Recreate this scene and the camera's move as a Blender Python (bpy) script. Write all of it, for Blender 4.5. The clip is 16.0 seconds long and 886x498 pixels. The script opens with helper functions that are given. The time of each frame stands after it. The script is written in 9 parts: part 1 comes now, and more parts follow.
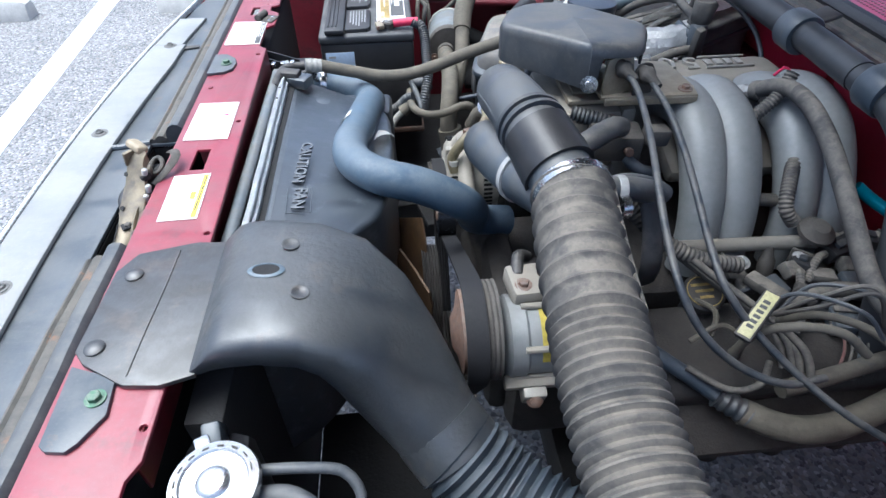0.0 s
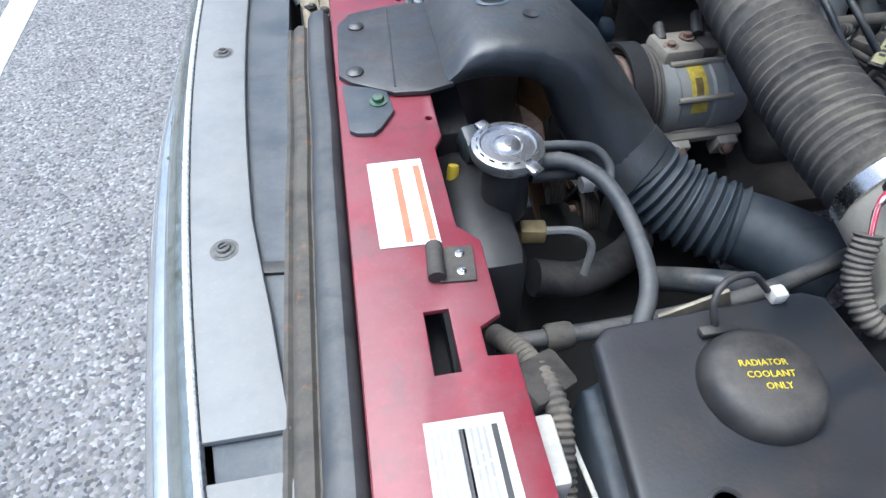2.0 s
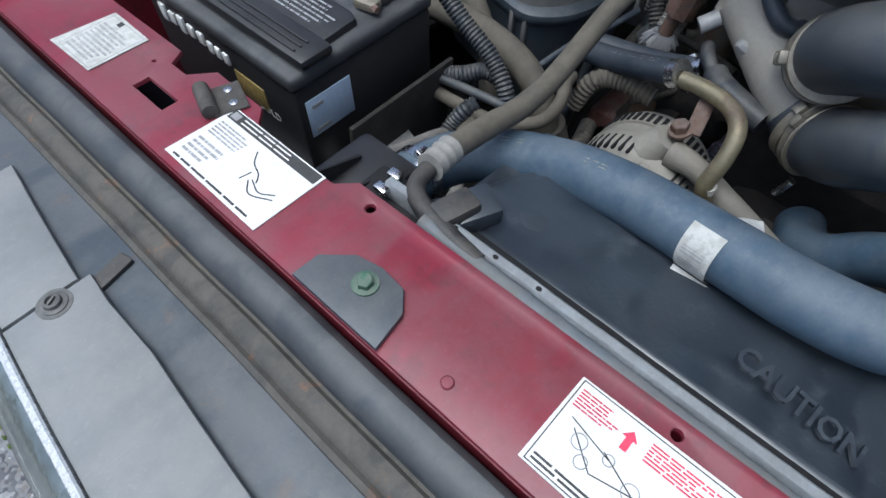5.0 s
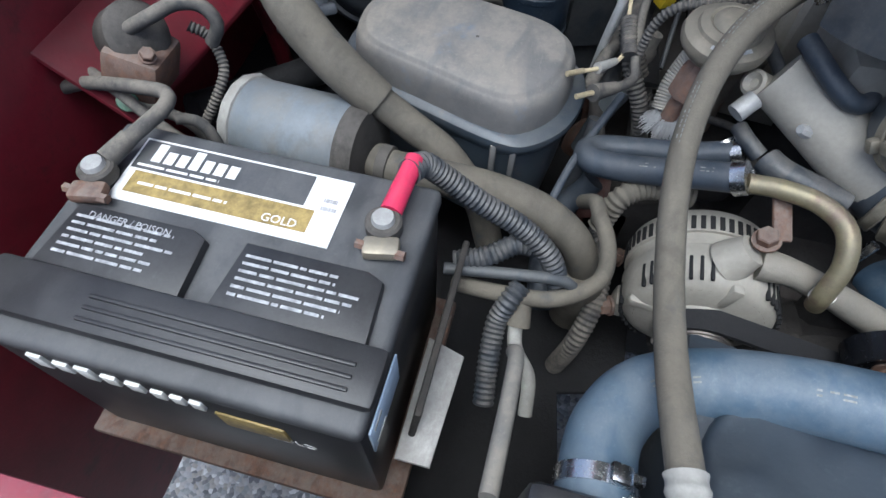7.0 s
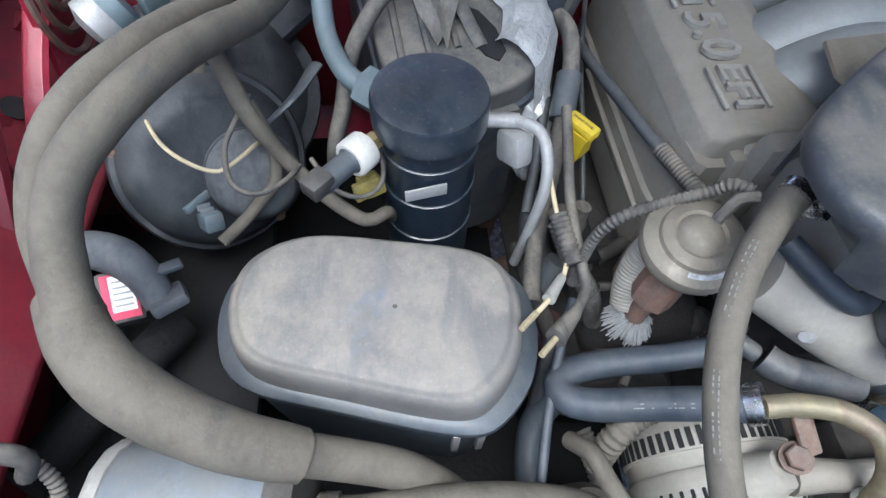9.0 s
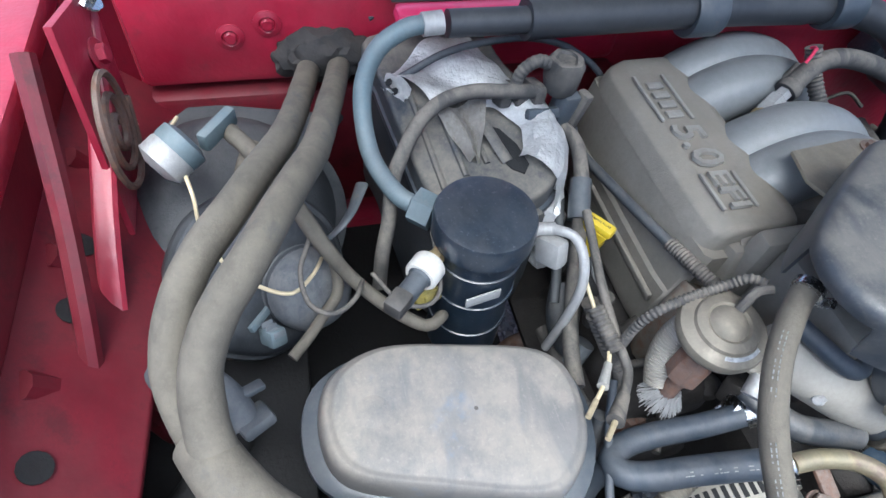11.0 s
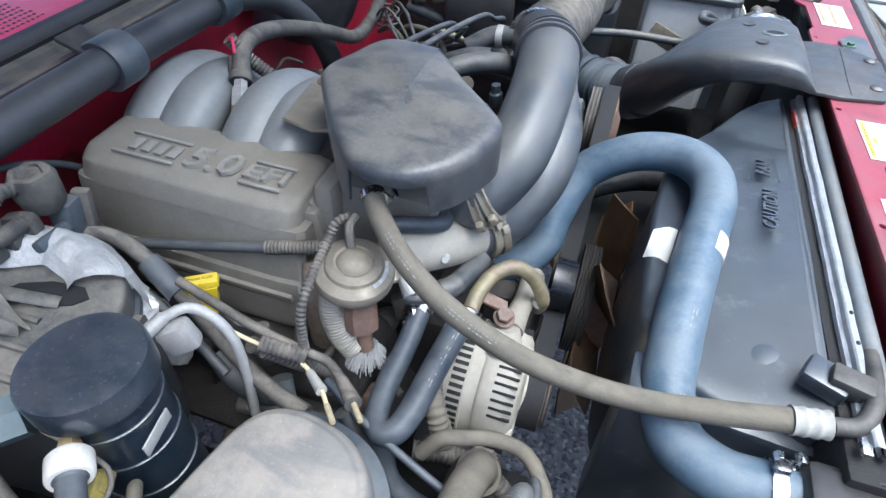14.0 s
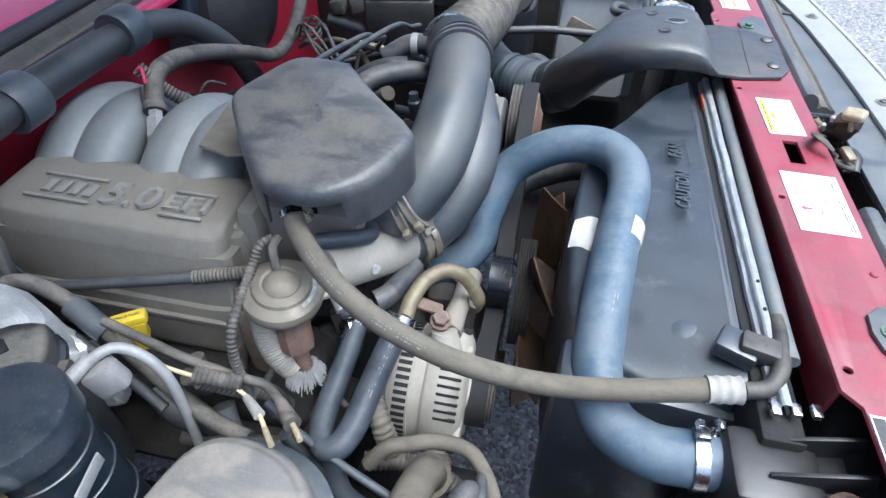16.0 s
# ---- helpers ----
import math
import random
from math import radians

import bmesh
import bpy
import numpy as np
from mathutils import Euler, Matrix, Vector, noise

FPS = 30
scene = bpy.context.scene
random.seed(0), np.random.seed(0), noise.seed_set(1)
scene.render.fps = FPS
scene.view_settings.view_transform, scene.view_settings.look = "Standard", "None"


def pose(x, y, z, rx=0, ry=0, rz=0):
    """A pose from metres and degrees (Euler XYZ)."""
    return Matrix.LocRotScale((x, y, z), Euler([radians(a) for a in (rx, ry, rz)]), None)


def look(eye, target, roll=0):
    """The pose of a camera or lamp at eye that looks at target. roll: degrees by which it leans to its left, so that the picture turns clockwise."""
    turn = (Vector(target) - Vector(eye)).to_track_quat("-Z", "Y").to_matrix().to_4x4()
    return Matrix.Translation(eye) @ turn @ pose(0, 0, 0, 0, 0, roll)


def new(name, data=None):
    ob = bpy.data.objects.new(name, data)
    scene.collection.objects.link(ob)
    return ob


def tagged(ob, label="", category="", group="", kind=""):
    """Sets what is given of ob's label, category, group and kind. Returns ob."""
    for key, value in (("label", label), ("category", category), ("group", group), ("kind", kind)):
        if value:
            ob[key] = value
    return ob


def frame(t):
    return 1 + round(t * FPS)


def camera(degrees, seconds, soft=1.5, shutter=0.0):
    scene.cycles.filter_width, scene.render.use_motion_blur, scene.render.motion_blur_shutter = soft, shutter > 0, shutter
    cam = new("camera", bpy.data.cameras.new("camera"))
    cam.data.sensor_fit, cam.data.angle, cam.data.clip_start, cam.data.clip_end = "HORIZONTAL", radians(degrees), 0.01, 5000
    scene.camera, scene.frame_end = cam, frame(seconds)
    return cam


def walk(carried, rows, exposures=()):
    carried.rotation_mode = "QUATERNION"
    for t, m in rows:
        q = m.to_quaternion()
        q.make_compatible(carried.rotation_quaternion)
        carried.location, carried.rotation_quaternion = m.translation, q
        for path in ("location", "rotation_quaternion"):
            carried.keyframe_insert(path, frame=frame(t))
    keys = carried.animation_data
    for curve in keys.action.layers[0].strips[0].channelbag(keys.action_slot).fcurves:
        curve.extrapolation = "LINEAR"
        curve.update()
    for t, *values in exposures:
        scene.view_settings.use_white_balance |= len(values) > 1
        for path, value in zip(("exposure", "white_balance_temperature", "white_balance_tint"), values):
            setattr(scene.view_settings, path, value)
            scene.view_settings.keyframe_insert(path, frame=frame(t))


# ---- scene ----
cam = camera(75.96, 16.0)
PATH = [
    # seconds, place, turn in degrees
    (0.0, 0.2270, -0.7759, 1.3966, 47.55, 0.51, -5.37),
    (0.5, 0.2293, -0.8384, 1.3726, 45.30, 0.85, -5.04),
    (1.0, 0.2213, -0.9123, 1.3364, 44.04, 1.22, -5.52),
    (1.5, 0.1295, -0.9551, 1.3086, 41.63, 1.35, -6.63),
    (2.0, -0.0399, -0.9480, 1.3140, 40.61, 1.05, -9.75),
    (2.5, -0.0904, -0.8341, 1.3233, 39.49, 1.41, -14.59),
    (3.0, -0.1334, -0.6386, 1.3183, 38.43, 2.18, -19.49),
    (3.5, -0.1873, -0.4519, 1.3111, 37.03, 3.00, -24.36),
    (4.0, -0.2217, -0.2977, 1.3274, 35.61, 2.75, -34.41),
    (4.5, -0.1737, -0.1355, 1.3033, 34.74, 0.38, -41.34),
    (5.0, -0.1341, -0.0204, 1.2930, 33.78, 0.04, -47.49),
    (5.2, -0.1328, 0.0365, 1.2952, 33.26, -0.83, -49.75),
    (7.5, 0.0917, 0.3503, 1.2858, 31.87, -0.95, -84.62),
    (8.0, 0.1795, 0.3877, 1.3055, 31.48, -1.61, -93.17),
    (8.5, 0.2362, 0.3789, 1.2949, 31.49, -1.83, -95.53),
    (9.0, 0.2909, 0.3824, 1.3157, 31.38, -2.01, -96.24),
    (11.3, 0.3207, 0.5117, 1.3816, 39.11, -6.43, -107.23),
    (11.5, 0.3165, 0.5165, 1.3758, 40.08, -7.06, -112.08),
    (12.0, 0.3390, 0.4918, 1.3652, 41.84, -6.84, -121.50),
    (12.5, 0.3410, 0.4812, 1.3702, 43.04, -6.25, -128.67),
    (13.0, 0.3544, 0.5123, 1.3759, 44.23, -4.11, -142.27),
    (13.5, 0.3302, 0.5083, 1.3767, 44.78, -3.29, -154.49),
    (14.0, 0.3022, 0.4929, 1.3672, 45.46, -2.02, -161.26),
    (14.5, 0.2757, 0.4994, 1.3645, 45.65, -0.87, -165.97),
    (15.0, 0.2601, 0.5048, 1.3605, 45.69, -0.01, -168.76),
    (15.5, 0.2667, 0.5128, 1.3586, 45.92, -0.00, -170.12),
    (16.0, 0.2659, 0.4859, 1.3797, 45.78, -0.42, -168.05),
]
EXPOSURES = [(0.0, 1.4, 5500, 3), (1.0, 1.38, 5500, 3), (1.5, 1.45, 5500, 3), (2.0, 1.0, 5500, 3), (3.0, 0.50, 5500, 3), (4.0, 0.13, 5500, 3), (4.5, 0.07, 5500, 3), (5.0, 0.18, 5500, 3), (7.5, 0.9, 5500, 3), (9.0, 1.3, 5500, 3), (12.5, 1.58, 5500, 3), (13.5, 1.62, 5500, 3), (16.0, 1.47, 5500, 3)]
walk(cam, [(t, pose(*p)) for t, *p in PATH], EXPOSURES)

# ---- world and light ----
world = bpy.data.worlds.new("sky")
scene.world = world
world.use_nodes = True
wn = world.node_tree.nodes
sky = wn.new("ShaderNodeTexSky")
sky.sky_type = 'NISHITA'
sky.sun_disc = False
sky.sun_elevation, sky.sun_rotation = radians(76), radians(-70)
sky.air_density, sky.dust_density, sky.ozone_density = 0.6, 6.0, 0.6
world.node_tree.links.new(sky.outputs[0], wn["Background"].inputs[0])
wn["Background"].inputs[1].default_value = 0.15
sun = new("sun", bpy.data.lights.new("sun", 'SUN'))
sun.data.energy, sun.data.angle, sun.data.color = 1.5, radians(55), (1.0, 0.985, 0.96)
sun.matrix_world = look((-1.0, 0.4, 5.9), (0.2, 0.0, 0.9))


# ---- materials ----
def mat(name, color, rough=0.6, metal=0.0, var=0.25, size=0.03, dust=0.0, dust_color=(0.253, 0.236, 0.213),
        bump=0.12, grain=0.002, coat=0.0, coat_rough=0.3, spots=None, spot_amount=0.0, spot_size=0.02):
    """A surface with colour variation at two scales, dust that lies on it and fine relief; sizes in metres."""
    m = bpy.data.materials.new(name)
    m.use_nodes = True
    nt = m.node_tree
    N, L = nt.nodes, nt.links.new
    b = N["Principled BSDF"]
    tc = N.new("ShaderNodeTexCoord")

    def noise_tex(s, detail=4.0, rough_=0.6):
        n = N.new("ShaderNodeTexNoise")
        n.inputs["Scale"].default_value, n.inputs["Detail"].default_value, n.inputs["Roughness"].default_value = 1.0 / s, detail, rough_
        L(tc.outputs["Object"], n.inputs["Vector"])
        return n.outputs["Fac"]

    def ramp(fac, lo, hi):
        r = N.new("ShaderNodeMapRange")
        r.inputs["From Min"].default_value, r.inputs["From Max"].default_value = lo, hi
        L(fac, r.inputs["Value"])
        return r.outputs["Result"]

    def mix(fac, a, c):
        x = N.new("ShaderNodeMix")
        x.data_type = 'RGBA'
        for socket, v in (("A", a), ("B", c)):
            s = [i for i in x.inputs if i.name == socket and i.type == 'RGBA'][0]
            if isinstance(v, tuple):
                s.default_value = (*v, 1)
            else:
                L(v, s)
        if isinstance(fac, float):
            x.inputs["Factor"].default_value = fac
        else:
            L(fac, x.inputs["Factor"])
        return [o for o in x.outputs if o.type == 'RGBA'][0]

    def times(a, k):
        x = N.new("ShaderNodeMath")
        x.operation = 'MULTIPLY'
        L(a, x.inputs[0])
        if isinstance(k, float):
            x.inputs[1].default_value = k
        else:
            L(k, x.inputs[1])
        return x.outputs[0]

    big, fine = noise_tex(size), noise_tex(size / 7, 3.0)
    lo = tuple(c * (1 - var) for c in color)
    hi = tuple(min(1, c * (1 + var)) for c in color)
    col = mix(ramp(big, 0.3, 0.7), lo, hi)
    col = mix(times(ramp(fine, 0.35, 0.7), 0.35), col, tuple(c * 0.7 for c in color))
    if spots:
        col = mix(times(ramp(noise_tex(spot_size, 5.0, 0.7), 0.62 - 0.3 * spot_amount, 0.72 - 0.2 * spot_amount), 0.85), col, spots)
    rough_out = None
    if dust > 0:
        geo = N.new("ShaderNodeNewGeometry")
        sep = N.new("ShaderNodeSeparateXYZ")
        L(geo.outputs["Normal"], sep.inputs[0])
        up = ramp(sep.outputs["Z"], -0.35, 0.9)
        blot = mix(0.5, ramp(noise_tex(size * 0.8, 9.0, 0.78), 0.38, 0.56), ramp(noise_tex(size * 3, 8.0, 0.75), 0.36, 0.50))
        mp = N.new("ShaderNodeMapping")
        mp.inputs["Scale"].default_value, mp.inputs["Rotation"].default_value = (1.0, 2.2, 1.4), (0.3, 0.2, 0.7)
        L(tc.outputs["Object"], mp.inputs["Vector"])
        wipe = N.new("ShaderNodeTexNoise")
        wipe.inputs["Scale"].default_value, wipe.inputs["Detail"].default_value, wipe.inputs["Distortion"].default_value = 0.6 / size, 6.0, 0.6
        L(mp.outputs[0], wipe.inputs["Vector"])
        wiped = ramp(wipe.outputs["Fac"], 0.64, 0.52)
        wiped.node.inputs["To Min"].default_value = 0.35
        blot = times(blot, wiped)
        d = times(times(blot, up), min(1.0, dust * 1.12))
        col = mix(d, col, dust_color)
        grit = times(times(ramp(noise_tex(0.0035, 2.0), 0.6, 0.72), up), 0.16 * dust)
        col = mix(grit, col, tuple(min(1, c * 1.7) for c in dust_color))
        ms = N.new("ShaderNodeMapping")
        ms.inputs["Scale"].default_value, ms.inputs["Rotation"].default_value = (1.0, 11.0, 5.0), (0.4, 0.5, 0.5)
        L(tc.outputs["Object"], ms.inputs["Vector"])
        scuff = N.new("ShaderNodeTexNoise")
        scuff.inputs["Scale"].default_value, scuff.inputs["Detail"].default_value, scuff.inputs["Distortion"].default_value = 38.0, 4.0, 0.8
        L(ms.outputs[0], scuff.inputs["Vector"])
        col = mix(times(ramp(scuff.outputs["Fac"], 0.64, 0.74), 0.22 * dust), col, tuple(min(1, c * 1.3) for c in dust_color))
        rr = N.new("ShaderNodeMapRange")
        rr.inputs["To Min"].default_value, rr.inputs["To Max"].default_value = rough, min(0.92, rough + 0.36)
        L(d, rr.inputs["Value"])
        rough_out = rr.outputs["Result"]
    L(col, b.inputs["Base Color"])
    b.inputs["Metallic"].default_value = metal
    b.inputs["Coat Weight"].default_value = coat
    b.inputs["Coat Roughness"].default_value = coat_rough
    if coat > 0.45 and dust > 0:
        b.inputs["Coat IOR"].default_value = 1.75
        cw = N.new("ShaderNodeMapRange")
        cw.inputs["To Min"].default_value, cw.inputs["To Max"].default_value = coat, coat * 0.35
        L(d, cw.inputs["Value"])
        L(cw.outputs["Result"], b.inputs["Coat Weight"])
    if rough_out:
        L(rough_out, b.inputs["Roughness"])
    else:
        r = N.new("ShaderNodeMapRange")
        r.inputs["To Min"].default_value, r.inputs["To Max"].default_value = max(0.02, rough - 0.12), min(1, rough + 0.12)
        L(fine, r.inputs["Value"])
        L(r.outputs["Result"], b.inputs["Roughness"])
    if bump > 0:
        bp = N.new("ShaderNodeBump")
        bp.inputs["Strength"].default_value, bp.inputs["Distance"].default_value = bump, grain
        L(noise_tex(grain, 3.0), bp.inputs["Height"])
        L(bp.outputs["Normal"], b.inputs["Normal"])
    return m


def aggregate(name, tones, size):
    """Asphalt whose pale chippings are told apart one by one."""
    m = bpy.data.materials.new(name)
    m.use_nodes = True
    nt = m.node_tree
    N, L = nt.nodes, nt.links.new
    b = N["Principled BSDF"]
    tc = N.new("ShaderNodeTexCoord")
    v = N.new("ShaderNodeTexVoronoi")
    v.inputs["Scale"].default_value = 1 / size
    L(tc.outputs["Object"], v.inputs["Vector"])
    r = N.new("ShaderNodeValToRGB")
    r.color_ramp.interpolation = 'LINEAR'
    r.color_ramp.elements[0].position, r.color_ramp.elements[0].color = 0.0, (*tones[0], 1)
    r.color_ramp.elements[1].position, r.color_ramp.elements[1].color = 1.0, (*tones[-1], 1)
    for i, t in enumerate(tones[1:-1], 1):
        e = r.color_ramp.elements.new(i / (len(tones) - 1))
        e.color = (*t, 1)
    s = N.new("ShaderNodeSeparateColor")
    L(v.outputs["Color"], s.inputs[0])
    L(s.outputs[0], r.inputs[0])
    big = N.new("ShaderNodeTexNoise")
    big.inputs["Scale"].default_value = 3.0
    L(tc.outputs["Object"], big.inputs["Vector"])
    mul = N.new("ShaderNodeMix")
    mul.data_type, mul.blend_type = 'RGBA', 'MULTIPLY'
    mul.inputs["Factor"].default_value = 0.35
    cs = [i for i in mul.inputs if i.type == 'RGBA']
    L(r.outputs[0], cs[0])
    L(big.outputs["Fac"], cs[1])
    L([o for o in mul.outputs if o.type == 'RGBA'][0], b.inputs["Base Color"])
    b.inputs["Roughness"].default_value = 0.85
    bp = N.new("ShaderNodeBump")
    bp.inputs["Strength"].default_value, bp.inputs["Distance"].default_value = 0.6, size * 0.5
    bp.invert = True
    L(v.outputs["Distance"], bp.inputs["Height"])
    L(bp.outputs["Normal"], b.inputs["Normal"])
    return m


M_ASPHALT = aggregate("asphalt", [(0.085, 0.087, 0.094), (0.16, 0.163, 0.17), (0.26, 0.265, 0.275), (0.21, 0.195, 0.18), (0.42, 0.425, 0.43)], 0.009)
M_LINE = mat("line_paint", (0.78, 0.78, 0.76), 0.7, var=0.1, size=0.05, bump=0.5, grain=0.006)
M_CONCRETE = mat("concrete", (0.5, 0.49, 0.46), 0.85, var=0.15, size=0.06, bump=0.4, grain=0.004)
M_RED = mat("red_paint", (0.215, 0.011, 0.030), 0.38, var=0.2, size=0.07, dust=0.45, dust_color=(0.20, 0.095, 0.105), bump=0.03, grain=0.004, coat=0.3, spots=(0.12, 0.022, 0.030), spot_amount=0.25, spot_size=0.04)
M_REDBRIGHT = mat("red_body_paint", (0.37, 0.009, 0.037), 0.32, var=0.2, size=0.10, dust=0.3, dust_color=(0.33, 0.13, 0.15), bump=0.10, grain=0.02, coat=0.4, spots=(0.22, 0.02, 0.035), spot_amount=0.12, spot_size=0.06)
# Darker copy of the body red; shade in the bay is in its colour.
M_REDSHADE = mat("red_paint_shaded_dusty", (0.13, 0.006, 0.015), 0.42, var=0.3, size=0.05, dust=0.25, dust_color=(0.10, 0.045, 0.045), bump=0.06, grain=0.004, spots=(0.06, 0.006, 0.010), spot_amount=0.3, spot_size=0.05)
# Cleaner outer red; the brighter, pinker tone stands in for reflected sky.
M_COWL = mat("red_outer_paint_sky_pink", (0.60, 0.014, 0.10), 0.3, var=0.1, size=0.10, dust=0.25, dust_color=(0.55, 0.20, 0.28), bump=0.05, grain=0.01, coat=0.6, coat_rough=0.2)
M_SHIELD = mat("dark_shield_plastic", (0.036, 0.049, 0.064), 0.4, var=0.28, size=0.06, dust=0.5, dust_color=(0.15, 0.152, 0.15), bump=0.06, grain=0.003, coat=0.25, spots=(0.10, 0.07, 0.05), spot_amount=0.05, spot_size=0.03)
M_PAD = mat("grey_plastic_trim", (0.20, 0.21, 0.215), 0.45, var=0.1, size=0.08, dust=0.5, dust_color=(0.30, 0.295, 0.285), bump=0.05, grain=0.002)
M_STAIN = mat("dirt_stain", (0.13, 0.128, 0.122), 0.6, var=0.3, size=0.006, bump=0.1)
M_SEAL = mat("seal_rubber", (0.045, 0.052, 0.062), 0.42, var=0.2, size=0.03, dust=0.5, dust_color=(0.15, 0.148, 0.14), bump=0.08, grain=0.002)
M_SEALDIRT = mat("dirty_seal_flange", (0.06, 0.058, 0.054), 0.75, var=0.35, size=0.03, dust=0.6, dust_color=(0.135, 0.122, 0.102), bump=0.2, grain=0.003, spots=(0.26, 0.11, 0.045), spot_amount=0.12, spot_size=0.035)
M_DUCT = mat("black_duct_plastic", (0.011, 0.016, 0.023), 0.45, var=0.5, size=0.05, dust=0.7, dust_color=(0.047, 0.049, 0.050), bump=0.22, grain=0.006, coat=0.85, coat_rough=0.44, spots=(0.056, 0.044, 0.034), spot_amount=0.3, spot_size=0.05)
M_PLATE = mat("dusty_black_plate", (0.009, 0.011, 0.014), 0.45, var=0.5, size=0.035, dust=0.6, dust_color=(0.036, 0.034, 0.031), bump=0.16, grain=0.005, coat=0.8, coat_rough=0.42, spots=(0.068, 0.045, 0.031), spot_amount=0.3, spot_size=0.04)
M_SHROUD = mat("shroud_plastic", (0.010, 0.016, 0.026), 0.36, var=0.5, size=0.045, dust=0.55, dust_color=(0.056, 0.069, 0.083), bump=0.10, grain=0.004, coat=1.0, coat_rough=0.38, spots=(0.085, 0.097, 0.11), spot_amount=0.18, spot_size=0.03)
M_BLACK = mat("black_plastic", (0.02, 0.021, 0.024), 0.45, var=0.25, size=0.04, dust=0.45, dust_color=(0.15, 0.135, 0.115), bump=0.06, grain=0.002)
M_GLOSSBLACK = mat("clean_black_plastic", (0.012, 0.013, 0.016), 0.35, var=0.2, size=0.04, dust=0.15, dust_color=(0.12, 0.11, 0.10), bump=0.05, grain=0.002)
# Near-black for black parts, and for shade in gaps, wells and holes.
M_VOID = mat("black_metal_and_gap_shade", (0.008, 0.008, 0.009), 0.8, var=0.3, size=0.05, dust=0.06, dust_color=(0.05, 0.047, 0.042), bump=0.2, grain=0.005)
M_RUBBER = mat("dusty_rubber", (0.042, 0.042, 0.043), 0.7, var=0.25, size=0.03, dust=0.85, dust_color=(0.20, 0.178, 0.148), bump=0.12, grain=0.002)
M_RUBBERDK = mat("black_rubber", (0.022, 0.030, 0.042), 0.36, var=0.3, size=0.03, dust=0.55, dust_color=(0.175, 0.162, 0.142), bump=0.08, grain=0.002)
M_TAN = mat("tan_foam_hose", (0.095, 0.085, 0.068), 0.8, var=0.3, size=0.03, dust=0.65, dust_color=(0.17, 0.15, 0.116), bump=0.25, grain=0.002, spots=(0.048, 0.053, 0.060), spot_amount=0.16, spot_size=0.04)
M_BLUEHOSE = mat("blue_rubber_hose", (0.05, 0.090, 0.138), 0.42, var=0.18, size=0.035, dust=0.6, dust_color=(0.165, 0.19, 0.212), bump=0.08, grain=0.0015)
M_BLUEDARK = mat("dark_blue_hose", (0.03, 0.042, 0.06), 0.45, var=0.25, size=0.03, dust=0.35, dust_color=(0.15, 0.15, 0.15), bump=0.06, grain=0.002)
M_ALU = mat("cast_aluminium_dusty", (0.25, 0.232, 0.2), 0.6, metal=0.15, var=0.15, size=0.04, dust=0.5, dust_color=(0.26, 0.23, 0.185), bump=0.25, grain=0.002)
M_ALUSTAIN = mat("rust_stained_casting", (0.22, 0.19, 0.15), 0.7, metal=0.1, var=0.2, size=0.03, dust=0.4, dust_color=(0.24, 0.21, 0.165), bump=0.25, grain=0.002, spots=(0.20, 0.105, 0.06), spot_amount=0.5, spot_size=0.02)
M_ALUBRIGHT = mat("cast_aluminium", (0.23, 0.24, 0.24), 0.42, metal=0.12, var=0.15, size=0.05, dust=0.3, dust_color=(0.24, 0.23, 0.215), bump=0.15, grain=0.002)
M_DULLWHITE = mat("dirty_pale_plastic", (0.36, 0.35, 0.32), 0.55, var=0.2, size=0.015, dust=0.5, dust_color=(0.22, 0.21, 0.19), bump=0.05)
M_ALUWORN = mat("worn_aluminium", (0.36, 0.345, 0.31), 0.45, metal=0.25, var=0.15, size=0.02, dust=0.3, dust_color=(0.26, 0.235, 0.195), bump=0.12, grain=0.002)
M_ALT = mat("alternator_casting", (0.36, 0.335, 0.285), 0.6, metal=0.1, var=0.12, size=0.03, dust=0.4, dust_color=(0.314, 0.298, 0.268), bump=0.2, grain=0.0015)
M_STEEL = mat("bright_steel", (0.62, 0.62, 0.62), 0.25, metal=1.0, var=0.1, size=0.02, bump=0.04, grain=0.002)
M_CAP = mat("polished_steel_cap", (0.56, 0.56, 0.56), 0.26, metal=0.9, var=0.02, size=0.4, bump=0.0)
M_CHROME = mat("chrome", (0.75, 0.77, 0.8), 0.08, metal=1.0, var=0.05, size=0.05, bump=0.02, grain=0.004)
# The spots imitate surroundings mirrored in the chrome; the dust dulls it.
M_GRILLE = mat("dulled_chrome_mirror_blotches", (0.50, 0.54, 0.52), 0.10, metal=0.9, var=0.35, size=0.05, dust=0.28, dust_color=(0.26, 0.27, 0.22), bump=0.05, grain=0.006, spots=(0.17, 0.19, 0.12), spot_amount=0.3, spot_size=0.045)
M_ELBOW = mat("dusty_elbow_rubber", (0.027, 0.039, 0.054), 0.46, var=0.3, size=0.045, dust=0.75, dust_color=(0.125, 0.121, 0.112), bump=0.12, grain=0.003, coat=0.75, coat_rough=0.42, spots=(0.018, 0.027, 0.040), spot_amount=0.25, spot_size=0.035)
M_BELLOWS = mat("bellows_rubber", (0.024, 0.035, 0.049), 0.5, var=0.3, size=0.03, dust=0.5, dust_color=(0.085, 0.093, 0.10), bump=0.08, grain=0.002)
M_GRILLELOW = mat("weathered_chrome", (0.80, 0.82, 0.83), 0.12, metal=0.9, var=0.12, size=0.06, dust=0.15, dust_color=(0.4, 0.41, 0.40), bump=0.04, grain=0.006)
M_TRIM = mat("bright_trim", (0.64, 0.655, 0.66), 0.28, metal=0.25, var=0.1, size=0.03, bump=0.02)
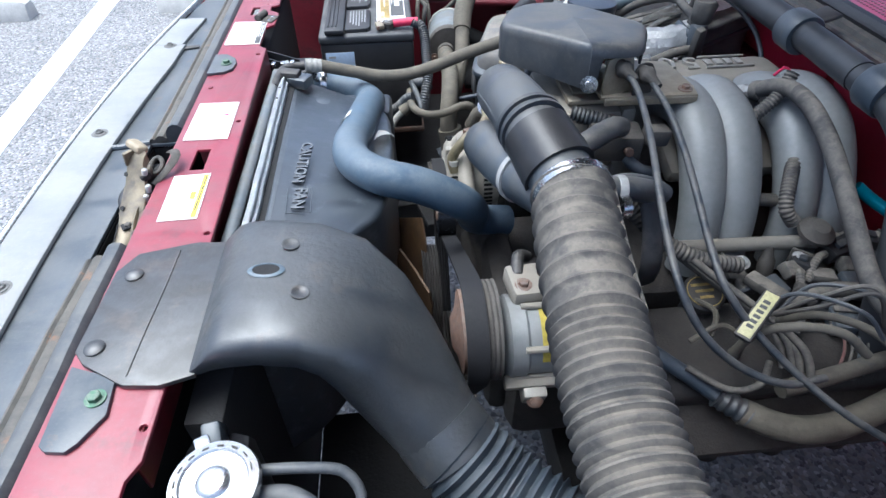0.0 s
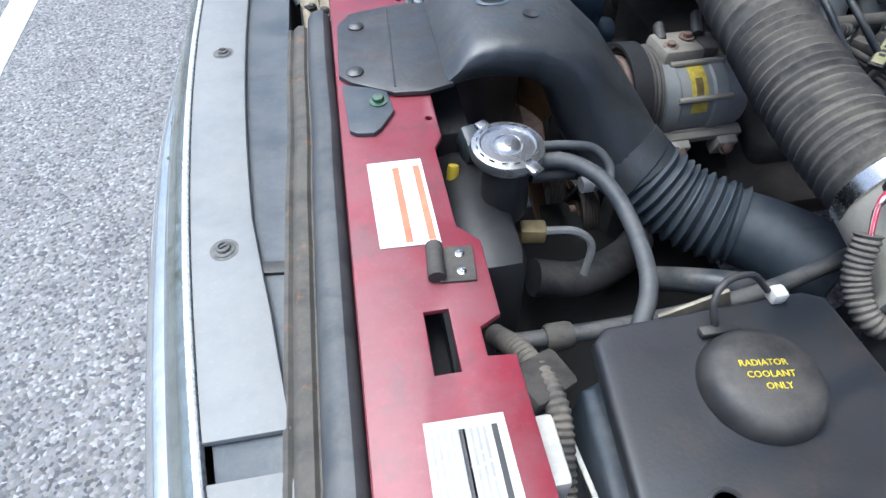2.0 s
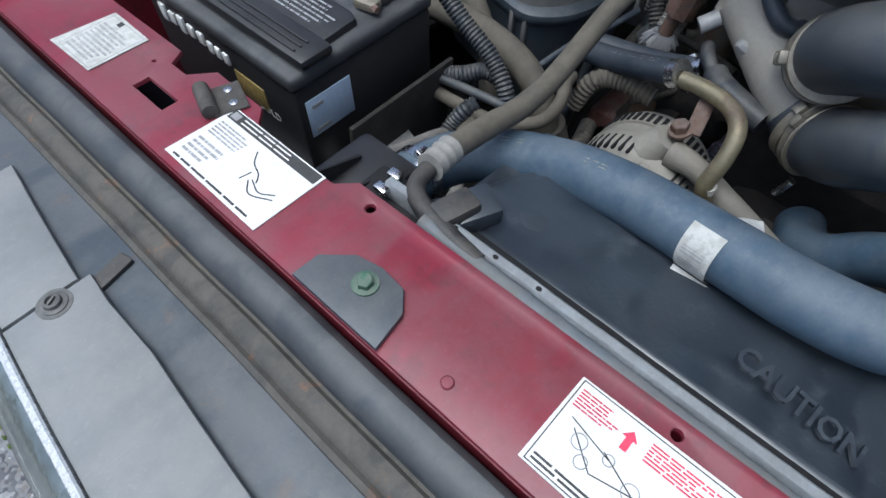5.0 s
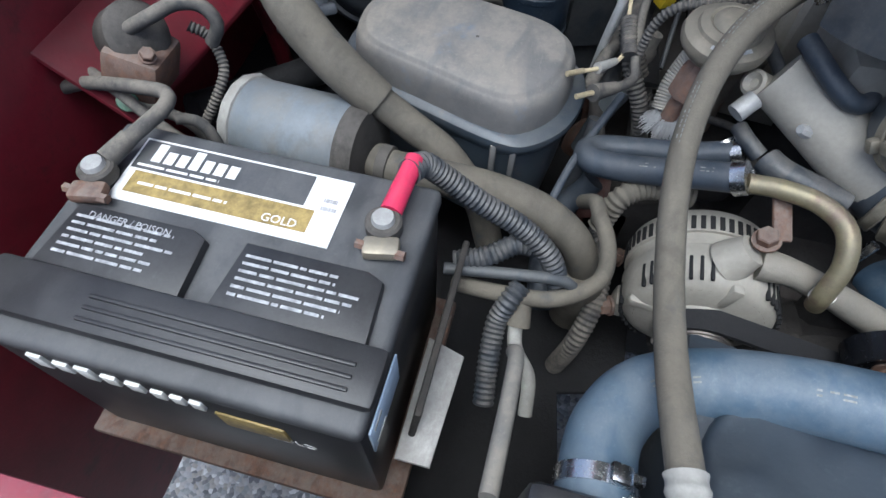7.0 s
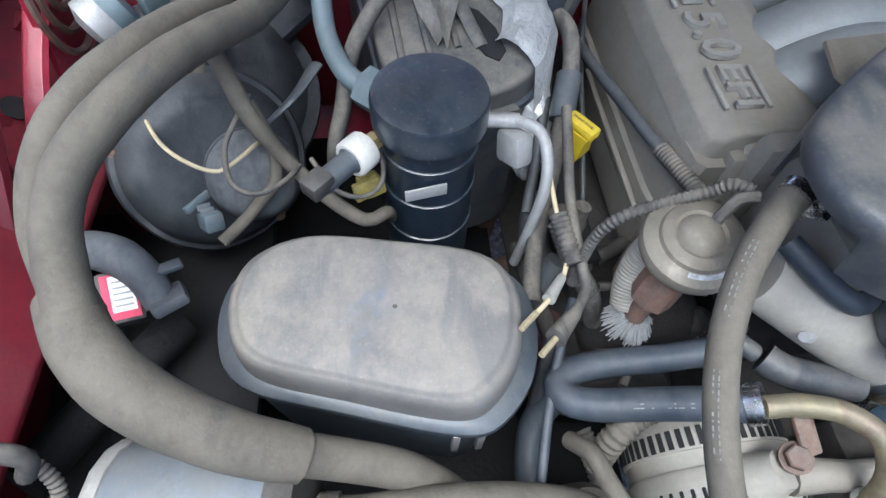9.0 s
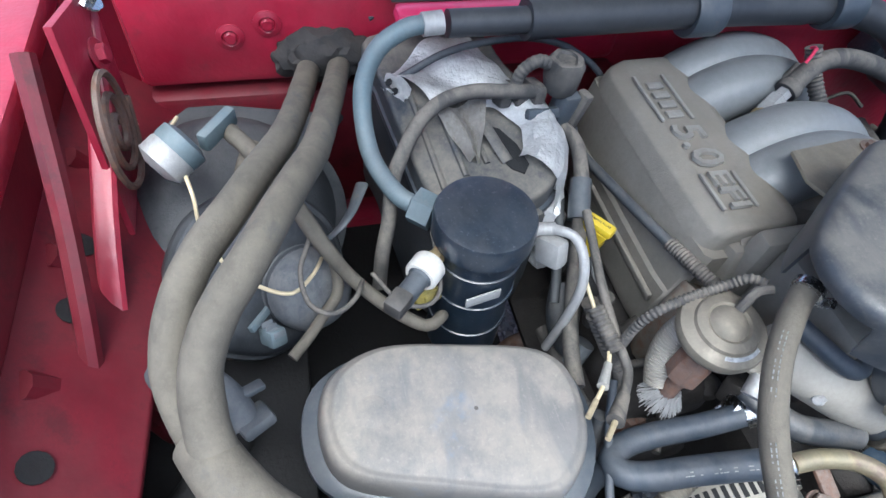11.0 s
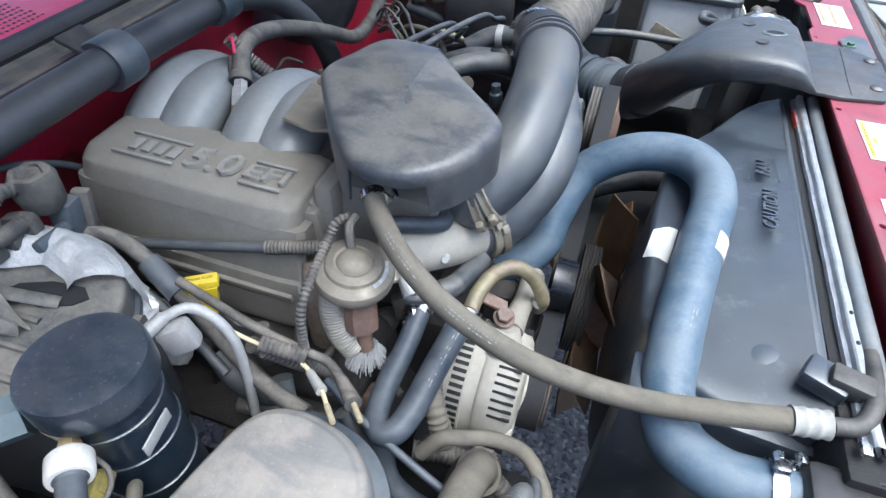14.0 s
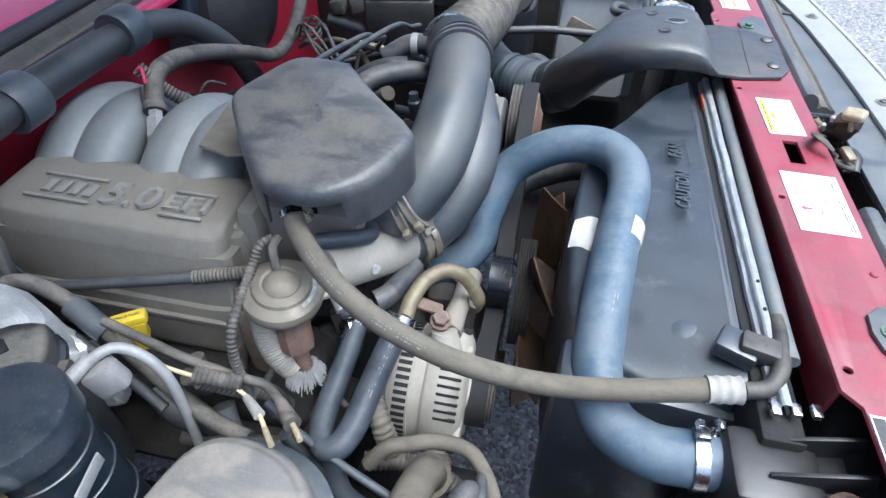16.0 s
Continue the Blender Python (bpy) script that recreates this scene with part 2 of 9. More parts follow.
M_ZINC = mat("yellow_zinc", (0.341, 0.299, 0.222), 0.45, metal=0.6, var=0.2, size=0.02, dust=0.4, bump=0.1, grain=0.002)
M_LATCHZINC = mat("aged_zinc_band", (0.30, 0.27, 0.21), 0.4, metal=0.5, var=0.3, size=0.01, dust=0.4, dust_color=(0.2, 0.18, 0.15), bump=0.06)
M_BRASS = mat("brass", (0.50, 0.38, 0.18), 0.45, metal=0.6, var=0.15, size=0.01, dust=0.3, bump=0.05)
M_PLATED = mat("dull_plated_pipe", (0.27, 0.235, 0.14), 0.42, metal=0.45, var=0.3, size=0.02, dust=0.4, dust_color=(0.2, 0.18, 0.15), bump=0.1, grain=0.002, spots=(0.17, 0.11, 0.08), spot_amount=0.4, spot_size=0.03)
M_RUST = mat("rusty_iron", (0.125, 0.068, 0.047), 0.85, var=0.35, size=0.015, dust=0.4, bump=0.35, grain=0.0015, spots=(0.17, 0.08, 0.045), spot_amount=0.5, spot_size=0.01)
M_IRON = mat("dirty_iron", (0.06, 0.054, 0.048), 0.75, metal=0.2, var=0.35, size=0.02, dust=0.5, dust_color=(0.148, 0.136, 0.121), bump=0.3, grain=0.002)
M_ENGINE = mat("grimy_engine", (0.03, 0.028, 0.027), 0.8, var=0.4, size=0.03, dust=0.3, dust_color=(0.075, 0.062, 0.05), bump=0.35, grain=0.003)
M_FOIL = mat("aluminium_foil", (0.86, 0.86, 0.85), 0.42, metal=0.3, var=0.12, size=0.02, dust=0.15, dust_color=(0.4, 0.39, 0.37), bump=0.35, grain=0.012)
M_PAPER = mat("white_label", (0.80, 0.80, 0.78), 0.6, var=0.05, size=0.02, bump=0.0, spots=(0.68, 0.66, 0.58), spot_amount=0.2, spot_size=0.02)
M_PAPEROLD = mat("weathered_label", (0.6, 0.6, 0.56), 0.7, var=0.1, size=0.01, bump=0.0, spots=(0.42, 0.42, 0.38), spot_amount=0.6, spot_size=0.008)
M_INK = mat("black_ink", (0.05, 0.05, 0.05), 0.6, bump=0.0)
M_GREYINK = mat("grey_print", (0.36, 0.36, 0.36), 0.6, bump=0.0)
M_REDINK = mat("red_ink", (0.65, 0.05, 0.11), 0.6, bump=0.0)
M_FADEDPRINT = mat("faded_print", (0.21, 0.215, 0.205), 0.6, var=0.5, size=0.003, bump=0.0)
M_FADEDPALE = mat("worn_white_print", (0.36, 0.37, 0.38), 0.6, var=0.5, size=0.006, bump=0.0)
M_ORANGE = mat("orange_ink", (0.75, 0.20, 0.11), 0.6, bump=0.0)
M_YELLOW = mat("yellow_print", (0.75, 0.60, 0.05), 0.5, bump=0.0)
M_GOLDINK = mat("gold_print", (0.30, 0.22, 0.075), 0.5, var=0.5, size=0.008, bump=0.0)
M_YELLOWPL = mat("yellow_plastic", (0.70, 0.52, 0.02), 0.4, var=0.15, size=0.02, dust=0.15, bump=0.03)
M_WHITEPL = mat("white_plastic", (0.66, 0.64, 0.58), 0.45, var=0.08, size=0.02, dust=0.3, bump=0.03)
M_CREAM = mat("cream_wire", (0.62, 0.52, 0.33), 0.5, var=0.1, bump=0.0)
M_CREAMDULL = mat("dirty_cream_plastic", (0.36, 0.30, 0.19), 0.5, var=0.2, size=0.006, bump=0.0)
M_GREEN = mat("green_bolt", (0.04, 0.14, 0.08), 0.45, metal=0.4, var=0.2, size=0.006, dust=0.5)
M_REDBOOT = mat("red_rubber_boot", (0.62, 0.02, 0.09), 0.5, var=0.15, size=0.01, bump=0.1, dust=0.1)
M_BATT = mat("battery_case", (0.016, 0.016, 0.018), 0.4, var=0.3, size=0.06, dust=0.18, dust_color=(0.12, 0.12, 0.12), bump=0.05, grain=0.002)
M_BATTTOP = mat("dusty_battery_lid", (0.045, 0.047, 0.052), 0.5, var=0.3, size=0.05, dust=0.4, dust_color=(0.15, 0.15, 0.148), bump=0.06, grain=0.002)
M_NAVY = mat("dark_blue_paint", (0.009, 0.019, 0.034), 0.28, var=0.3, size=0.03, dust=0.3, dust_color=(0.105, 0.104, 0.10), bump=0.05, coat=0.5, coat_rough=0.2, spots=(0.10, 0.11, 0.13), spot_amount=0.10, spot_size=0.004)
M_GREYCYL = mat("grey_painted_steel", (0.15, 0.175, 0.2), 0.45, var=0.2, size=0.04, dust=0.55, dust_color=(0.2, 0.19, 0.17), bump=0.05, grain=0.003, spots=(0.1, 0.1, 0.1), spot_amount=0.3, spot_size=0.05)
M_CANISTER = mat("dusty_grey_plastic", (0.13, 0.13, 0.13), 0.6, var=0.2, size=0.05, dust=0.85, dust_color=(0.262, 0.238, 0.206), bump=0.1, grain=0.002, spots=(0.11, 0.15, 0.21), spot_amount=0.08, spot_size=0.05)
M_ACTUBE = mat("blue_grey_tube", (0.13, 0.18, 0.20), 0.5, metal=0.2, var=0.15, size=0.02, dust=0.4, dust_color=(0.227, 0.237, 0.237), bump=0.1, grain=0.0015)
M_TUBE = mat("dull_aluminium_tube", (0.46, 0.46, 0.45), 0.5, metal=0.35, var=0.12, size=0.01, dust=0.4, bump=0.06)
M_EDGE = mat("worn_bright_aluminium", (0.66, 0.69, 0.72), 0.34, metal=0.3, var=0.2, size=0.02, dust=0.2, dust_color=(0.34, 0.35, 0.35), bump=0.08)
M_FAN = mat("brown_fan_plastic", (0.11, 0.058, 0.022), 0.65, var=0.4, size=0.03, dust=0.3, dust_color=(0.10, 0.085, 0.07), bump=0.1)
M_BELT = mat("ribbed_belt", (0.013, 0.013, 0.015), 0.8, var=0.2, size=0.01, bump=0.1, grain=0.0015)
M_RESERVOIR = mat("blue_black_tank", (0.013, 0.017, 0.024), 0.42, var=0.4, size=0.05, dust=0.55, dust_color=(0.040, 0.036, 0.034), bump=0.08, grain=0.003, coat=0.44, coat_rough=0.3, spots=(0.045, 0.033, 0.030), spot_amount=0.25, spot_size=0.06)
M_TANKWHITE = mat("milky_tank_plastic", (0.58, 0.60, 0.61), 0.4, var=0.08, size=0.05, dust=0.25, dust_color=(0.42, 0.41, 0.38), bump=0.04, grain=0.004)
M_BLOWER = mat("grimy_blower_plastic", (0.022, 0.027, 0.034), 0.5, var=0.4, size=0.03, dust=0.6, dust_color=(0.095, 0.098, 0.10), bump=0.14, grain=0.003, spots=(0.012, 0.014, 0.018), spot_amount=0.35, spot_size=0.03)
M_MESHGRILLE = mat("moss", (0.10, 0.14, 0.03), 0.9, var=0.4, size=0.006, bump=0.8, grain=0.003)
M_CYAN = mat("cyan_hose", (0.01, 0.24, 0.34), 0.4, var=0.1, bump=0.05)
M_REDDIRT = mat("dull_red_iron", (0.15, 0.05, 0.04), 0.7, var=0.3, size=0.02, dust=0.4, bump=0.2)
M_FLUID = mat("clouded_reservoir", (0.17, 0.18, 0.15), 0.5, var=0.15, size=0.03, dust=0.6, bump=0.05)


# ---- mesh tools ----
def V(*p):
    return Vector(p[0] if len(p) == 1 else p)


def part(name, bm, material, parent=None, label="", smooth=True, sharp=38):
    """Links a bmesh as one mesh object, under a thing or a part where one is given."""
    bmesh.ops.recalc_face_normals(bm, faces=bm.faces)
    me = bpy.data.meshes.new(name)
    bm.to_mesh(me)
    bm.free()
    me.materials.append(material)
    if smooth:
        me.polygons.foreach_set("use_smooth", [True] * len(me.polygons))
        me.set_sharp_from_angle(angle=radians(sharp))
    ob = new(name, me)
    if parent:
        attach(ob, parent)
    if label:
        ob["label"] = label
    return ob


def origin(ob):
    p = ob.location.copy()
    while ob.parent:
        ob = ob.parent
        p += ob.location
    return p


def attach(ob, parent):
    ob.parent = parent
    ob.matrix_parent_inverse = Matrix.Translation(-origin(parent)) if parent.type == 'EMPTY' else Matrix()


def thing(name, at, label, category, group="", kind=""):
    """An empty at the base of a thing, which parents its parts."""
    ob = new(name)
    ob.empty_display_size = 0.02
    ob.location = at
    return tagged(ob, label, category, group, kind)


def basis(o, z, x=(1, 0, 0)):
    """A pose at o whose z axis points along z."""
    z = V(z).normalized()
    x = V(x)
    x = x - z * x.dot(z)
    if x.length < 1e-4:
        x = V(0, 1, 0) - z * z.y
    x.normalize()
    y = z.cross(x)
    return Matrix.Translation(V(o)) @ Matrix((x, y, z)).transposed().to_4x4()


def spline(pts, step=0.006):
    """Points at even steps along a smooth curve through pts; with each, the parameter (index of control point)."""
    P = [V(p[:3]) for p in pts]
    if len(P) == 2:
        n = max(2, int((P[1] - P[0]).length / step))
        return [(P[0].lerp(P[1], i / n), i / n) for i in range(n + 1)]
    P = [P[0] * 2 - P[1]] + P + [P[-1] * 2 - P[-2]]
    out = []
    for i in range(1, len(P) - 2):
        a, b, c, d = P[i - 1:i + 3]
        n = max(2, int((c - b).length / step))
        for k in range(n):
            t = k / n
            q = 0.5 * ((2 * b) + (c - a) * t + (2 * a - 5 * b + 4 * c - d) * t * t + (3 * b - a - 3 * c + d) * t ** 3)
            out.append((q, i - 1 + t))
    out.append((P[-2], len(P) - 3))
    return out


def sweep(pts, r, seg=14, step=0.006, rib=None, bm=None, wobble=0.0, flat=1.0):
    """A round tube along pts. r: radius, or one per point. rib: (pitch, height, sharpness) of rings along it."""
    bm = bm or bmesh.new()
    if rib:
        step = rib[0] / (6 if rib[2] < 3 else 10)
    S = spline(pts, step)
    n = len(S)
    nrm = None
    rings, run = [], 0.0
    for i, (p, u) in enumerate(S):
        t = (S[min(i + 1, n - 1)][0] - S[max(i - 1, 0)][0]).normalized()
        if nrm is None:
            nrm = V(0, 0, 1) - t * t.z
            if nrm.length < 0.1:
                nrm = V(1, 0, 0) - t * t.x
        nrm = (nrm - t * nrm.dot(t)).normalized()
        side = t.cross(nrm)
        if i:
            run += (p - S[i - 1][0]).length
        if isinstance(r, (list, tuple)):
            k = min(int(u), len(r) - 2)
            rad = r[k] + (r[k + 1] - r[k]) * (u - k)
        else:
            rad = r
        if rib:
            rad += rib[1] * (0.5 + 0.5 * math.cos(2 * math.pi * run / rib[0])) ** rib[2]
        if wobble:
            rad *= 1 + wobble * noise.noise(p * 45)
        rings.append([bm.verts.new(p + (nrm * math.sin(a) * flat + side * math.cos(a)) * rad)
                      for a in (2 * math.pi * k / seg for k in range(seg))])
    for A, B in zip(rings, rings[1:]):
        for k in range(seg):
            bm.faces.new((A[k], A[(k + 1) % seg], B[(k + 1) % seg], B[k]))
    bm.faces.new(rings[0])
    bm.faces.new(rings[-1])
    return bm


def lathe(profile, o, z=(0, 0, 1), seg=32, x=(1, 0, 0), bm=None, oval=1.0):
    """A turned body: profile of (radius, height) along the axis z from o."""
    bm = bm or bmesh.new()
    m = basis(o, z, x)
    rings = []
    for r, h in profile:
        if r < 1e-5:
            rings.append([bm.verts.new(m @ V(0, 0, h))])
        else:
            rings.append([bm.verts.new(m @ V(r * math.cos(2 * math.pi * k / seg) * oval, r * math.sin(2 * math.pi * k / seg), h)) for k in range(seg)])
    for A, B in zip(rings, rings[1:]):
        for k in range(seg):
            q = (k + 1) % seg
            if len(A) == 1 and len(B) == 1:
                continue
            if len(A) == 1:
                bm.faces.new((A[0], B[q], B[k]))
            elif len(B) == 1:
                bm.faces.new((A[k], A[q], B[0]))
            else:
                bm.faces.new((A[k], A[q], B[q], B[k]))
    for R in (rings[0], rings[-1]):
        if len(R) > 1:
            bm.faces.new(R)
    return bm


def box(o, size, bevel=0.003, rot=None, bm=None, seg=2):
    """A box about o with rounded edges; rot: degrees (x, y, z) or a matrix."""
    m = rot if isinstance(rot, Matrix) else pose(0, 0, 0, *(rot or (0, 0, 0)))
    b = bmesh.new()
    bmesh.ops.create_cube(b, size=1, matrix=Matrix.Diagonal((*size, 1)))
    if bevel:
        bmesh.ops.bevel(b, geom=b.edges[:], offset=min(bevel, min(size) * 0.45), segments=seg, affect='EDGES', profile=0.5)
    b.transform(Matrix.Translation(V(o)) @ m)
    if bm is None:
        return b
    me = bpy.data.meshes.new("t")
    b.to_mesh(me)
    b.free()
    bm.from_mesh(me)
    bpy.data.meshes.remove(me)
    return bm


def slab(outline, z0, z1, bevel=0.002, holes=(), seg=2, m=None, top=None):
    """A plate with the given outline (x, y) between two heights, with holes through it. m: a pose to lay it by. top: height as a function of x, y."""
    bm = bmesh.new()
    edges = []
    for loop in (outline, *holes):
        vs = [bm.verts.new((p[0], p[1], z1)) for p in loop]
        edges += [bm.edges.new((vs[i], vs[(i + 1) % len(vs)])) for i in range(len(vs))]
    if holes:
        bmesh.ops.triangle_fill(bm, use_beauty=True, use_dissolve=False, edges=edges)
    else:
        bmesh.ops.contextual_create(bm, geom=edges)
    ext = bmesh.ops.extrude_face_region(bm, geom=bm.faces[:])
    for v in [g for g in ext["geom"] if isinstance(g, bmesh.types.BMVert)]:
        v.co.z = z0
    bmesh.ops.recalc_face_normals(bm, faces=bm.faces)
    if bevel:
        es = [e for e in bm.edges if len(e.link_faces) == 2 and e.calc_face_angle(0) > 0.6 and all(v.co.z > (z0 + z1) / 2 for v in e.verts)]
        bmesh.ops.bevel(bm, geom=es, offset=bevel, segments=seg, affect='EDGES', profile=0.5)
    if top:
        for v in bm.verts:
            v.co.z += top(v.co.x, v.co.y)
    if m is not None:
        bm.transform(m)
    return bm


def extrude_profile(profile, ys, shift=None, close=False, bm=None):
    """A section (x, z) carried along y; shift(y) moves it in x and z."""
    bm = bm or bmesh.new()
    rows = []
    for y in ys:
        dx, dz = shift(y) if shift else (0, 0)
        rows.append([bm.verts.new((x + dx, y, z + dz)) for x, z in profile])
    n = len(profile)
    for A, B in zip(rows, rows[1:]):
        for k in range(n if close else n - 1):
            bm.faces.new((A[k], A[(k + 1) % n], B[(k + 1) % n], B[k]))
    if close:
        bm.faces.new(rows[0])
        bm.faces.new(rows[-1])
    return bm


def smooth_ring(pts, n=6):
    """A closed smooth outline through the given (x, y) points."""
    out, k = [], len(pts)
    for i in range(k):
        a, b, c, d = (V(*pts[(i + j - 1) % k], 0) for j in range(4))
        for q in range(n):
            t = q / n
            p = 0.5 * ((2 * b) + (c - a) * t + (2 * a - 5 * b + 4 * c - d) * t * t + (3 * b - a - 3 * c + d) * t ** 3)
            out.append((p.x, p.y))
    return out


def loft(rings, bm=None, cap=True):
    """Skin over rings of equally many points."""
    bm = bm or bmesh.new()
    R = [[bm.verts.new(p) for p in ring] for ring in rings]
    n = len(R[0])
    for A, B in zip(R, R[1:]):
        for k in range(n):
            bm.faces.new((A[k], A[(k + 1) % n], B[(k + 1) % n], B[k]))
    if cap:
        bm.faces.new(R[0])
        bm.faces.new(R[-1])
    return bm


def ring_path(o, z, r, n=24, arc=1.0, start=0.0):
    m = basis(o, z)
    return [tuple(m @ V(r * math.cos(start + 2 * math.pi * arc * k / n), r * math.sin(start + 2 * math.pi * arc * k / n), 0)) for k in range(n + 1)]


def lettering(name, text, size, m, material, parent, depth=0.0006, label="", bold=0.0):
    """Raised or printed writing in the built-in font; m lays its plane."""
    cu = bpy.data.curves.new(name, 'FONT')
    cu.body, cu.size, cu.extrude, cu.align_x, cu.align_y = text, size, depth, 'CENTER', 'CENTER'
    cu.resolution_u = 2
    cu.offset = bold
    ob = bpy.data.objects.new(name, cu)
    me = bpy.data.meshes.new_from_object(ob)
    bpy.data.objects.remove(ob)
    bpy.data.curves.remove(cu)
    me.transform(m)
    me.materials.clear()
    me.materials.append(material)
    ob = new(name, me)
    attach(ob, parent)
    if label:
        ob["label"] = label
    return ob


def hose(name, pts, r, material, label, category="hose", **k):
    return tagged(part(name, sweep(pts, r, **k), material), label, category)


def print_along(pts, r, u0, u1, n, face, parent, material, size=(0.006, 0.0016), name="plain_print"):
    """A row of small plain bars printed along a hose, on the side that looks towards face."""
    S = spline(pts, 0.004)
    bm = bmesh.new()
    for k in range(n):
        if k % 5 == 3:
            continue
        u = u0 + (u1 - u0) * k / n
        i = min(range(1, len(S) - 1), key=lambda j: abs(S[j][1] - u))
        p, t = S[i][0], (S[i + 1][0] - S[i - 1][0]).normalized()
        f = V(face) - t * V(face).dot(t)
        f.normalize()
        s = t.cross(f)
        L_ = size[0] * (0.6 + 0.4 * (k % 3))
        for a in (-1, 1):
            if a > 0 and k % 2:
                continue
            q = [p + f * (r * 1.0 + 0.0006) + t * x + s * (y + 0.0016 * a) for x, y in ((-L_ / 2, -size[1] / 2), (L_ / 2, -size[1] / 2), (L_ / 2, size[1] / 2), (-L_ / 2, size[1] / 2))]
            bm.faces.new([bm.verts.new(x) for x in q])
    return part(name, bm, material, parent, "pale plain print")


def clamp(o, z, r, label="steel worm-drive hose clamp", width=0.011, screw=0.0, parent=None, group="hose clamps"):
    """A worm-drive clamp round a hose: band, screw housing and screw."""
    c = parent and part("band", lathe([(r - 0.001, -width / 2), (r + 0.0012, -width / 2), (r + 0.0012, width / 2), (r - 0.001, width / 2)], o, z, 28), M_STEEL, parent, "steel clamp band")
    top = c if parent else thing("hose_clamp", o, label, "clamp", group)
    if not parent:
        part("band", lathe([(r - 0.001, -width / 2), (r + 0.0012, -width / 2), (r + 0.0012, width / 2), (r - 0.001, width / 2)], o, z, 28), M_STEEL, top)
    m = basis(o, z)
    d = m.to_3x3() @ V(math.cos(screw), math.sin(screw), 0)
    t = m.to_3x3() @ V(-math.sin(screw), math.cos(screw), 0)
    p = V(o) + d * (r + 0.004)
    if not parent:
        part("screw_housing", box(p, (0.008, 0.014, width * 1.1), 0.002, basis((0, 0, 0), V(z), d)), M_STEEL, top)
        part("screw", lathe([(0, 0), (0.0042, 0.0005), (0.0045, 0.003), (0.0045, 0.008), (0, 0.008)], p + t * 0.006, t, 6), M_STEEL, top)
    return top


def bolt(o, z, r, material, parent=None, label="", h=None, washer=1.7):
    h = h or r * 1.1
    bm = lathe([(r * washer, 0), (r * washer, h * 0.22), (r * 1.05, h * 0.25)], o, z, 20)
    lathe([(r, h * 0.2), (r, h * 0.9), (r * 0.85, h), (0, h)], o, z, 6, bm=bm)
    return part("bolt", bm, material, parent, label)


# ---- ground ----
GROUND = 0.06
bm = bmesh.new()
for x in (-60, 60):
    for y in (-60, 60):
        bm.verts.new((x, y, GROUND))
v = list(bm.verts)
bm.faces.new((v[0], v[2], v[3], v[1]))
tagged(part("ground", bm, M_ASPHALT), "pale grey chip-sealed asphalt of a parking lot", "asphalt", kind="structure")
bm = slab([(-1.44, 0.6), (-1.57, 0.6), (-1.80, 4.6), (-1.67, 4.6)], GROUND - 0.002, GROUND + 0.004, 0.001)
tagged(part("parking_line", bm, M_LINE), "worn white painted line on grey asphalt", "road marking", kind="structure")


def wheel_stop(x, y, length):
    ring = []
    for px in (0.0, 0.03, length - 0.03, length):
        k = 0.8 if px in (0.0, length) else 1.0
        ring.append([(x + px, y + a * k, GROUND + b * k) for a, b in ((-0.08, 0), (-0.065, 0.09), (-0.045, 0.115), (0.045, 0.115), (0.065, 0.09), (0.08, 0))])
    return tagged(part("wheel_stop", loft(ring), M_CONCRETE), "pale concrete wheel stop lying on the asphalt", "wheel stop", "wheel stops")


wheel_stop(-3.9, 3.15, 1.85)
wheel_stop(-1.27, 3.2, 1.85)


# ---- front of the truck ----
def nose(y):
    """How far the front edge curves back towards its ends."""
    return 0.13 * (y + 0.12) ** 2


YS = [-1.05 + 0.05 * i for i in range(34)]
XF = -0.226
front = thing("front_panel", (-0.2, 0, 0.9), "chrome and dark plastic front end of a pickup truck", "grille")
# bright shell of the grille, falling away in front of the trim
bm = extrude_profile([(XF - 0.005, 0.9785), (XF - 0.013, 0.9745), (XF - 0.022, 0.967), (XF - 0.029, 0.955), (XF - 0.0315, 0.940), (XF - 0.027, 0.936)],
                     YS, lambda y: (nose(y), 0))
part("grille_shell", bm, M_GRILLE, front, "dulled chrome grille shell with blotches for mirrored scenery")
bm = extrude_profile([(XF - 0.0008, 0.9805), (XF - 0.0020, 0.9815), (XF - 0.0058, 0.9806), (XF - 0.0070, 0.9780), (XF - 0.0070, 0.971), (XF - 0.0008, 0.971)], YS, lambda y: (nose(y), 0), close=True)
part("trim_strip", bm, M_TRIM, front, "thin bright trim strip")
bm = extrude_profile([(XF - 0.006, 0.9355), (XF - 0.028, 0.9345), (XF - 0.034, 0.931), (XF - 0.041, 0.923), (XF - 0.045, 0.911), (XF - 0.045, 0.88), (XF - 0.042, 0.84), (XF - 0.038, 0.76)],
                     YS, lambda y: (nose(y) - 0.014 * min(1.0, max(0.0, (-0.12 - y) / 0.3)), 0))
part("lower_shell", bm, M_GRILLELOW, front, "bright chrome lower shell")
bm = extrude_profile([(XF - 0.03, 0.78), (XF - 0.052, 0.77), (XF - 0.075, 0.74), (XF - 0.088, 0.69), (XF - 0.09, 0.60), (XF - 0.075, 0.50), (XF - 0.02, 0.48)],
                     YS, lambda y: (nose(y) * 1.2, 0))
part("bumper", bm, M_CHROME, front, "bright chrome bumper")
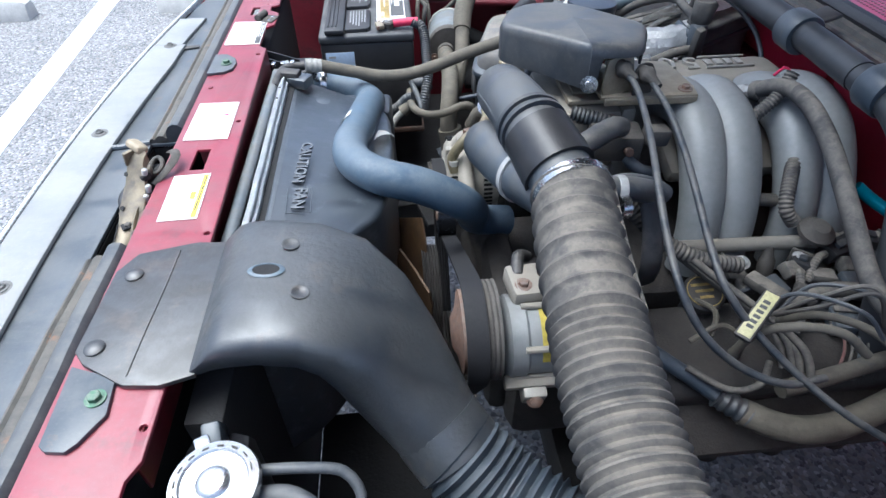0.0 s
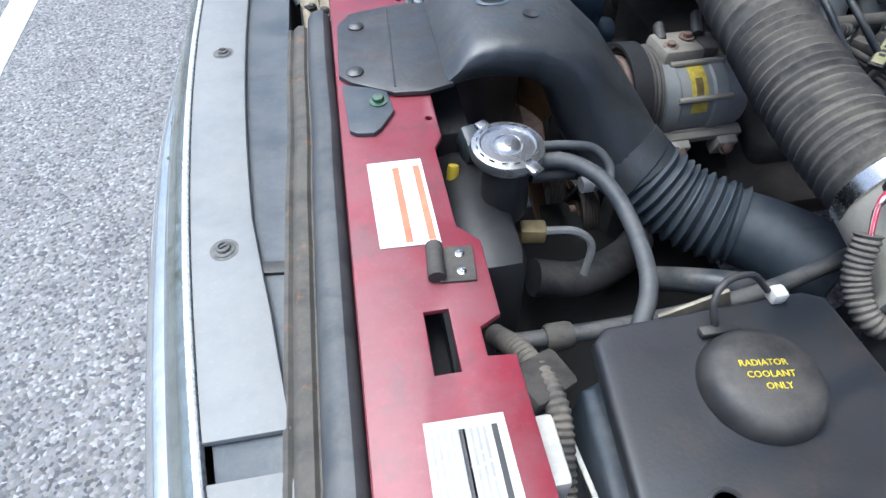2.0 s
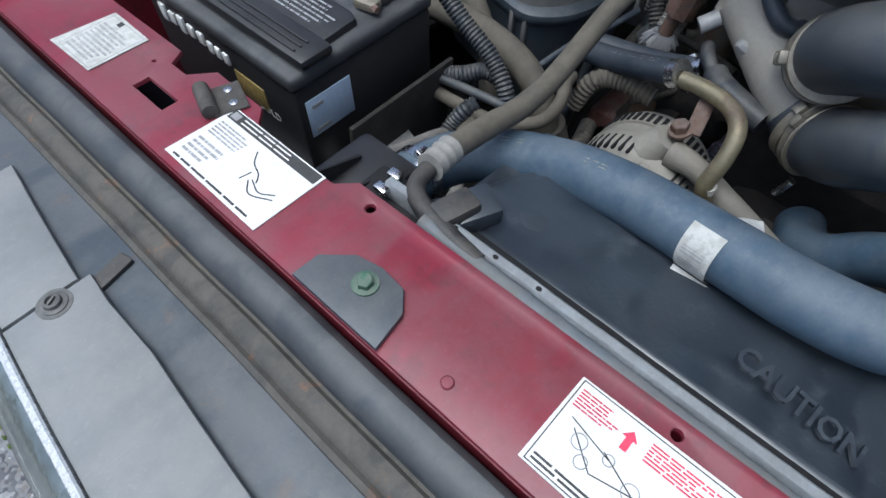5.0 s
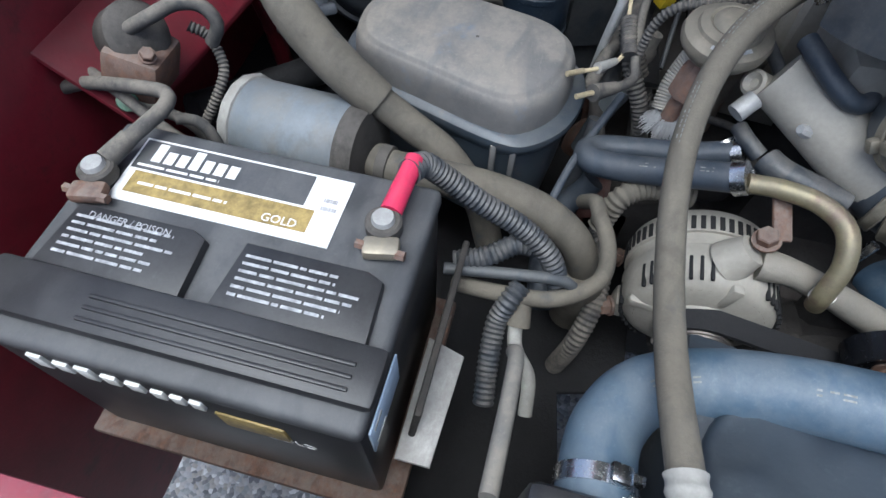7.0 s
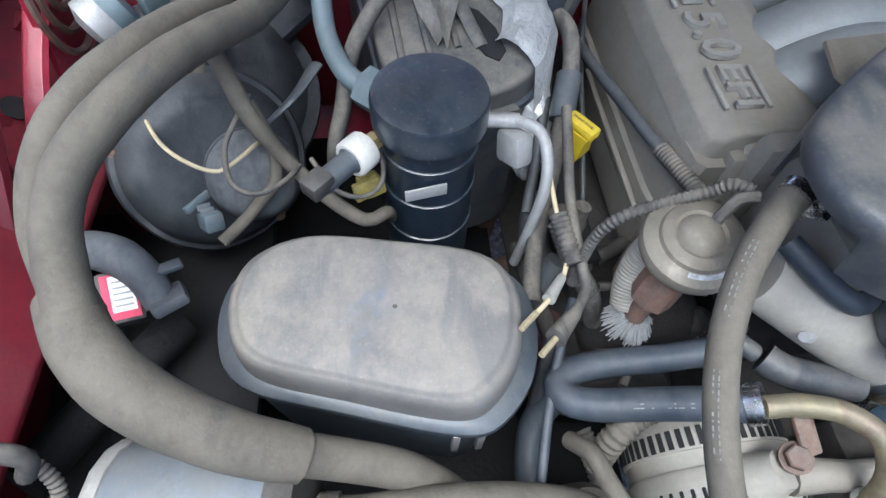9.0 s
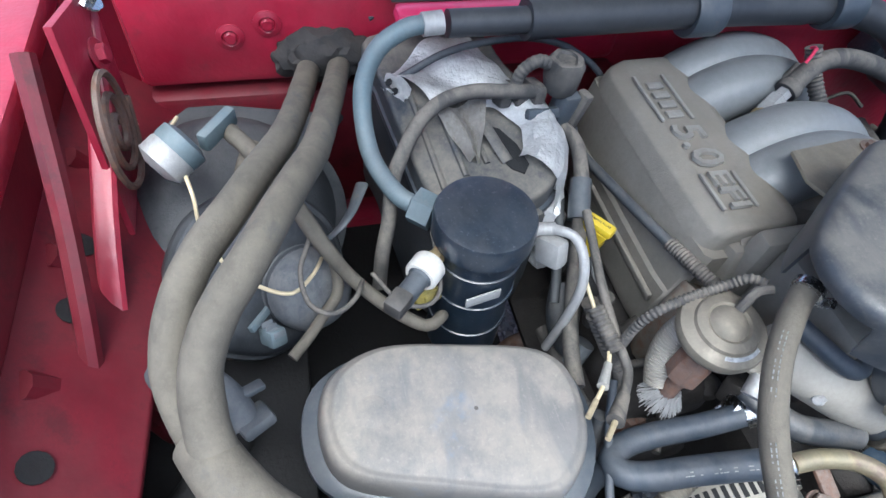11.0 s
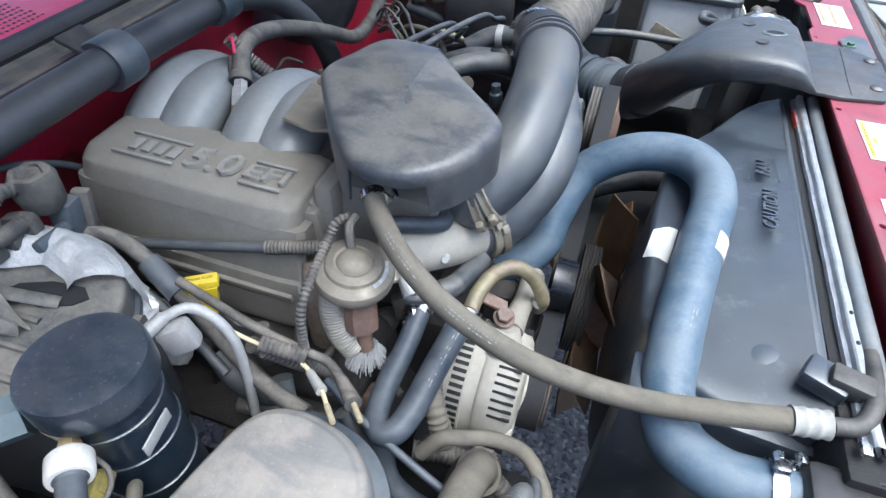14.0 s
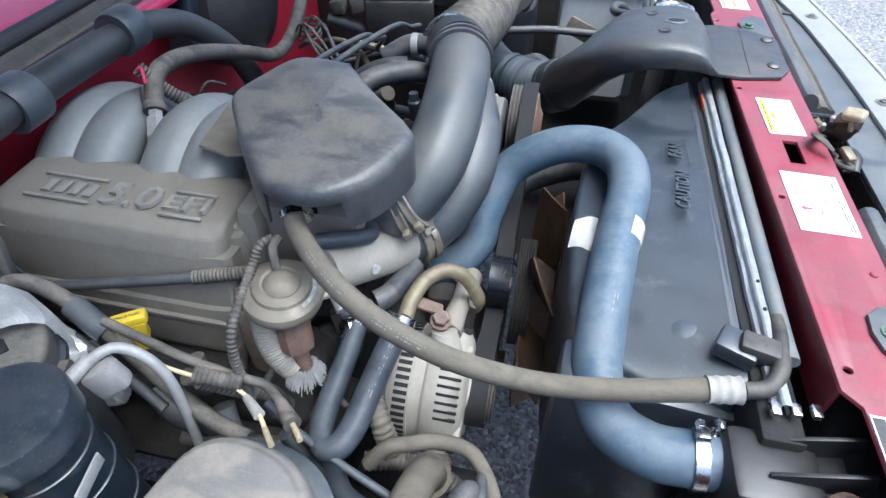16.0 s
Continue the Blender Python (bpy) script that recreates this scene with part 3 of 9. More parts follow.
for y0, y1 in ((-0.55, -0.33), (-0.28, -0.06), (0.02, 0.26), (0.30, 0.44)):
    bm = bmesh.new()
    for i in range(330):
        y = y0 + (y1 - y0) * random.random() ** 0.8
        k = random.random() ** 2
        x = XF + nose(y) - 0.0318 + 0.004 * random.random() - 0.001 * k
        size = 0.0006 + 0.0013 * random.random()
        bmesh.ops.create_icosphere(bm, subdivisions=1, radius=size, matrix=pose(x, y, 0.934 + 0.016 * k) @ Matrix.Diagonal((0.6, 1.6, 0.8, 1)))
    part("moss", bm, M_MESHGRILLE, front, "green moss in the seam")

shield = thing("sight_shield", (-0.15, 0, 0.97), "dark blue-grey plastic sheet behind the grille", "trim panel")
LATCH0, LATCH1 = -0.295, -0.056
outer = [(XF + nose(y) + 0.004, y) for y in YS] + [(-0.062, YS[-1]), (-0.062, LATCH1), (-0.119, LATCH1), (-0.119, LATCH0), (-0.062, LATCH0), (-0.062, YS[0])]
bm = slab(outer, 0.968, 0.9725, 0.001)
part("sheet", bm, M_SHIELD, shield)
# folded lip before the latch opening
bm = sweep([(-0.172, LATCH1 - 0.008, 0.974), (-0.145, LATCH1 - 0.004, 0.9745), (-0.12, LATCH1 + 0.002, 0.9745)], 0.0045, 8)
part("fold", bm, M_SHIELD, shield)

trim = thing("trim_cover", (-0.2, 0, 0.975), "long grey plastic trim cover with push-in rivets", "trim")
yy = [y for y in YS if -0.79 <= y <= 0.28]
yy = [-0.79] + yy + [0.278]
o = [(XF + nose(y), y) for y in yy] + [(XF + nose(y) + 0.054 + (0.004 if y > 0.2 else max(-0.005, 0.016 * (y + 0.33)) if y > -0.645 else -0.002 if y > -0.7 else 0.0), y) for y in reversed(yy)]
part("long_cover", slab(o, 0.974, 0.979, 0.0015), M_PAD, trim)
yy = [0.281, 0.32, 0.36, 0.41]
o = [(XF + nose(y), y) for y in yy] + [(XF + nose(y) + 0.05, y) for y in reversed(yy)]
part("end_cover", slab(o, 0.9735, 0.978, 0.0015), M_PAD, trim)
yy = [-1.03, -0.95, -0.87, -0.815]
o = [(XF + nose(y), y) for y in yy] + [(XF + nose(y) + 0.05, y) for y in reversed(yy)]
part("end_cover", slab(o, 0.9735, 0.978, 0.0015), M_PAD, trim)
for y, x0 in ((0.272, -0.155), (-0.655, -0.140)):
    part("tab", box((x0 + 0.014, y, 0.974), (0.034, 0.012, 0.004), 0.001, (0, 0, 12 if y > 0 else -8)), M_BLACK, trim, "dark tab in a notch")


def push_pin(x, y, z=0.979):
    bm = lathe([(0.0085, 0), (0.0085, 0.0012), (0.0062, 0.002), (0.0056, 0.0015), (0.0052, 0.004), (0.0036, 0.0048), (0.003, 0.003), (0, 0.003)], (x, y, z), seg=20)
    box((x, y, z + 0.004), (0.006, 0.0012, 0.002), 0, (0, 0, 30), bm)
    ob = tagged(part("push_rivet", bm, M_STAIN), "dirty grey push-in rivet holding the trim cover", "rivet", "trim rivets")
    part("stain", lathe([(0.0112, 0.0002), (0.0112, 0.0004), (0, 0.0004)], (x, y, z), seg=24), M_STAIN, ob, "dark dirt ring")


for x, y in ((-0.190, -0.334), (-0.166, -0.633), (-0.174, 0.273), (-0.195, -0.029)):
    push_pin(x, y)

# rubber seal along the radiator support, broken at the latch
for y0, y1 in ((LATCH1 + 0.002, 0.60), (-1.05, LATCH0 - 0.002)):
    s = thing("hood_seal", (-0.09, (y0 + y1) / 2, 0.973), "black rubber hood seal with a dirty brown flange", "seal", "hood seals")
    n = int((y1 - y0) / 0.02)
    ys = [y0 + (y1 - y0) * i / n for i in range(n + 1)]
    wob = lambda y: (0.0011 * noise.noise(V(0, y * 9, 0)) - 0.0008, 0.0016 * noise.noise(V(3, y * 14, 0)) + 0.0008 * noise.noise(V(5, y * 60, 0)))
    bm = extrude_profile([(-0.119, 0.973), (-0.1185, 0.9775), (-0.115, 0.9795), (-0.112, 0.977), (-0.110, 0.980), (-0.105, 0.983), (-0.099, 0.9825), (-0.0965, 0.979), (-0.0935, 0.980), (-0.0935, 0.973)], ys, wob, close=True)
    part("flange", bm, M_SEALDIRT, s, "dusty brown flange")
    prof = [(-0.0945, 0.973), (-0.0945, 0.983), (-0.0925, 0.9905), (-0.088, 0.9965), (-0.081, 0.9995), (-0.0745, 0.9985), (-0.0695, 0.993), (-0.0672, 0.984), (-0.0672, 0.973)]
    bm = extrude_profile(prof, ys, wob, close=True)
    part("bulb", bm, M_SEAL, s)

# ---- red radiator support ----
rear = [(-1.05, 0.033), (-0.775, 0.031), (-0.773, 0.013), (-0.752, 0.013), (-0.744, 0.028), (-0.678, 0.029), (-0.660, 0.014), (-0.567, 0.013), (-0.552, 0.021),
        (-0.30, 0.021), (0.190, 0.0125), (0.203, 0.0), (0.284, -0.001), (0.298, 0.013), (0.356, 0.0145), (0.372, -0.004), (0.392, -0.004), (0.400, 0.010), (0.62, 0.008)]
outline = [(-0.066, -1.05), (-0.066, 0.62)] + [(x, y) for y, x in reversed(rear)]
rect = lambda x0, x1, y0, y1: [(x0, y0), (x1, y0), (x1, y1), (x0, y1)]
circ = lambda x, y, r: [(x + r * math.cos(a), y + r * math.sin(a)) for a in (math.pi * k / 6 for k in range(12))]
slots = [rect(-0.033, -0.0165, -0.168, -0.122), rect(-0.022, -0.0055, -0.781, -0.734), rect(-0.039, -0.0255, 0.351, 0.391)]
dots = [circ(0.007, -0.053, 0.0032), circ(0.014, -0.292, 0.0032), circ(0.002, 0.169, 0.0036), circ(0.014, -0.524, 0.003), circ(-0.012, 0.405, 0.0016)]
bm = slab(outline, 0.996, 1.0, 0.0015, slots + dots)
support = tagged(part("radiator_support", bm, M_RED), "red painted sheet metal radiator support with slots", "radiator support", kind="structure")
# flanges take the darker red, with shade put into the colour
for x0, x1, y0, y1 in ((-0.067, -0.063, -1.05, 0.62), (0.010, 0.013, -0.55, 0.19)):
    part("flange", box(((x0 + x1) / 2, (y0 + y1) / 2, 0.975), (x1 - x0, y1 - y0, 0.043), 0.001), M_REDSHADE, support, smooth=False)
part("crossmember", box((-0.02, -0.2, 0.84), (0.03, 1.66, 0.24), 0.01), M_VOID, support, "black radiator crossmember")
for x, y, r in ((-0.052, 0.052, 0.004),):
    part("plug", lathe([(r, 0), (r, 0.001), (r * 0.8, 0.0018), (0, 0.002)], (x, y, 1.0), seg=14), M_RED, support)


def bracket(outline, bolt_at, label):
    b = thing("bracket", (*bolt_at, 1.0), label, "bracket", "radiator brackets")
    part("plate", slab(outline, 1.0005, 1.0045, 0.001), M_SHIELD, b, "dark painted plate")
    bolt((*bolt_at, 1.0045), (0, 0, 1), 0.0055, M_GREEN, b, "green flange bolt", 0.006, 1.55)


bracket([(-0.0655, 0.165), (-0.046, 0.164), (-0.030, 0.146), (-0.026, 0.128), (-0.028, 0.108), (-0.040, 0.097), (-0.0655, 0.093)], (-0.041, 0.127), "dark plate bolted to the red support with a green bolt")
bracket([(-0.061, -0.462), (-0.020, -0.478), (-0.016, -0.512), (-0.030, -0.536), (-0.037, -0.542), (-0.052, -0.540), (-0.058, -0.535)], (-0.029, -0.497), "dark plate bolted to the red support beside the duct")


def clip(x, y, turn):
    c = thing("hood_clip", (x, y, 1.0), "grey metal clip riveted to the red support", "clip", "hood clips")
    m = Matrix.Translation((x, y, 1.0)) @ pose(0, 0, 0, 0, 0, turn)
    b = slab(rect(-0.002, 0.024, -0.016, 0.016), 0.0005, 0.0022, 0.0006)
    b.transform(m)
    part("plate", b, M_IRON, c)
    b = sweep([(-0.004, -0.015, 0.006), (-0.004, 0.015, 0.006)], 0.0062, 10)
    b.transform(m)
    part("roll", b, M_IRON, c)
    for yy in (-0.008, 0.008):
        b = lathe([(0.0034, 0), (0.0034, 0.001), (0.0018, 0.0014), (0.0012, 0.0004), (0, 0.0004)], (0.014, yy, 0.002), seg=14)
        b.transform(m)
        part("rivet", b, M_STEEL, c)


clip(-0.004, -0.697, -5)
clip(-0.010, 0.327, -20)


# ---- labels on the red support ----
def sticker(corners, label, material=M_PAPER, bend=0.0):
    """A printed label from its corners (x, y) on the support. Gives the thing, and a pose: x runs from the rear edge forward, y along the panel towards the passenger side."""
    cx, cy = sum(p[0] for p in corners) / 4, sum(p[1] for p in corners) / 4
    s = tagged(part("label", slab(corners, 1.0003, 1.0012, 0.0), material, smooth=False), label, "label", "labels on the support")
    return s


def bars(parent, x0, x1, y0, y1, rows, material, along="y", fill=0.5, ragged=0.35, z=1.0013, name="print"):
    """Lines of print that cannot be read, as plain bars; rows of them between x0 and x1, each from y0 on."""
    bm = bmesh.new()
    for i in range(rows):
        a = (i + 0.5) / rows
        w = 0.5 * fill / rows
        e = 1 - ragged * random.random()
        u = 0.0
        while u < e:
            l = min(e, u + 0.05 + 0.22 * random.random())
            if along == "y":
                q = [(x0 + (x1 - x0) * (a - w), y0 + (y1 - y0) * u), (x0 + (x1 - x0) * (a + w), y0 + (y1 - y0) * u),
                     (x0 + (x1 - x0) * (a + w), y0 + (y1 - y0) * l), (x0 + (x1 - x0) * (a - w), y0 + (y1 - y0) * l)]
            else:
                q = [(x0 + (x1 - x0) * u, y0 + (y1 - y0) * (a - w)), (x0 + (x1 - x0) * l, y0 + (y1 - y0) * (a - w)),
                     (x0 + (x1 - x0) * l, y0 + (y1 - y0) * (a + w)), (x0 + (x1 - x0) * u, y0 + (y1 - y0) * (a + w))]
            vs = [bm.verts.new((*p, z)) for p in q]
            bm.faces.new(vs)
            u = l + 0.02
    return part(name, bm, material, parent, smooth=False)


def frame_line(parent, x0, x1, y0, y1, w, material, z=1.0013):
    bm = bmesh.new()
    for a, b, c, d in ((x0, x1, y0, y0 + w), (x0, x1, y1 - w, y1), (x0, x0 + w, y0 + w, y1 - w), (x1 - w, x1, y0 + w, y1 - w)):
        bm.faces.new([bm.verts.new((*p, z)) for p in rect(a, b, c, d)])
    return part("border", bm, material, parent, smooth=False)


def patch(parent, corners, material, name="panel", z=1.0013):
    bm = bmesh.new()
    bm.faces.new([bm.verts.new((*p, z)) for p in corners])
    return part(name, bm, material, parent, smooth=False)


lab = sticker([(0.0, 0.0), (0.001, -0.1), (-0.057, -0.099), (-0.056, 0.001)], "white label with red print and a belt routing diagram")
frame_line(lab, -0.055, -0.001, -0.0975, -0.0015, 0.0007, M_INK)
bars(lab, -0.005, -0.017, -0.004, -0.030, 6, M_REDINK)
bars(lab, -0.005, -0.017, -0.046, -0.094, 6, M_REDINK, ragged=0.5)
patch(lab, [(-0.007, -0.036), (-0.012, -0.0405), (-0.012, -0.038), (-0.019, -0.038), (-0.019, -0.034), (-0.012, -0.034), (-0.012, -0.0315)], M_REDINK, "arrow")
bars(lab, -0.048, -0.0535, -0.004, -0.090, 2, M_INK, ragged=0.4)
for cx, cy, r in ((-0.030, -0.018, 0.0042), (-0.038, -0.024, 0.0035), (-0.028, -0.034, 0.003), (-0.034, -0.050, 0.0045), (-0.030, -0.070, 0.004), (-0.041, -0.066, 0.003)):
    part("drawn_ring", sweep([(p[0], p[1], 1.0014) for p in ring_path((cx, cy, 1.0014), (0, 0, 1), r, 14)], 0.0003, 4, step=0.002), M_GREYINK, lab)
for a, b in (((-0.026, -0.012), (-0.040, -0.030)), ((-0.040, -0.030), (-0.030, -0.075)), ((-0.026, -0.030), (-0.044, -0.072)), ((-0.022, -0.008), (-0.028, -0.034))):
    part("drawn_line", sweep([(*a, 1.0014), (*b, 1.0014)], 0.00035, 4, step=0.02), M_INK, lab)

lab = sticker([(-0.004, -0.180), (-0.002, -0.267), (-0.045, -0.268), (-0.047, -0.182)], "white label with a yellow caution strip and small print")
patch(lab, [(-0.0055, -0.182), (-0.004, -0.265), (-0.010, -0.265), (-0.0115, -0.182)], M_YELLOW, "caution_strip")
bars(lab, -0.0065, -0.0085, -0.186, -0.262, 1, M_INK, fill=0.8, ragged=0.1, z=1.0016)
patch(lab, [(-0.013, -0.216), (-0.0125, -0.231), (-0.0185, -0.231), (-0.019, -0.216)], M_YELLOW, "caution_box")
bars(lab, -0.014, -0.044, -0.185, -0.213, 11, M_GREYINK, ragged=0.25)
bars(lab, -0.021, -0.043, -0.218, -0.262, 8, M_GREYINK, ragged=0.25)

lab = sticker([(-0.001, 0.310), (-0.001, 0.209), (-0.061, 0.210), (-0.060, 0.313)], "white label with a black heading strip and a hose diagram")
patch(lab, [(-0.002, 0.308), (-0.002, 0.211), (-0.011, 0.211), (-0.011, 0.308)], M_INK, "heading_strip")
bars(lab, -0.003, -0.010, 0.294, 0.216, 2, M_PAPER, z=1.0016, fill=0.35)
patch(lab, [(-0.0035, 0.306), (-0.0035, 0.298), (-0.0095, 0.298), (-0.0095, 0.306)], M_GREYINK, "emblem", z=1.0016)
bars(lab, -0.015, -0.030, 0.306, 0.268, 5, M_GREYINK)
bars(lab, -0.034, -0.052, 0.306, 0.276, 4, M_GREYINK)
bars(lab, -0.0555, -0.059, 0.306, 0.214, 1, M_INK, ragged=0.1)
for q in ([(-0.018, 0.262), (-0.026, 0.255), (-0.030, 0.245), (-0.036, 0.240)], [(-0.036, 0.244), (-0.040, 0.232), (-0.034, 0.222)], [(-0.038, 0.246), (-0.045, 0.236), (-0.038, 0.220)], [(-0.032, 0.25), (-0.041, 0.252)]):
    part("drawn_line", sweep([(*p, 1.0014) for p in q], 0.0005, 4, step=0.003), M_INK, lab)

lab = sticker([(0.0, 0.484), (-0.001, 0.430), (-0.054, 0.431), (-0.056, 0.490)], "weathered white label with grey print", M_PAPEROLD)
patch(lab, [(-0.003, 0.468), (-0.003, 0.462), (-0.009, 0.462), (-0.009, 0.468)], M_INK, "emblem")
frame_line(lab, -0.053, -0.003, 0.433, 0.481, 0.0007, M_GREYINK)
bars(lab, -0.012, -0.050, 0.478, 0.436, 9, M_GREYINK, ragged=0.2)

lab = sticker([(-0.002, -0.580), (0.0, -0.676), (-0.045, -0.674), (-0.047, -0.579)], "white label with two orange-red stripes and grey print")
patch(lab, [(-0.0045, -0.588), (-0.003, -0.672), (-0.0085, -0.672), (-0.010, -0.588)], M_ORANGE, "stripe")
patch(lab, [(-0.0215, -0.588), (-0.020, -0.672), (-0.0255, -0.672), (-0.027, -0.588)], M_ORANGE, "stripe")
bars(lab, -0.0105, -0.019, -0.585, -0.672, 4, M_GREYINK, ragged=0.2)
bars(lab, -0.028, -0.044, -0.585, -0.672, 7, M_GREYINK, ragged=0.2)

lab = sticker([(0.013, -0.812), (0.014, -0.905), (-0.035, -0.905), (-0.034, -0.811)], "weathered white label with black bars", M_PAPEROLD)
patch(lab, [(0.008, -0.818), (0.008, -0.90), (0.0045, -0.90), (0.0045, -0.818)], M_INK, "bar")
patch(lab, [(-0.011, -0.818), (-0.011, -0.90), (-0.0145, -0.90), (-0.0145, -0.818)], M_INK, "bar")
bars(lab, 0.002, -0.032, -0.818, -0.90, 9, M_GREYINK, ragged=0.3)

# ---- hood latch in its opening ----
latch = thing("hood_latch", (-0.085, -0.20, 0.95), "yellow zinc-plated hood latch with a curved hook", "latch")
M_LATCH = mat("worn_zinc_plate", (0.20, 0.165, 0.11), 0.42, metal=0.35, var=0.35, size=0.02, dust=0.4, dust_color=(0.24, 0.21, 0.165), bump=0.12, grain=0.002, spots=(0.09, 0.08, 0.07), spot_amount=0.35, spot_size=0.025)
EL = [(-0.090, -0.166, 1.034), (-0.094, -0.178, 1.026), (-0.099, -0.196, 1.004), (-0.104, -0.220, 0.988), (-0.104, -0.242, 0.975), (-0.104, -0.268, 0.968), (-0.104, -0.292, 0.966)]
ER = [(-0.068, -0.182, 1.036), (-0.072, -0.192, 1.028), (-0.073, -0.208, 1.004), (-0.074, -0.226, 0.990), (-0.084, -0.246, 0.974), (-0.085, -0.272, 0.966), (-0.086, -0.294, 0.965)]
rings = []
for (p, u), (q, w) in zip(spline(EL, 0.5), spline(ER, 0.5)):
    n_ = V(0, 0, 1)
    m_ = (p + q) / 2
    rings.append([p - n_ * 0.012, p, p.lerp(q, 0.2) + n_ * 0.004, m_ + n_ * 0.005, p.lerp(q, 0.8) + n_ * 0.004, q, q - n_ * 0.012, m_ - n_ * 0.006])
part("arm", loft(rings), M_LATCH, latch)
part("handle", box((-0.0795, -0.173, 1.040), (0.024, 0.016, 0.010), 0.004, (-28, 12, -40), seg=3), mat("worn_cream_tip", (0.34, 0.28, 0.19), 0.5, var=0.3, size=0.008), latch, "worn cream tip")
part("tip_fold", box((-0.086, -0.177, 1.030), (0.005, 0.024, 0.020), 0.002, (0, 15, -42)), M_LATCH, latch)
# fork rail with its pins beside the support
rail = [(-0.076, -0.214, 0.992), (-0.070, -0.228, 0.992), (-0.066, -0.246, 0.989), (-0.064, -0.268, 0.983), (-0.066, -0.284, 0.978), (-0.073, -0.287, 0.976), (-0.081, -0.270, 0.979), (-0.084, -0.246, 0.984), (-0.083, -0.226, 0.989)]
part("fork_rail", loft([[(x, y, z - 0.010) for x, y, z in rail], [(x, y, z) for x, y, z in rail], [(-0.0735 + (x + 0.0735) * 0.72, -0.25 + (y + 0.25) * 0.86, z + 0.002) for x, y, z in rail], [(-0.0735 + (x + 0.0735) * 0.62, -0.25 + (y + 0.25) * 0.8, z - 0.003) for x, y, z in rail]]), M_LATCH, latch, "dished fork rail")
for p in ((-0.0745, -0.262, 0.980), (-0.0735, -0.276, 0.977)):
    part("rivet", lathe([(0.0058, 0), (0.0056, 0.003), (0.004, 0.0048), (0, 0.005)], p, (0.05, 0, 1), 14), M_IRON, latch, "dark rivet head")
part("slot", box((-0.091, -0.245, 0.9795), (0.013, 0.012, 0.002), 0.0008, (0, 0, 32)), M_VOID, latch, "dark square hole")
part("nut", lathe([(0.0042, 0), (0.0042, 0.002), (0.003, 0.003), (0, 0.003)], (-0.090, -0.2445, 0.980), (0, 0, 1), 6), M_IRON, latch)
part("slot", box((-0.088, -0.287, 0.972), (0.016, 0.008, 0.003), 0.001, (0, 0, 20)), M_VOID, latch, "dark slot")
part("seam", sweep([(-0.1035, -0.240, 0.9785), (-0.103, -0.262, 0.9725), (-0.103, -0.288, 0.970)], 0.001, 6), M_VOID, latch)
for p in ((-0.096, -0.190, 1.0135), (-0.098, -0.226, 0.9905)):
    part("dimple", lathe([(0.0028, 0), (0.0028, 0.001), (0, 0.001)], p, (-0.2, -0.5, 0.8), 10), M_VOID, latch, "small dark hole")
# dark curved hook plate at the top, an eye beside it and the return spring
part("hook_horn", sweep([(-0.062, -0.140, 1.010), (-0.052, -0.148, 1.016), (-0.046, -0.160, 1.016), (-0.052, -0.172, 1.010), (-0.060, -0.182, 1.004), (-0.070, -0.192, 0.998)], [0.003, 0.005, 0.0065, 0.006, 0.005, 0.004], 10, flat=0.4), M_IRON, latch, "dark curved hook plate")
part("eye", sweep([tuple(V(-0.082, -0.142, 0.992) + V(0.007 * math.cos(a), 0.0125 * math.sin(a), 0.004 * math.sin(a))) for a in (k * math.pi / 10 for k in range(21))], 0.003, 8, step=0.003), M_IRON, latch, "worn steel eye")
part("eye_web", box((-0.082, -0.142, 0.988), (0.009, 0.018, 0.003), 0.001, (0, 0, 10)), M_VOID, latch)
part("stalk", box((-0.088, -0.158, 0.996), (0.012, 0.022, 0.010), 0.003, (-15, 0, 20)), M_LATCH, latch)
part("red_eye", sweep([tuple(V(-0.069, -0.102, 0.985) + V(0.0055 * math.cos(a), 0.009 * math.sin(a), 0.0)) for a in (k * math.pi / 8 for k in range(17))], 0.0028, 8, step=0.003), M_REDDIRT, latch, "dull red eye")
part("eye_pin", lathe([(0.0035, 0), (0.0035, 0.004), (0, 0.005)], (-0.069, -0.102, 0.982), (0, 0, 1), 10), M_IRON, latch)
for p in ((-0.0715, -0.196, 1.020), (-0.070, -0.206, 1.004), (-0.073, -0.214, 0.996)):
    part("pin", lathe([(0.0034, -0.006), (0.0034, 0.002), (0.002, 0.0035), (0, 0.0035)], p, (0.3, 0.1, 1), 12), M_TUBE, latch, "steel pin")
part("pit", box((-0.0735, -0.196, 1.012), (0.009, 0.013, 0.008), 0.002, (0, 0, -35)), M_VOID, latch, "dark pit")
part("lobe", sweep([(-0.107, -0.158, 0.972), (-0.110, -0.176, 0.978), (-0.110, -0.194, 0.976), (-0.106, -0.212, 0.966)], [0.005, 0.008, 0.0085, 0.006], 12), M_BATT, latch, "black rubber lobe")
part("lobe", sweep([(-0.113, -0.164, 0.968), (-0.115, -0.178, 0.970), (-0.114, -0.196, 0.966)], [0.003, 0.0045, 0.003], 10), M_BATT, latch, "black rubber lobe")
part("plate", box((-0.088, -0.235, 0.945), (0.006, 0.13, 0.05), 0.002, (12, 0, 0)), M_IRON, latch)
part("cross_strap", slab([(-0.112, -0.290), (-0.070, -0.288), (-0.068, -0.293), (-0.112, -0.2945)], 0.958, 0.962, 0.001), M_LATCH, latch)
part("spring", sweep([(-0.066 + 0.0045 * math.cos(k * 0.9), -0.175 - 0.0032 * k, 0.978 + 0.0045 * math.sin(k * 0.9)) for k in range(34)], 0.0012, 6, step=0.004), M_IRON, latch, "thin return spring")
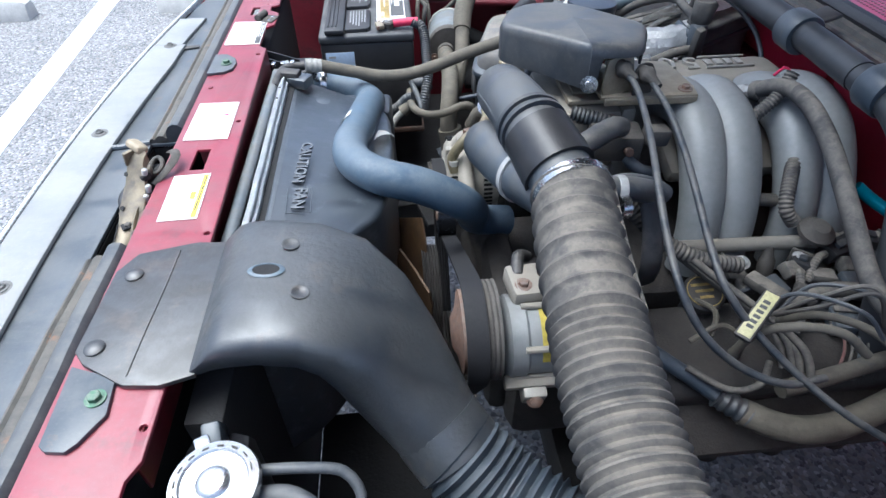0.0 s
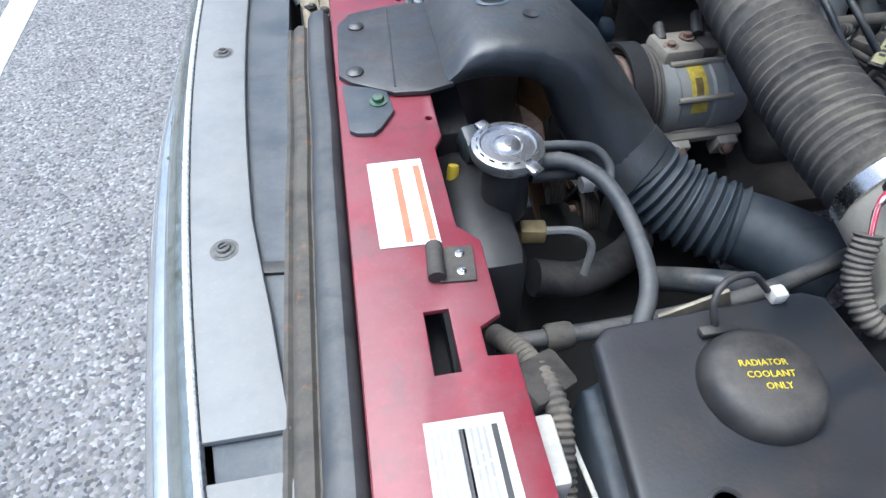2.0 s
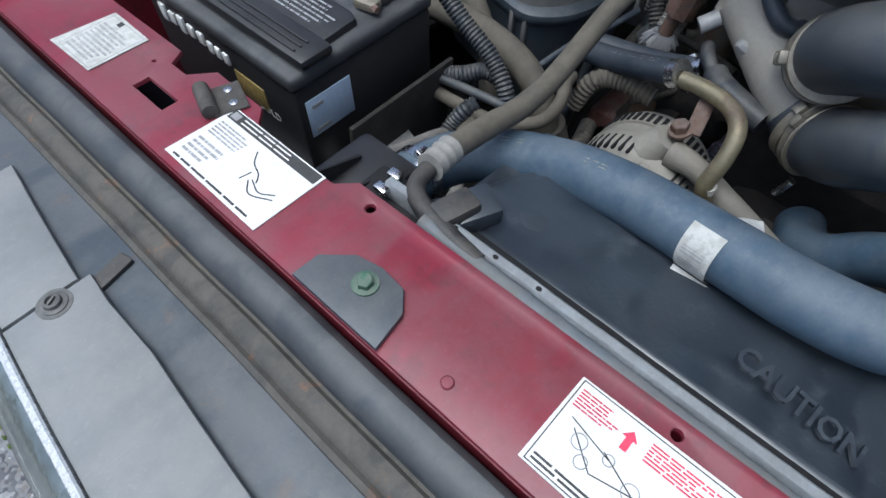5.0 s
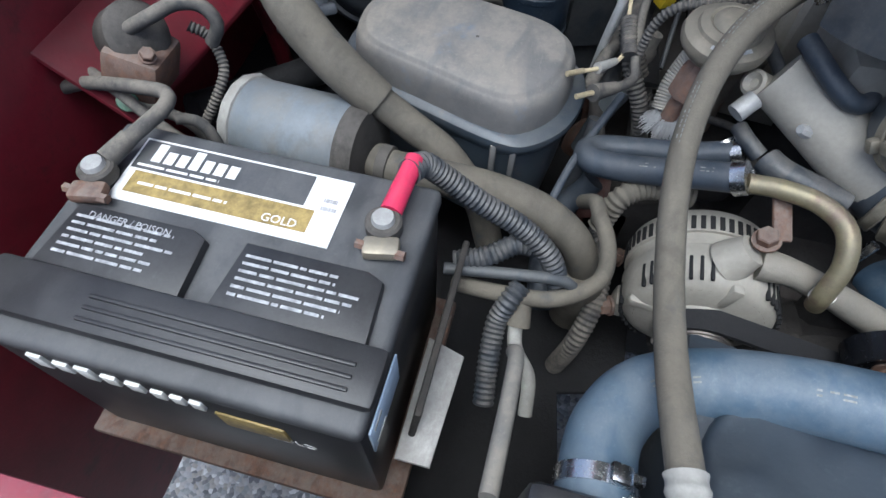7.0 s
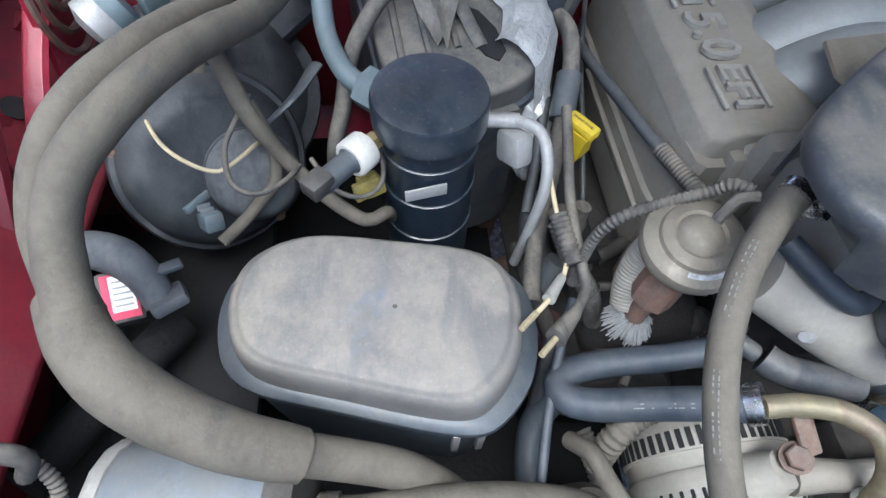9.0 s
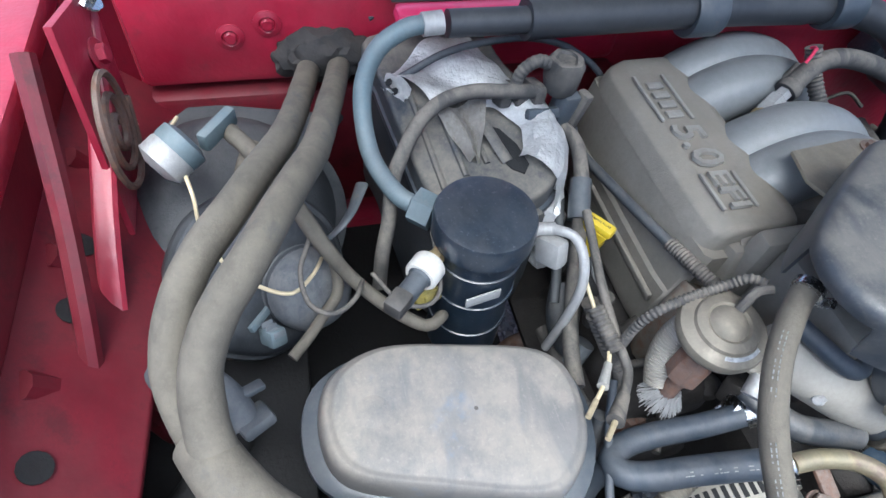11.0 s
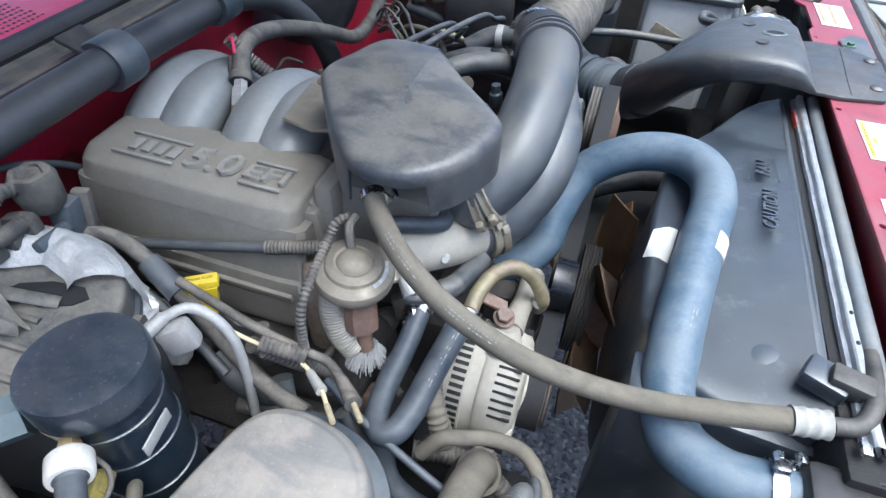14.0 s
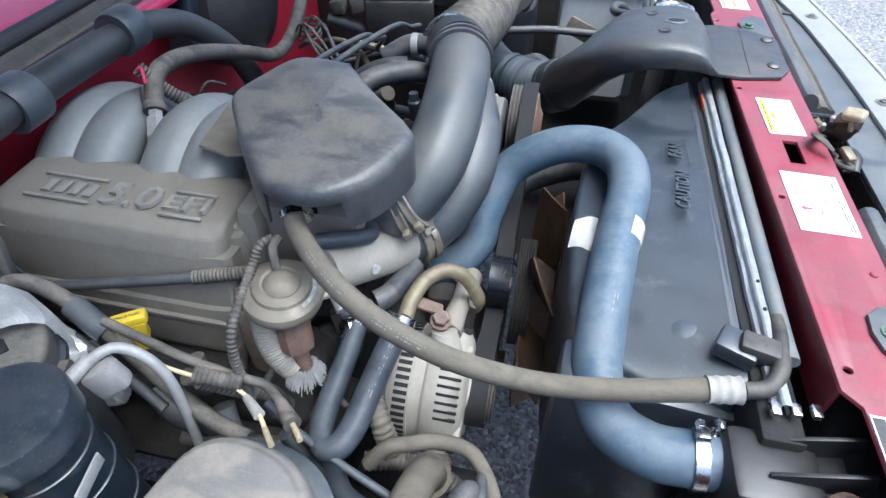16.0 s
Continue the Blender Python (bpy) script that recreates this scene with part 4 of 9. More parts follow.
part("wire", sweep([(-0.066, -0.20, 0.985), (-0.0645, -0.222, 0.979), (-0.068, -0.24, 0.972), (-0.0655, -0.262, 0.975), (-0.066, -0.28, 0.968)], 0.0018, 6), M_REDDIRT, latch)
part("hook_plate", slab([(-0.092, -0.082), (-0.076, -0.078), (-0.068, -0.10), (-0.075, -0.118), (-0.088, -0.12)], 0.938, 0.943, 0.001, m=None), M_VOID, latch, "near-black bracket")
# open well; its near-black colour stands in for the shade inside
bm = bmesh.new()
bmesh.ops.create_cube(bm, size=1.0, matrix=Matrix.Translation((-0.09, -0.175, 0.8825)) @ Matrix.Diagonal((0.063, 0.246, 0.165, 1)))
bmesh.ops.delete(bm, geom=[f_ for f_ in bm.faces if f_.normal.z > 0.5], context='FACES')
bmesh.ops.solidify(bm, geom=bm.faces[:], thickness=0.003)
part("well", bm, M_VOID, latch, "well behind the grille, near-black for its shade")

# ---- radiator, condenser and shroud ----
rad = thing("radiator", (0.05, -0.1, 0.7), "radiator with a bright crimped top edge and black end tanks", "radiator")
ys_ = [-0.365 + 0.01 * k for k in range(57)]
bm = extrude_profile([(0.0370, 0.958), (0.0370, 0.9725), (0.0385, 0.9750), (0.0440, 0.9752), (0.0455, 0.9738), (0.0460, 0.968), (0.0495, 0.967), (0.0500, 0.962)], ys_, lambda y: (0.0007 * noise.noise(V(0, y * 22, 0)), 0.0007 * noise.noise(V(4, y * 30, 0))))
bmesh.ops.solidify(bm, geom=bm.faces[:], thickness=0.0012)
te = part("top_edge", bm, M_EDGE, rad, "crimped aluminium top edge")
for k in range(4):
    part("slot", lathe([(0.0022, 0), (0.0022, 0.0006), (0, 0.0007)], (0.0412, 0.165 - 0.036 * k, 0.9753), (0.1, 0, 1), 12, oval=0.8, x=(1, 0, 0)), M_VOID, te, "dark slot")
part("red_mark", box((0.0512, -0.31, 0.9655), (0.001, 0.040, 0.0085), 0.0), mat("red_paint_mark", (0.50, 0.055, 0.028), 0.5, var=0.25, size=0.01, bump=0.0), rad, "red mark on the top edge")
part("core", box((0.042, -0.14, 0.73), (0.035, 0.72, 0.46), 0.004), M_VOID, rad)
bm = sweep([(0.0255, -0.36, 0.972), (0.0275, -0.1, 0.972), (0.029, 0.10, 0.972), (0.030, 0.150, 0.974)], 0.0075, 10)
part("cooler_line", bm, M_GREYCYL, rad, "dusty grey cooler line along the core")
part("end_tank", box((0.048, 0.235, 0.84), (0.07, 0.065, 0.22), 0.008), M_GLOSSBLACK, rad, "black plastic end tank")
part("neck", lathe([(0.019, 0), (0.019, 0.05), (0.022, 0.052), (0.022, 0.056), (0.018, 0.058)], (0.058, 0.222, 0.915), (1, 0.0, -0.12), 24), M_GLOSSBLACK, rad)
for yy, zz in ((0.215, 0.962), (0.245, 0.962)):
    part("rib", box((0.015, yy, zz - 0.02), (0.07, 0.004, 0.05), 0.001, (0, 20, 0)), M_GLOSSBLACK, rad)
part("bracket", box((-0.005, 0.23, 0.945), (0.05, 0.06, 0.006), 0.001, (0, 15, 0)), M_GLOSSBLACK, rad)
bolt((0.004, 0.262, 0.95), (0.5, 0.6, 0.6), 0.0075, M_RUST, rad, "rusty mounting bolt", 0.009, 1.9)
for k in range(9):
    part("crimp", box((0.085 + 0.0015 * k, 0.205 + 0.002 * (k % 2), 0.945 - 0.012 * k), (0.006, 0.01, 0.008), 0.001, (0, -20, 0)), M_STEEL if k < 3 else M_GLOSSBLACK, rad)
for k in range(3):
    part("clip", box((0.05 - 0.016 * k, 0.197 - 0.002 * k, 0.970), (0.008, 0.012, 0.006), 0.0015), M_STEEL, rad)
part("end_tank", box((0.05, -0.575, 0.82), (0.065, 0.17, 0.24), 0.02), M_BATT, rad, "black plastic end tank")

shroud = thing("fan_shroud", (0.12, -0.1, 0.75), "dusty black plastic fan shroud with raised caution lettering", "fan shroud")


def shroud_z(x, y):
    return -0.10 * (x - 0.058) - 0.16 * max(0.0, y + 0.02) * min(1.0, (x - 0.05) / 0.08) - 0.9 * max(0.0, x - 0.17) ** 1.5


o = smooth_ring([(0.054, -0.365), (0.075, -0.372), (0.110, -0.34), (0.155, -0.265), (0.198, -0.20), (0.214, -0.10), (0.216, 0.02), (0.205, 0.10), (0.150, 0.155), (0.085, 0.165), (0.056, 0.160), (0.054, 0.02), (0.054, -0.18)], 5)
part("top_skin", slab(o, 0.70, 0.960, 0.007, top=lambda x, y: shroud_z(x, y), seg=3), M_SHROUD, shroud)
part("lower_wall", box((0.135, 0.158, 0.80), (0.165, 0.06, 0.23), 0.008, (6, 0, -4)), M_SHROUD, shroud, "dusty lower wall")
part("dimple", lathe([(0.030, -0.001), (0.026, 0.0012), (0.019, 0.0042), (0.010, 0.0062), (0, 0.0068)], (0.095, 0.112, 0.938), (0.08, 0.15, 1), 20), M_SHROUD, shroud)
part("pocket", box((0.068, 0.135, 0.965), (0.036, 0.03, 0.018), 0.004, (0, 0, -25)), M_SHROUD, shroud, "moulded clip")
m = Matrix.Translation((0.092, -0.1015, 0.9580)) @ pose(0, 0, 0, 0, 5.7, -95.5)
lettering("lettering", "CAUTION", 0.0225, m @ Matrix.Diagonal((0.84, 1, 1, 1)), M_SHROUD, shroud, 0.0014, bold=0.0005)
m = Matrix.Translation((0.0945, -0.184, 0.9576)) @ pose(0, 0, 0, 0, 5.7, -95.5)
lettering("lettering", "FAN", 0.0225, m @ Matrix.Diagonal((0.9, 1, 1, 1)), M_SHROUD, shroud, 0.0014, bold=0.0005)
bm = bmesh.new()
for a_, b_ in (((0.1085, -0.158), (0.1105, -0.210)), ((0.1105, -0.210), (0.0805, -0.213)), ((0.0805, -0.213), (0.0785, -0.161))):
    sweep([(*a_, 0.9600 + shroud_z(*a_)), (*b_, 0.9600 + shroud_z(*b_))], 0.0007, 6, step=0.03, bm=bm)
part("raised_border", bm, M_SHROUD, shroud)

# ---- cold air duct ----
duct = thing("intake_duct", (0.03, -0.40, 1.0), "dusty black plastic cold air duct bolted over the support", "air duct")
o = [(-0.060, -0.350), (-0.045, -0.325), (0.010, -0.313), (0.045, -0.316), (0.045, -0.482), (0.018, -0.490), (-0.012, -0.487), (-0.052, -0.462), (-0.063, -0.448)]
part("mount_plate", slab(o, 1.0015, 1.006, 0.0015), M_PLATE, duct, "dusty flat plate")
for x, y in ((-0.047, -0.446), (-0.040, -0.357)):
    part("rivet", lathe([(0.0088, 0), (0.0088, 0.0015), (0.006, 0.0035), (0, 0.0042)], (x, y, 1.006), seg=18), M_PLATE, duct)
part("crease", sweep([(-0.004, -0.325, 1.0058), (-0.006, -0.38, 1.0060), (-0.009, -0.43, 1.0060), (-0.011, -0.478, 1.0058)], 0.0011, 6), M_PLATE, duct, "pressed crease")
# flattened mouth that turns into a round neck: sections of (x, y, z of the middle, half width, half height, yaw, pitch)
def duct_section(cx, cy, cz, w, h, yaw, pitch, n=28, sq=3.2):
    m = Matrix.Translation((cx, cy, cz)) @ pose(0, 0, 0, 0, pitch, yaw)
    out = []
    for k in range(n):
        a = 2 * math.pi * k / n
        c, s = math.cos(a), math.sin(a)
        out.append(m @ V(0, w * math.copysign(abs(c) ** (2 / sq), c), h * math.copysign(abs(s) ** (2 / sq), s)))
    return out


S = [(0.040, -0.397, 1.004, 0.083, 0.003, 0, 0, 6), (0.048, -0.397, 1.008, 0.084, 0.009, 0, 0, 5), (0.060, -0.397, 1.015, 0.083, 0.017, 0, 0, 4.5), (0.072, -0.397, 1.018, 0.083, 0.0205, 0, 0, 4.3), (0.095, -0.398, 1.019, 0.082, 0.022, -1, 2, 4.2), (0.135, -0.401, 1.013, 0.080, 0.025, -4, 12, 4.0),
     (0.165, -0.407, 0.999, 0.077, 0.030, -9, 32, 3.6), (0.188, -0.418, 0.973, 0.070, 0.034, -16, 52, 3.2), (0.206, -0.434, 0.942, 0.060, 0.038, -26, 58, 2.8), (0.226, -0.456, 0.910, 0.051, 0.042, -36, 55, 2.4), (0.246, -0.477, 0.882, 0.046, 0.044, -44, 48, 2.0)]
bm = loft([duct_section(*s[:7], sq=s[7]) for s in S])
part("scoop", bm, M_DUCT, duct)
part("slot", lathe([(0.0065, -0.0005), (0.0065, 0.0008), (0, 0.0008)], (0.100, -0.400, 1.0410), (0.04, 0, 1), 20, oval=1.9), M_VOID, duct, "oval slot")
part("slot_rim", lathe([(0.0066, 0.0), (0.0070, 0.0012), (0.0082, 0.0010), (0.0095, 0.0)], (0.100, -0.400, 1.0410), (0.04, 0, 1), 28, oval=1.75), mat("scuffed_rim", (0.09, 0.12, 0.15), 0.4, var=0.3, size=0.01, bump=0.05), duct, "scuffed pale rim")
for x, y, zz in ((0.118, -0.366, 1.0402), (0.132, -0.428, 1.0385)):
    part("dent", lathe([(0.0085, 0), (0.0085, 0.0008), (0.0065, 0.0010), (0.005, 0.0002), (0, 0.0)], (x, y, zz), (0.12 if y > -0.4 else 0.2, 0, 1), 18), M_PLATE, duct)
bm = sweep([(0.244, -0.475, 0.884), (0.264, -0.497, 0.864)], 0.047, 28)
part("cuff", bm, M_DUCT, duct)
bm = sweep([(0.262, -0.495, 0.866), (0.296, -0.526, 0.846), (0.334, -0.558, 0.838), (0.352, -0.572, 0.838)], 0.0415, 24, rib=(0.0125, 0.007, 1.0))
part("bellows", bm, M_BELLOWS, duct, "ribbed bellows")
bm = sweep([(0.350, -0.570, 0.838), (0.385, -0.605, 0.838), (0.42, -0.66, 0.84)], [0.042, 0.044, 0.046], 24)
part("tail", bm, M_BELLOWS, duct)

# ---- corrugated air tube, meter and filter box ----
tube = thing("air_intake_tube", (0.40, -0.48, 0.96), "dusty grey-black corrugated rubber air intake tube", "air tube")
A = [(0.412, -0.292, 1.018), (0.405, -0.34, 1.012), (0.398, -0.40, 1.004), (0.394, -0.455, 0.996)]
B = [(0.394, -0.453, 0.996), (0.391, -0.51, 0.986), (0.391, -0.57, 0.976), (0.393, -0.63, 0.970), (0.396, -0.655, 0.968)]
part("ringed_half", sweep(A, 0.0425, 30, rib=(0.0232, 0.0042, 5)), M_RUBBER, tube)
part("ribbed_half", sweep(B, 0.0415, 30, rib=(0.0105, 0.0045, 1.2)), M_RUBBER, tube)
part("seam", sweep([(p[0] + 0.043, p[1], p[2] + 0.012) for p in A], 0.003, 8), M_RUBBER, tube)
clamp((0.413, -0.290, 1.019), (-0.05, 1, 0.1), 0.044, "steel worm-drive clamp round the corrugated air tube", 0.013, 1.2)
clamp((0.397, -0.664, 0.968), (0, 1, 0.05), 0.048, "wide steel worm-drive clamp round the corrugated air tube", 0.016, 1.1)

maf = thing("air_flow_meter", (0.39, -0.71, 0.96), "black air flow meter on a pale alloy body", "sensor")
part("sensor_box", box((0.392, -0.708, 1.012), (0.092, 0.052, 0.026), 0.005, (4, 0, 2)), M_BLACK, maf, "black electronics box")
part("lid_edge", box((0.365, -0.700, 1.026), (0.03, 0.03, 0.006), 0.002, (4, 0, 2)), M_BLACK, maf)
part("body", lathe([(0.046, 0), (0.048, 0.02), (0.052, 0.06), (0.060, 0.09), (0.072, 0.10), (0.072, 0.105)], (0.397, -0.655, 0.965), (0, -1, -0.12), 30), M_ALT, maf, "pale cast alloy body")
bolt((0.386, -0.728, 1.026), (0, 0, 1), 0.005, M_STEEL, maf, "", 0.006, 1.3)
for k, c in enumerate((M_REDBOOT, M_WHITEPL, M_BLACK)):
    part("wire", sweep([(0.350, -0.690 - 0.004 * k, 1.008), (0.335, -0.700, 1.0), (0.325, -0.72, 0.98), (0.322, -0.74, 0.95)], 0.0022, 6), c, maf)
part("conduit", sweep([(0.325, -0.715, 0.985), (0.318, -0.735, 0.955), (0.325, -0.765, 0.935), (0.37, -0.775, 0.93)], 0.009, 12, rib=(0.005, 0.0015, 1)), M_RUBBER, maf)
fb = thing("air_filter_box", (0.43, -0.88, 0.72), "dusty blue-grey plastic air filter box", "filter box")
part("lid", slab(smooth_ring([(0.335, -0.775), (0.37, -0.742), (0.49, -0.735), (0.60, -0.76), (0.63, -0.9), (0.58, -1.0), (0.40, -1.01), (0.345, -0.94)], 4), 0.90, 0.955, 0.012), M_RESERVOIR, fb)
part("base", slab(smooth_ring([(0.325, -0.785), (0.37, -0.75), (0.49, -0.742), (0.61, -0.77), (0.64, -0.9), (0.59, -1.01), (0.40, -1.02), (0.335, -0.95)], 4), 0.70, 0.897, 0.01), M_RESERVOIR, fb)
part("flange", box((0.432, -0.745, 0.955), (0.125, 0.014, 0.03), 0.003), M_ALT, fb, "pale alloy flange")
part("post", box((0.345, -0.765, 0.95), (0.012, 0.018, 0.05), 0.003, (0, 0, 30)), M_ALU, fb)

# ---- coolant reservoir ----
tank = thing("coolant_reservoir", (0.18, -0.84, 0.75), "milky white coolant reservoir under a blue-black lid with a round cap", "reservoir")
part("lid", slab([(0.096, -0.755), (0.108, -0.744), (0.266, -0.740), (0.281, -0.748), (0.289, -0.90), (0.27, -0.985), (0.083, -0.985), (0.074, -0.96)], 0.949, 0.962, 0.005, seg=3), M_RESERVOIR, tank, "flat blue-black lid plate")
part("tank", slab([(0.106, -0.768), (0.120, -0.754), (0.255, -0.751), (0.268, -0.758), (0.274, -0.90), (0.26, -0.97), (0.094, -0.97), (0.090, -0.95)], 0.72, 0.949, 0.010, seg=3), M_TANKWHITE, tank, "milky white tank")
part("side_jug", slab([(0.088, -0.770), (0.106, -0.764), (0.106, -0.96), (0.072, -0.955)], 0.72, 0.922, 0.008, seg=3), M_BLUEDARK, tank, "dark blue side of the tank")
part("rivet_ring", lathe([(0.012, 0), (0.012, 0.0008), (0.010, 0.0012), (0.009, 0.0)], (0.135, -0.876, 0.962), seg=24), M_RESERVOIR, tank, "faint round mark")
part("cap", lathe([(0.040, 0), (0.041, 0.004), (0.0385, 0.013), (0.034, 0.019), (0.026, 0.0215), (0, 0.022)], (0.192, -0.808, 0.960), seg=40), M_BLACK, tank, "black cap with yellow lettering")
part("tether", sweep([(0.183, -0.762, 0.966), (0.180, -0.752, 0.985), (0.192, -0.742, 0.993), (0.215, -0.738, 0.99), (0.232, -0.742, 0.972)], 0.0026, 8), M_BLACK, tank)
part("tether_anchor", box((0.185, -0.764, 0.966), (0.03, 0.008, 0.006), 0.002), M_BLACK, tank)
for i, w in enumerate(("RADIATOR", "COOLANT", "ONLY")):
    m = Matrix.Translation((0.190 + 0.001 * i, -0.801 - 0.0085 * i, 0.9826)) @ pose(0, 0, 0, 0, 0, -8)
    lettering("cap_lettering", w, 0.0064, m, M_YELLOW, tank, 0.0003)
part("label_strip", box((0.0795, -0.85, 0.896), (0.004, 0.135, 0.040), 0.001, (0, -14, 5)), M_PAPEROLD, tank, "torn pale label on the side")
part("label_strip", box((0.0775, -0.875, 0.872), (0.004, 0.075, 0.030), 0.001, (12, -8, 5)), M_PAPEROLD, tank, "torn pale label on the side")
part("white_cap", box((0.24, -0.744, 0.968), (0.012, 0.012, 0.012), 0.003), M_WHITEPL, tank)

tb_ = thing("tank_bracket", (0.215, -0.70, 0.86), "dull tan steel bracket beside the coolant reservoir", "bracket")
part("plate", box((0.215, -0.702, 0.885), (0.080, 0.004, 0.036), 0.001, (0, -23, 0)), M_LATCHZINC, tb_)
part("hole", lathe([(0.005, 0), (0.005, 0.0006), (0, 0.0006)], (0.198, -0.6998, 0.878), (0, 1, 0), 14), M_VOID, tb_, "dark hole")

# ---- radiator cap and its hoses ----
nk = thing("filler_neck", (0.076, -0.572, 0.94), "black radiator filler neck closed by a bright steel cap", "filler neck")
rc = part("cap", lathe([(0.026, -0.004), (0.0325, -0.004), (0.0335, 0.001), (0.032, 0.0055), (0.025, 0.007), (0.0235, 0.005), (0.013, 0.0055), (0.0115, 0.008), (0.008, 0.0095), (0, 0.0095)], (0.076, -0.572, 0.992), (0.02, -0.02, 1), 40), M_CAP, nk, "bright steel cap with two ears")
for a in (115, 295):
    c, s = math.cos(radians(a)), math.sin(radians(a))
    part("ear", box((0.076 + 0.034 * c, -0.572 + 0.034 * s, 0.995), (0.016, 0.012, 0.005), 0.002, (0, 0, a)), M_CAP, rc)
for k in range(14):
    a = radians(20 + 23 * k)
    part("stamp", box((0.076 + 0.0275 * math.cos(a), -0.572 + 0.0275 * math.sin(a), 0.9994), (0.001, 0.005, 0.0008), 0, (0, 0, math.degrees(a))), M_IRON, rc)
part("neck", lathe([(0.022, 0), (0.022, 0.06), (0.027, 0.066), (0.027, 0.072)], (0.076, -0.572, 0.918), seg=26), M_BLACK, nk)
part("spout", sweep([(0.098, -0.578, 0.962), (0.14, -0.575, 0.957)], 0.0065, 10), M_BLACK, nk)
part("gusset", box((0.05, -0.60, 0.925), (0.05, 0.09, 0.008), 0.003, (0, -6, 4)), M_BATT, nk)
hose("overflow_hose", [(0.100, -0.575, 0.975), (0.130, -0.578, 0.975), (0.158, -0.602, 0.968), (0.170, -0.645, 0.955), (0.165, -0.70, 0.945), (0.145, -0.735, 0.93), (0.12, -0.765, 0.90)], 0.0074, M_SEAL, "grey rubber overflow hose from the radiator neck")
hose("overflow_line", [(0.100, -0.556, 0.978), (0.135, -0.556, 0.975), (0.165, -0.558, 0.968), (0.178, -0.572, 0.955), (0.172, -0.585, 0.945), (0.150, -0.582, 0.945)], 0.0045, M_SEAL, "thin grey bent line beside the radiator cap", "line")
part_ = tagged(part("line_fitting", lathe([(0.008, 0), (0.008, 0.01), (0.006, 0.012), (0.006, 0.024), (0, 0.024)], (0.148, -0.581, 0.945), (1, 0.05, 0), 14), M_TUBE), "pale metal fitting on a coolant line", "fitting")
bf = thing("brass_fitting", (0.106, -0.584, 0.888), "brass cooler line fitting with a steel tube", "fitting")
part("nut", box((0.106, -0.584, 0.892), (0.026, 0.018, 0.018), 0.003, (0, 0, -10)), M_BRASS, bf)
part("tube", sweep([(0.118, -0.585, 0.892), (0.15, -0.588, 0.888), (0.168, -0.594, 0.87), (0.165, -0.60, 0.83)], 0.0042, 8), M_TUBE, bf)
hose("power_line", [(0.04, -0.70, 0.885), (0.10, -0.702, 0.885), (0.20, -0.70, 0.885), (0.30, -0.69, 0.888), (0.42, -0.66, 0.885)], 0.008, M_RUBBERDK, "black rubber line across the front of the bay", "line")
part("coupling", lathe([(0.011, 0), (0.0125, 0.004), (0.0125, 0.02), (0.011, 0.024)], (0.085, -0.702, 0.885), (1, 0, 0), 14), M_IRON)["category"] = "fitting"
bpy.data.objects["coupling"]["label"] = "dirty metal coupling on a black rubber line"
tagged(part("headlamp_connector", box((0.055, -0.765, 0.93), (0.05, 0.035, 0.03), 0.006, (10, 20, 30)), M_IRON), "dusty grey wiring connector beside the support", "connector")
hose("wiring_conduit", [(0.04, -0.70, 0.90), (0.052, -0.74, 0.93), (0.062, -0.79, 0.935), (0.05, -0.86, 0.90)], 0.0085, M_RUBBER, "grey corrugated wiring conduit", "conduit", rib=(0.005, 0.0015, 1))
tagged(part("wiring_connector", box((0.036, -0.83, 0.965), (0.022, 0.045, 0.03), 0.004), M_WHITEPL), "cream wiring connector at the support", "connector")
tagged(part("dip_tag", box((0.055, -0.515, 0.955), (0.016, 0.03, 0.03), 0.003, (25, 0, 12)), M_SHIELD), "dark blue-grey bracket beside the radiator neck", "bracket")
tagged(part("yellow_wrap", lathe([(0.005, 0), (0.006, 0.004), (0.006, 0.032), (0.005, 0.035)], (0.03, -0.545, 0.915), (0.15, 0.35, 1), 12), M_YELLOWPL), "yellow plastic sleeve beside the radiator neck", "sleeve")

# ---- cooling hoses ----
B = [(0.070, 0.222, 0.916), (0.098, 0.222, 0.912), (0.135, 0.217, 0.905), (0.168, 0.194, 0.902), (0.181, 0.155, 0.912), (0.181, 0.109, 0.929), (0.176, 0.055, 0.943), (0.166, -0.020, 0.956), (0.158, -0.078, 0.966),
     (0.165, -0.125, 0.970), (0.198, -0.158, 0.967), (0.252, -0.166, 0.952), (0.305, -0.156, 0.914), (0.328, -0.118, 0.866), (0.334, -0.092, 0.832), (0.356, -0.071, 0.808), (0.395, -0.06, 0.795)]
bh = thing("radiator_hose", (0.18, 0.0, 0.93), "thick blue rubber upper radiator hose with an S-bend", "radiator hose")
part("tube", sweep(B, 0.0245, 32, step=0.005), M_BLUEHOSE, bh)
print_along(B, 0.0245, 3.0, 4.0, 5, (-0.3, 0.3, 1), bh, M_FADEDPRINT, (0.005, 0.0013))
print_along(B, 0.0245, 5.2, 5.6, 3, (-0.3, 0.0, 1), bh, M_FADEDPRINT, (0.005, 0.0013))
clamp((0.096, 0.222, 0.9125), (1, 0, -0.1), 0.0255, "bright steel clamp on the blue radiator hose", 0.011, 0.25)
sk = thing("hose_sticker", (0.160, 0.0, 0.975), "torn white paper sticker round the blue hose", "sticker")
bm = bmesh.new()
p, d = V(0.1675, -0.008, 0.9535), V(0.045, 0.25, -0.04).normalized()
mm = basis(p, d, (0, 0, 1))
rows = []
for k in range(13):
    a = radians(-160 + 135 * k / 12)
    rows.append([bm.verts.new(mm @ V(0.0258 * math.cos(a), 0.0258 * math.sin(a), h)) for h in (-0.013, 0.013)])
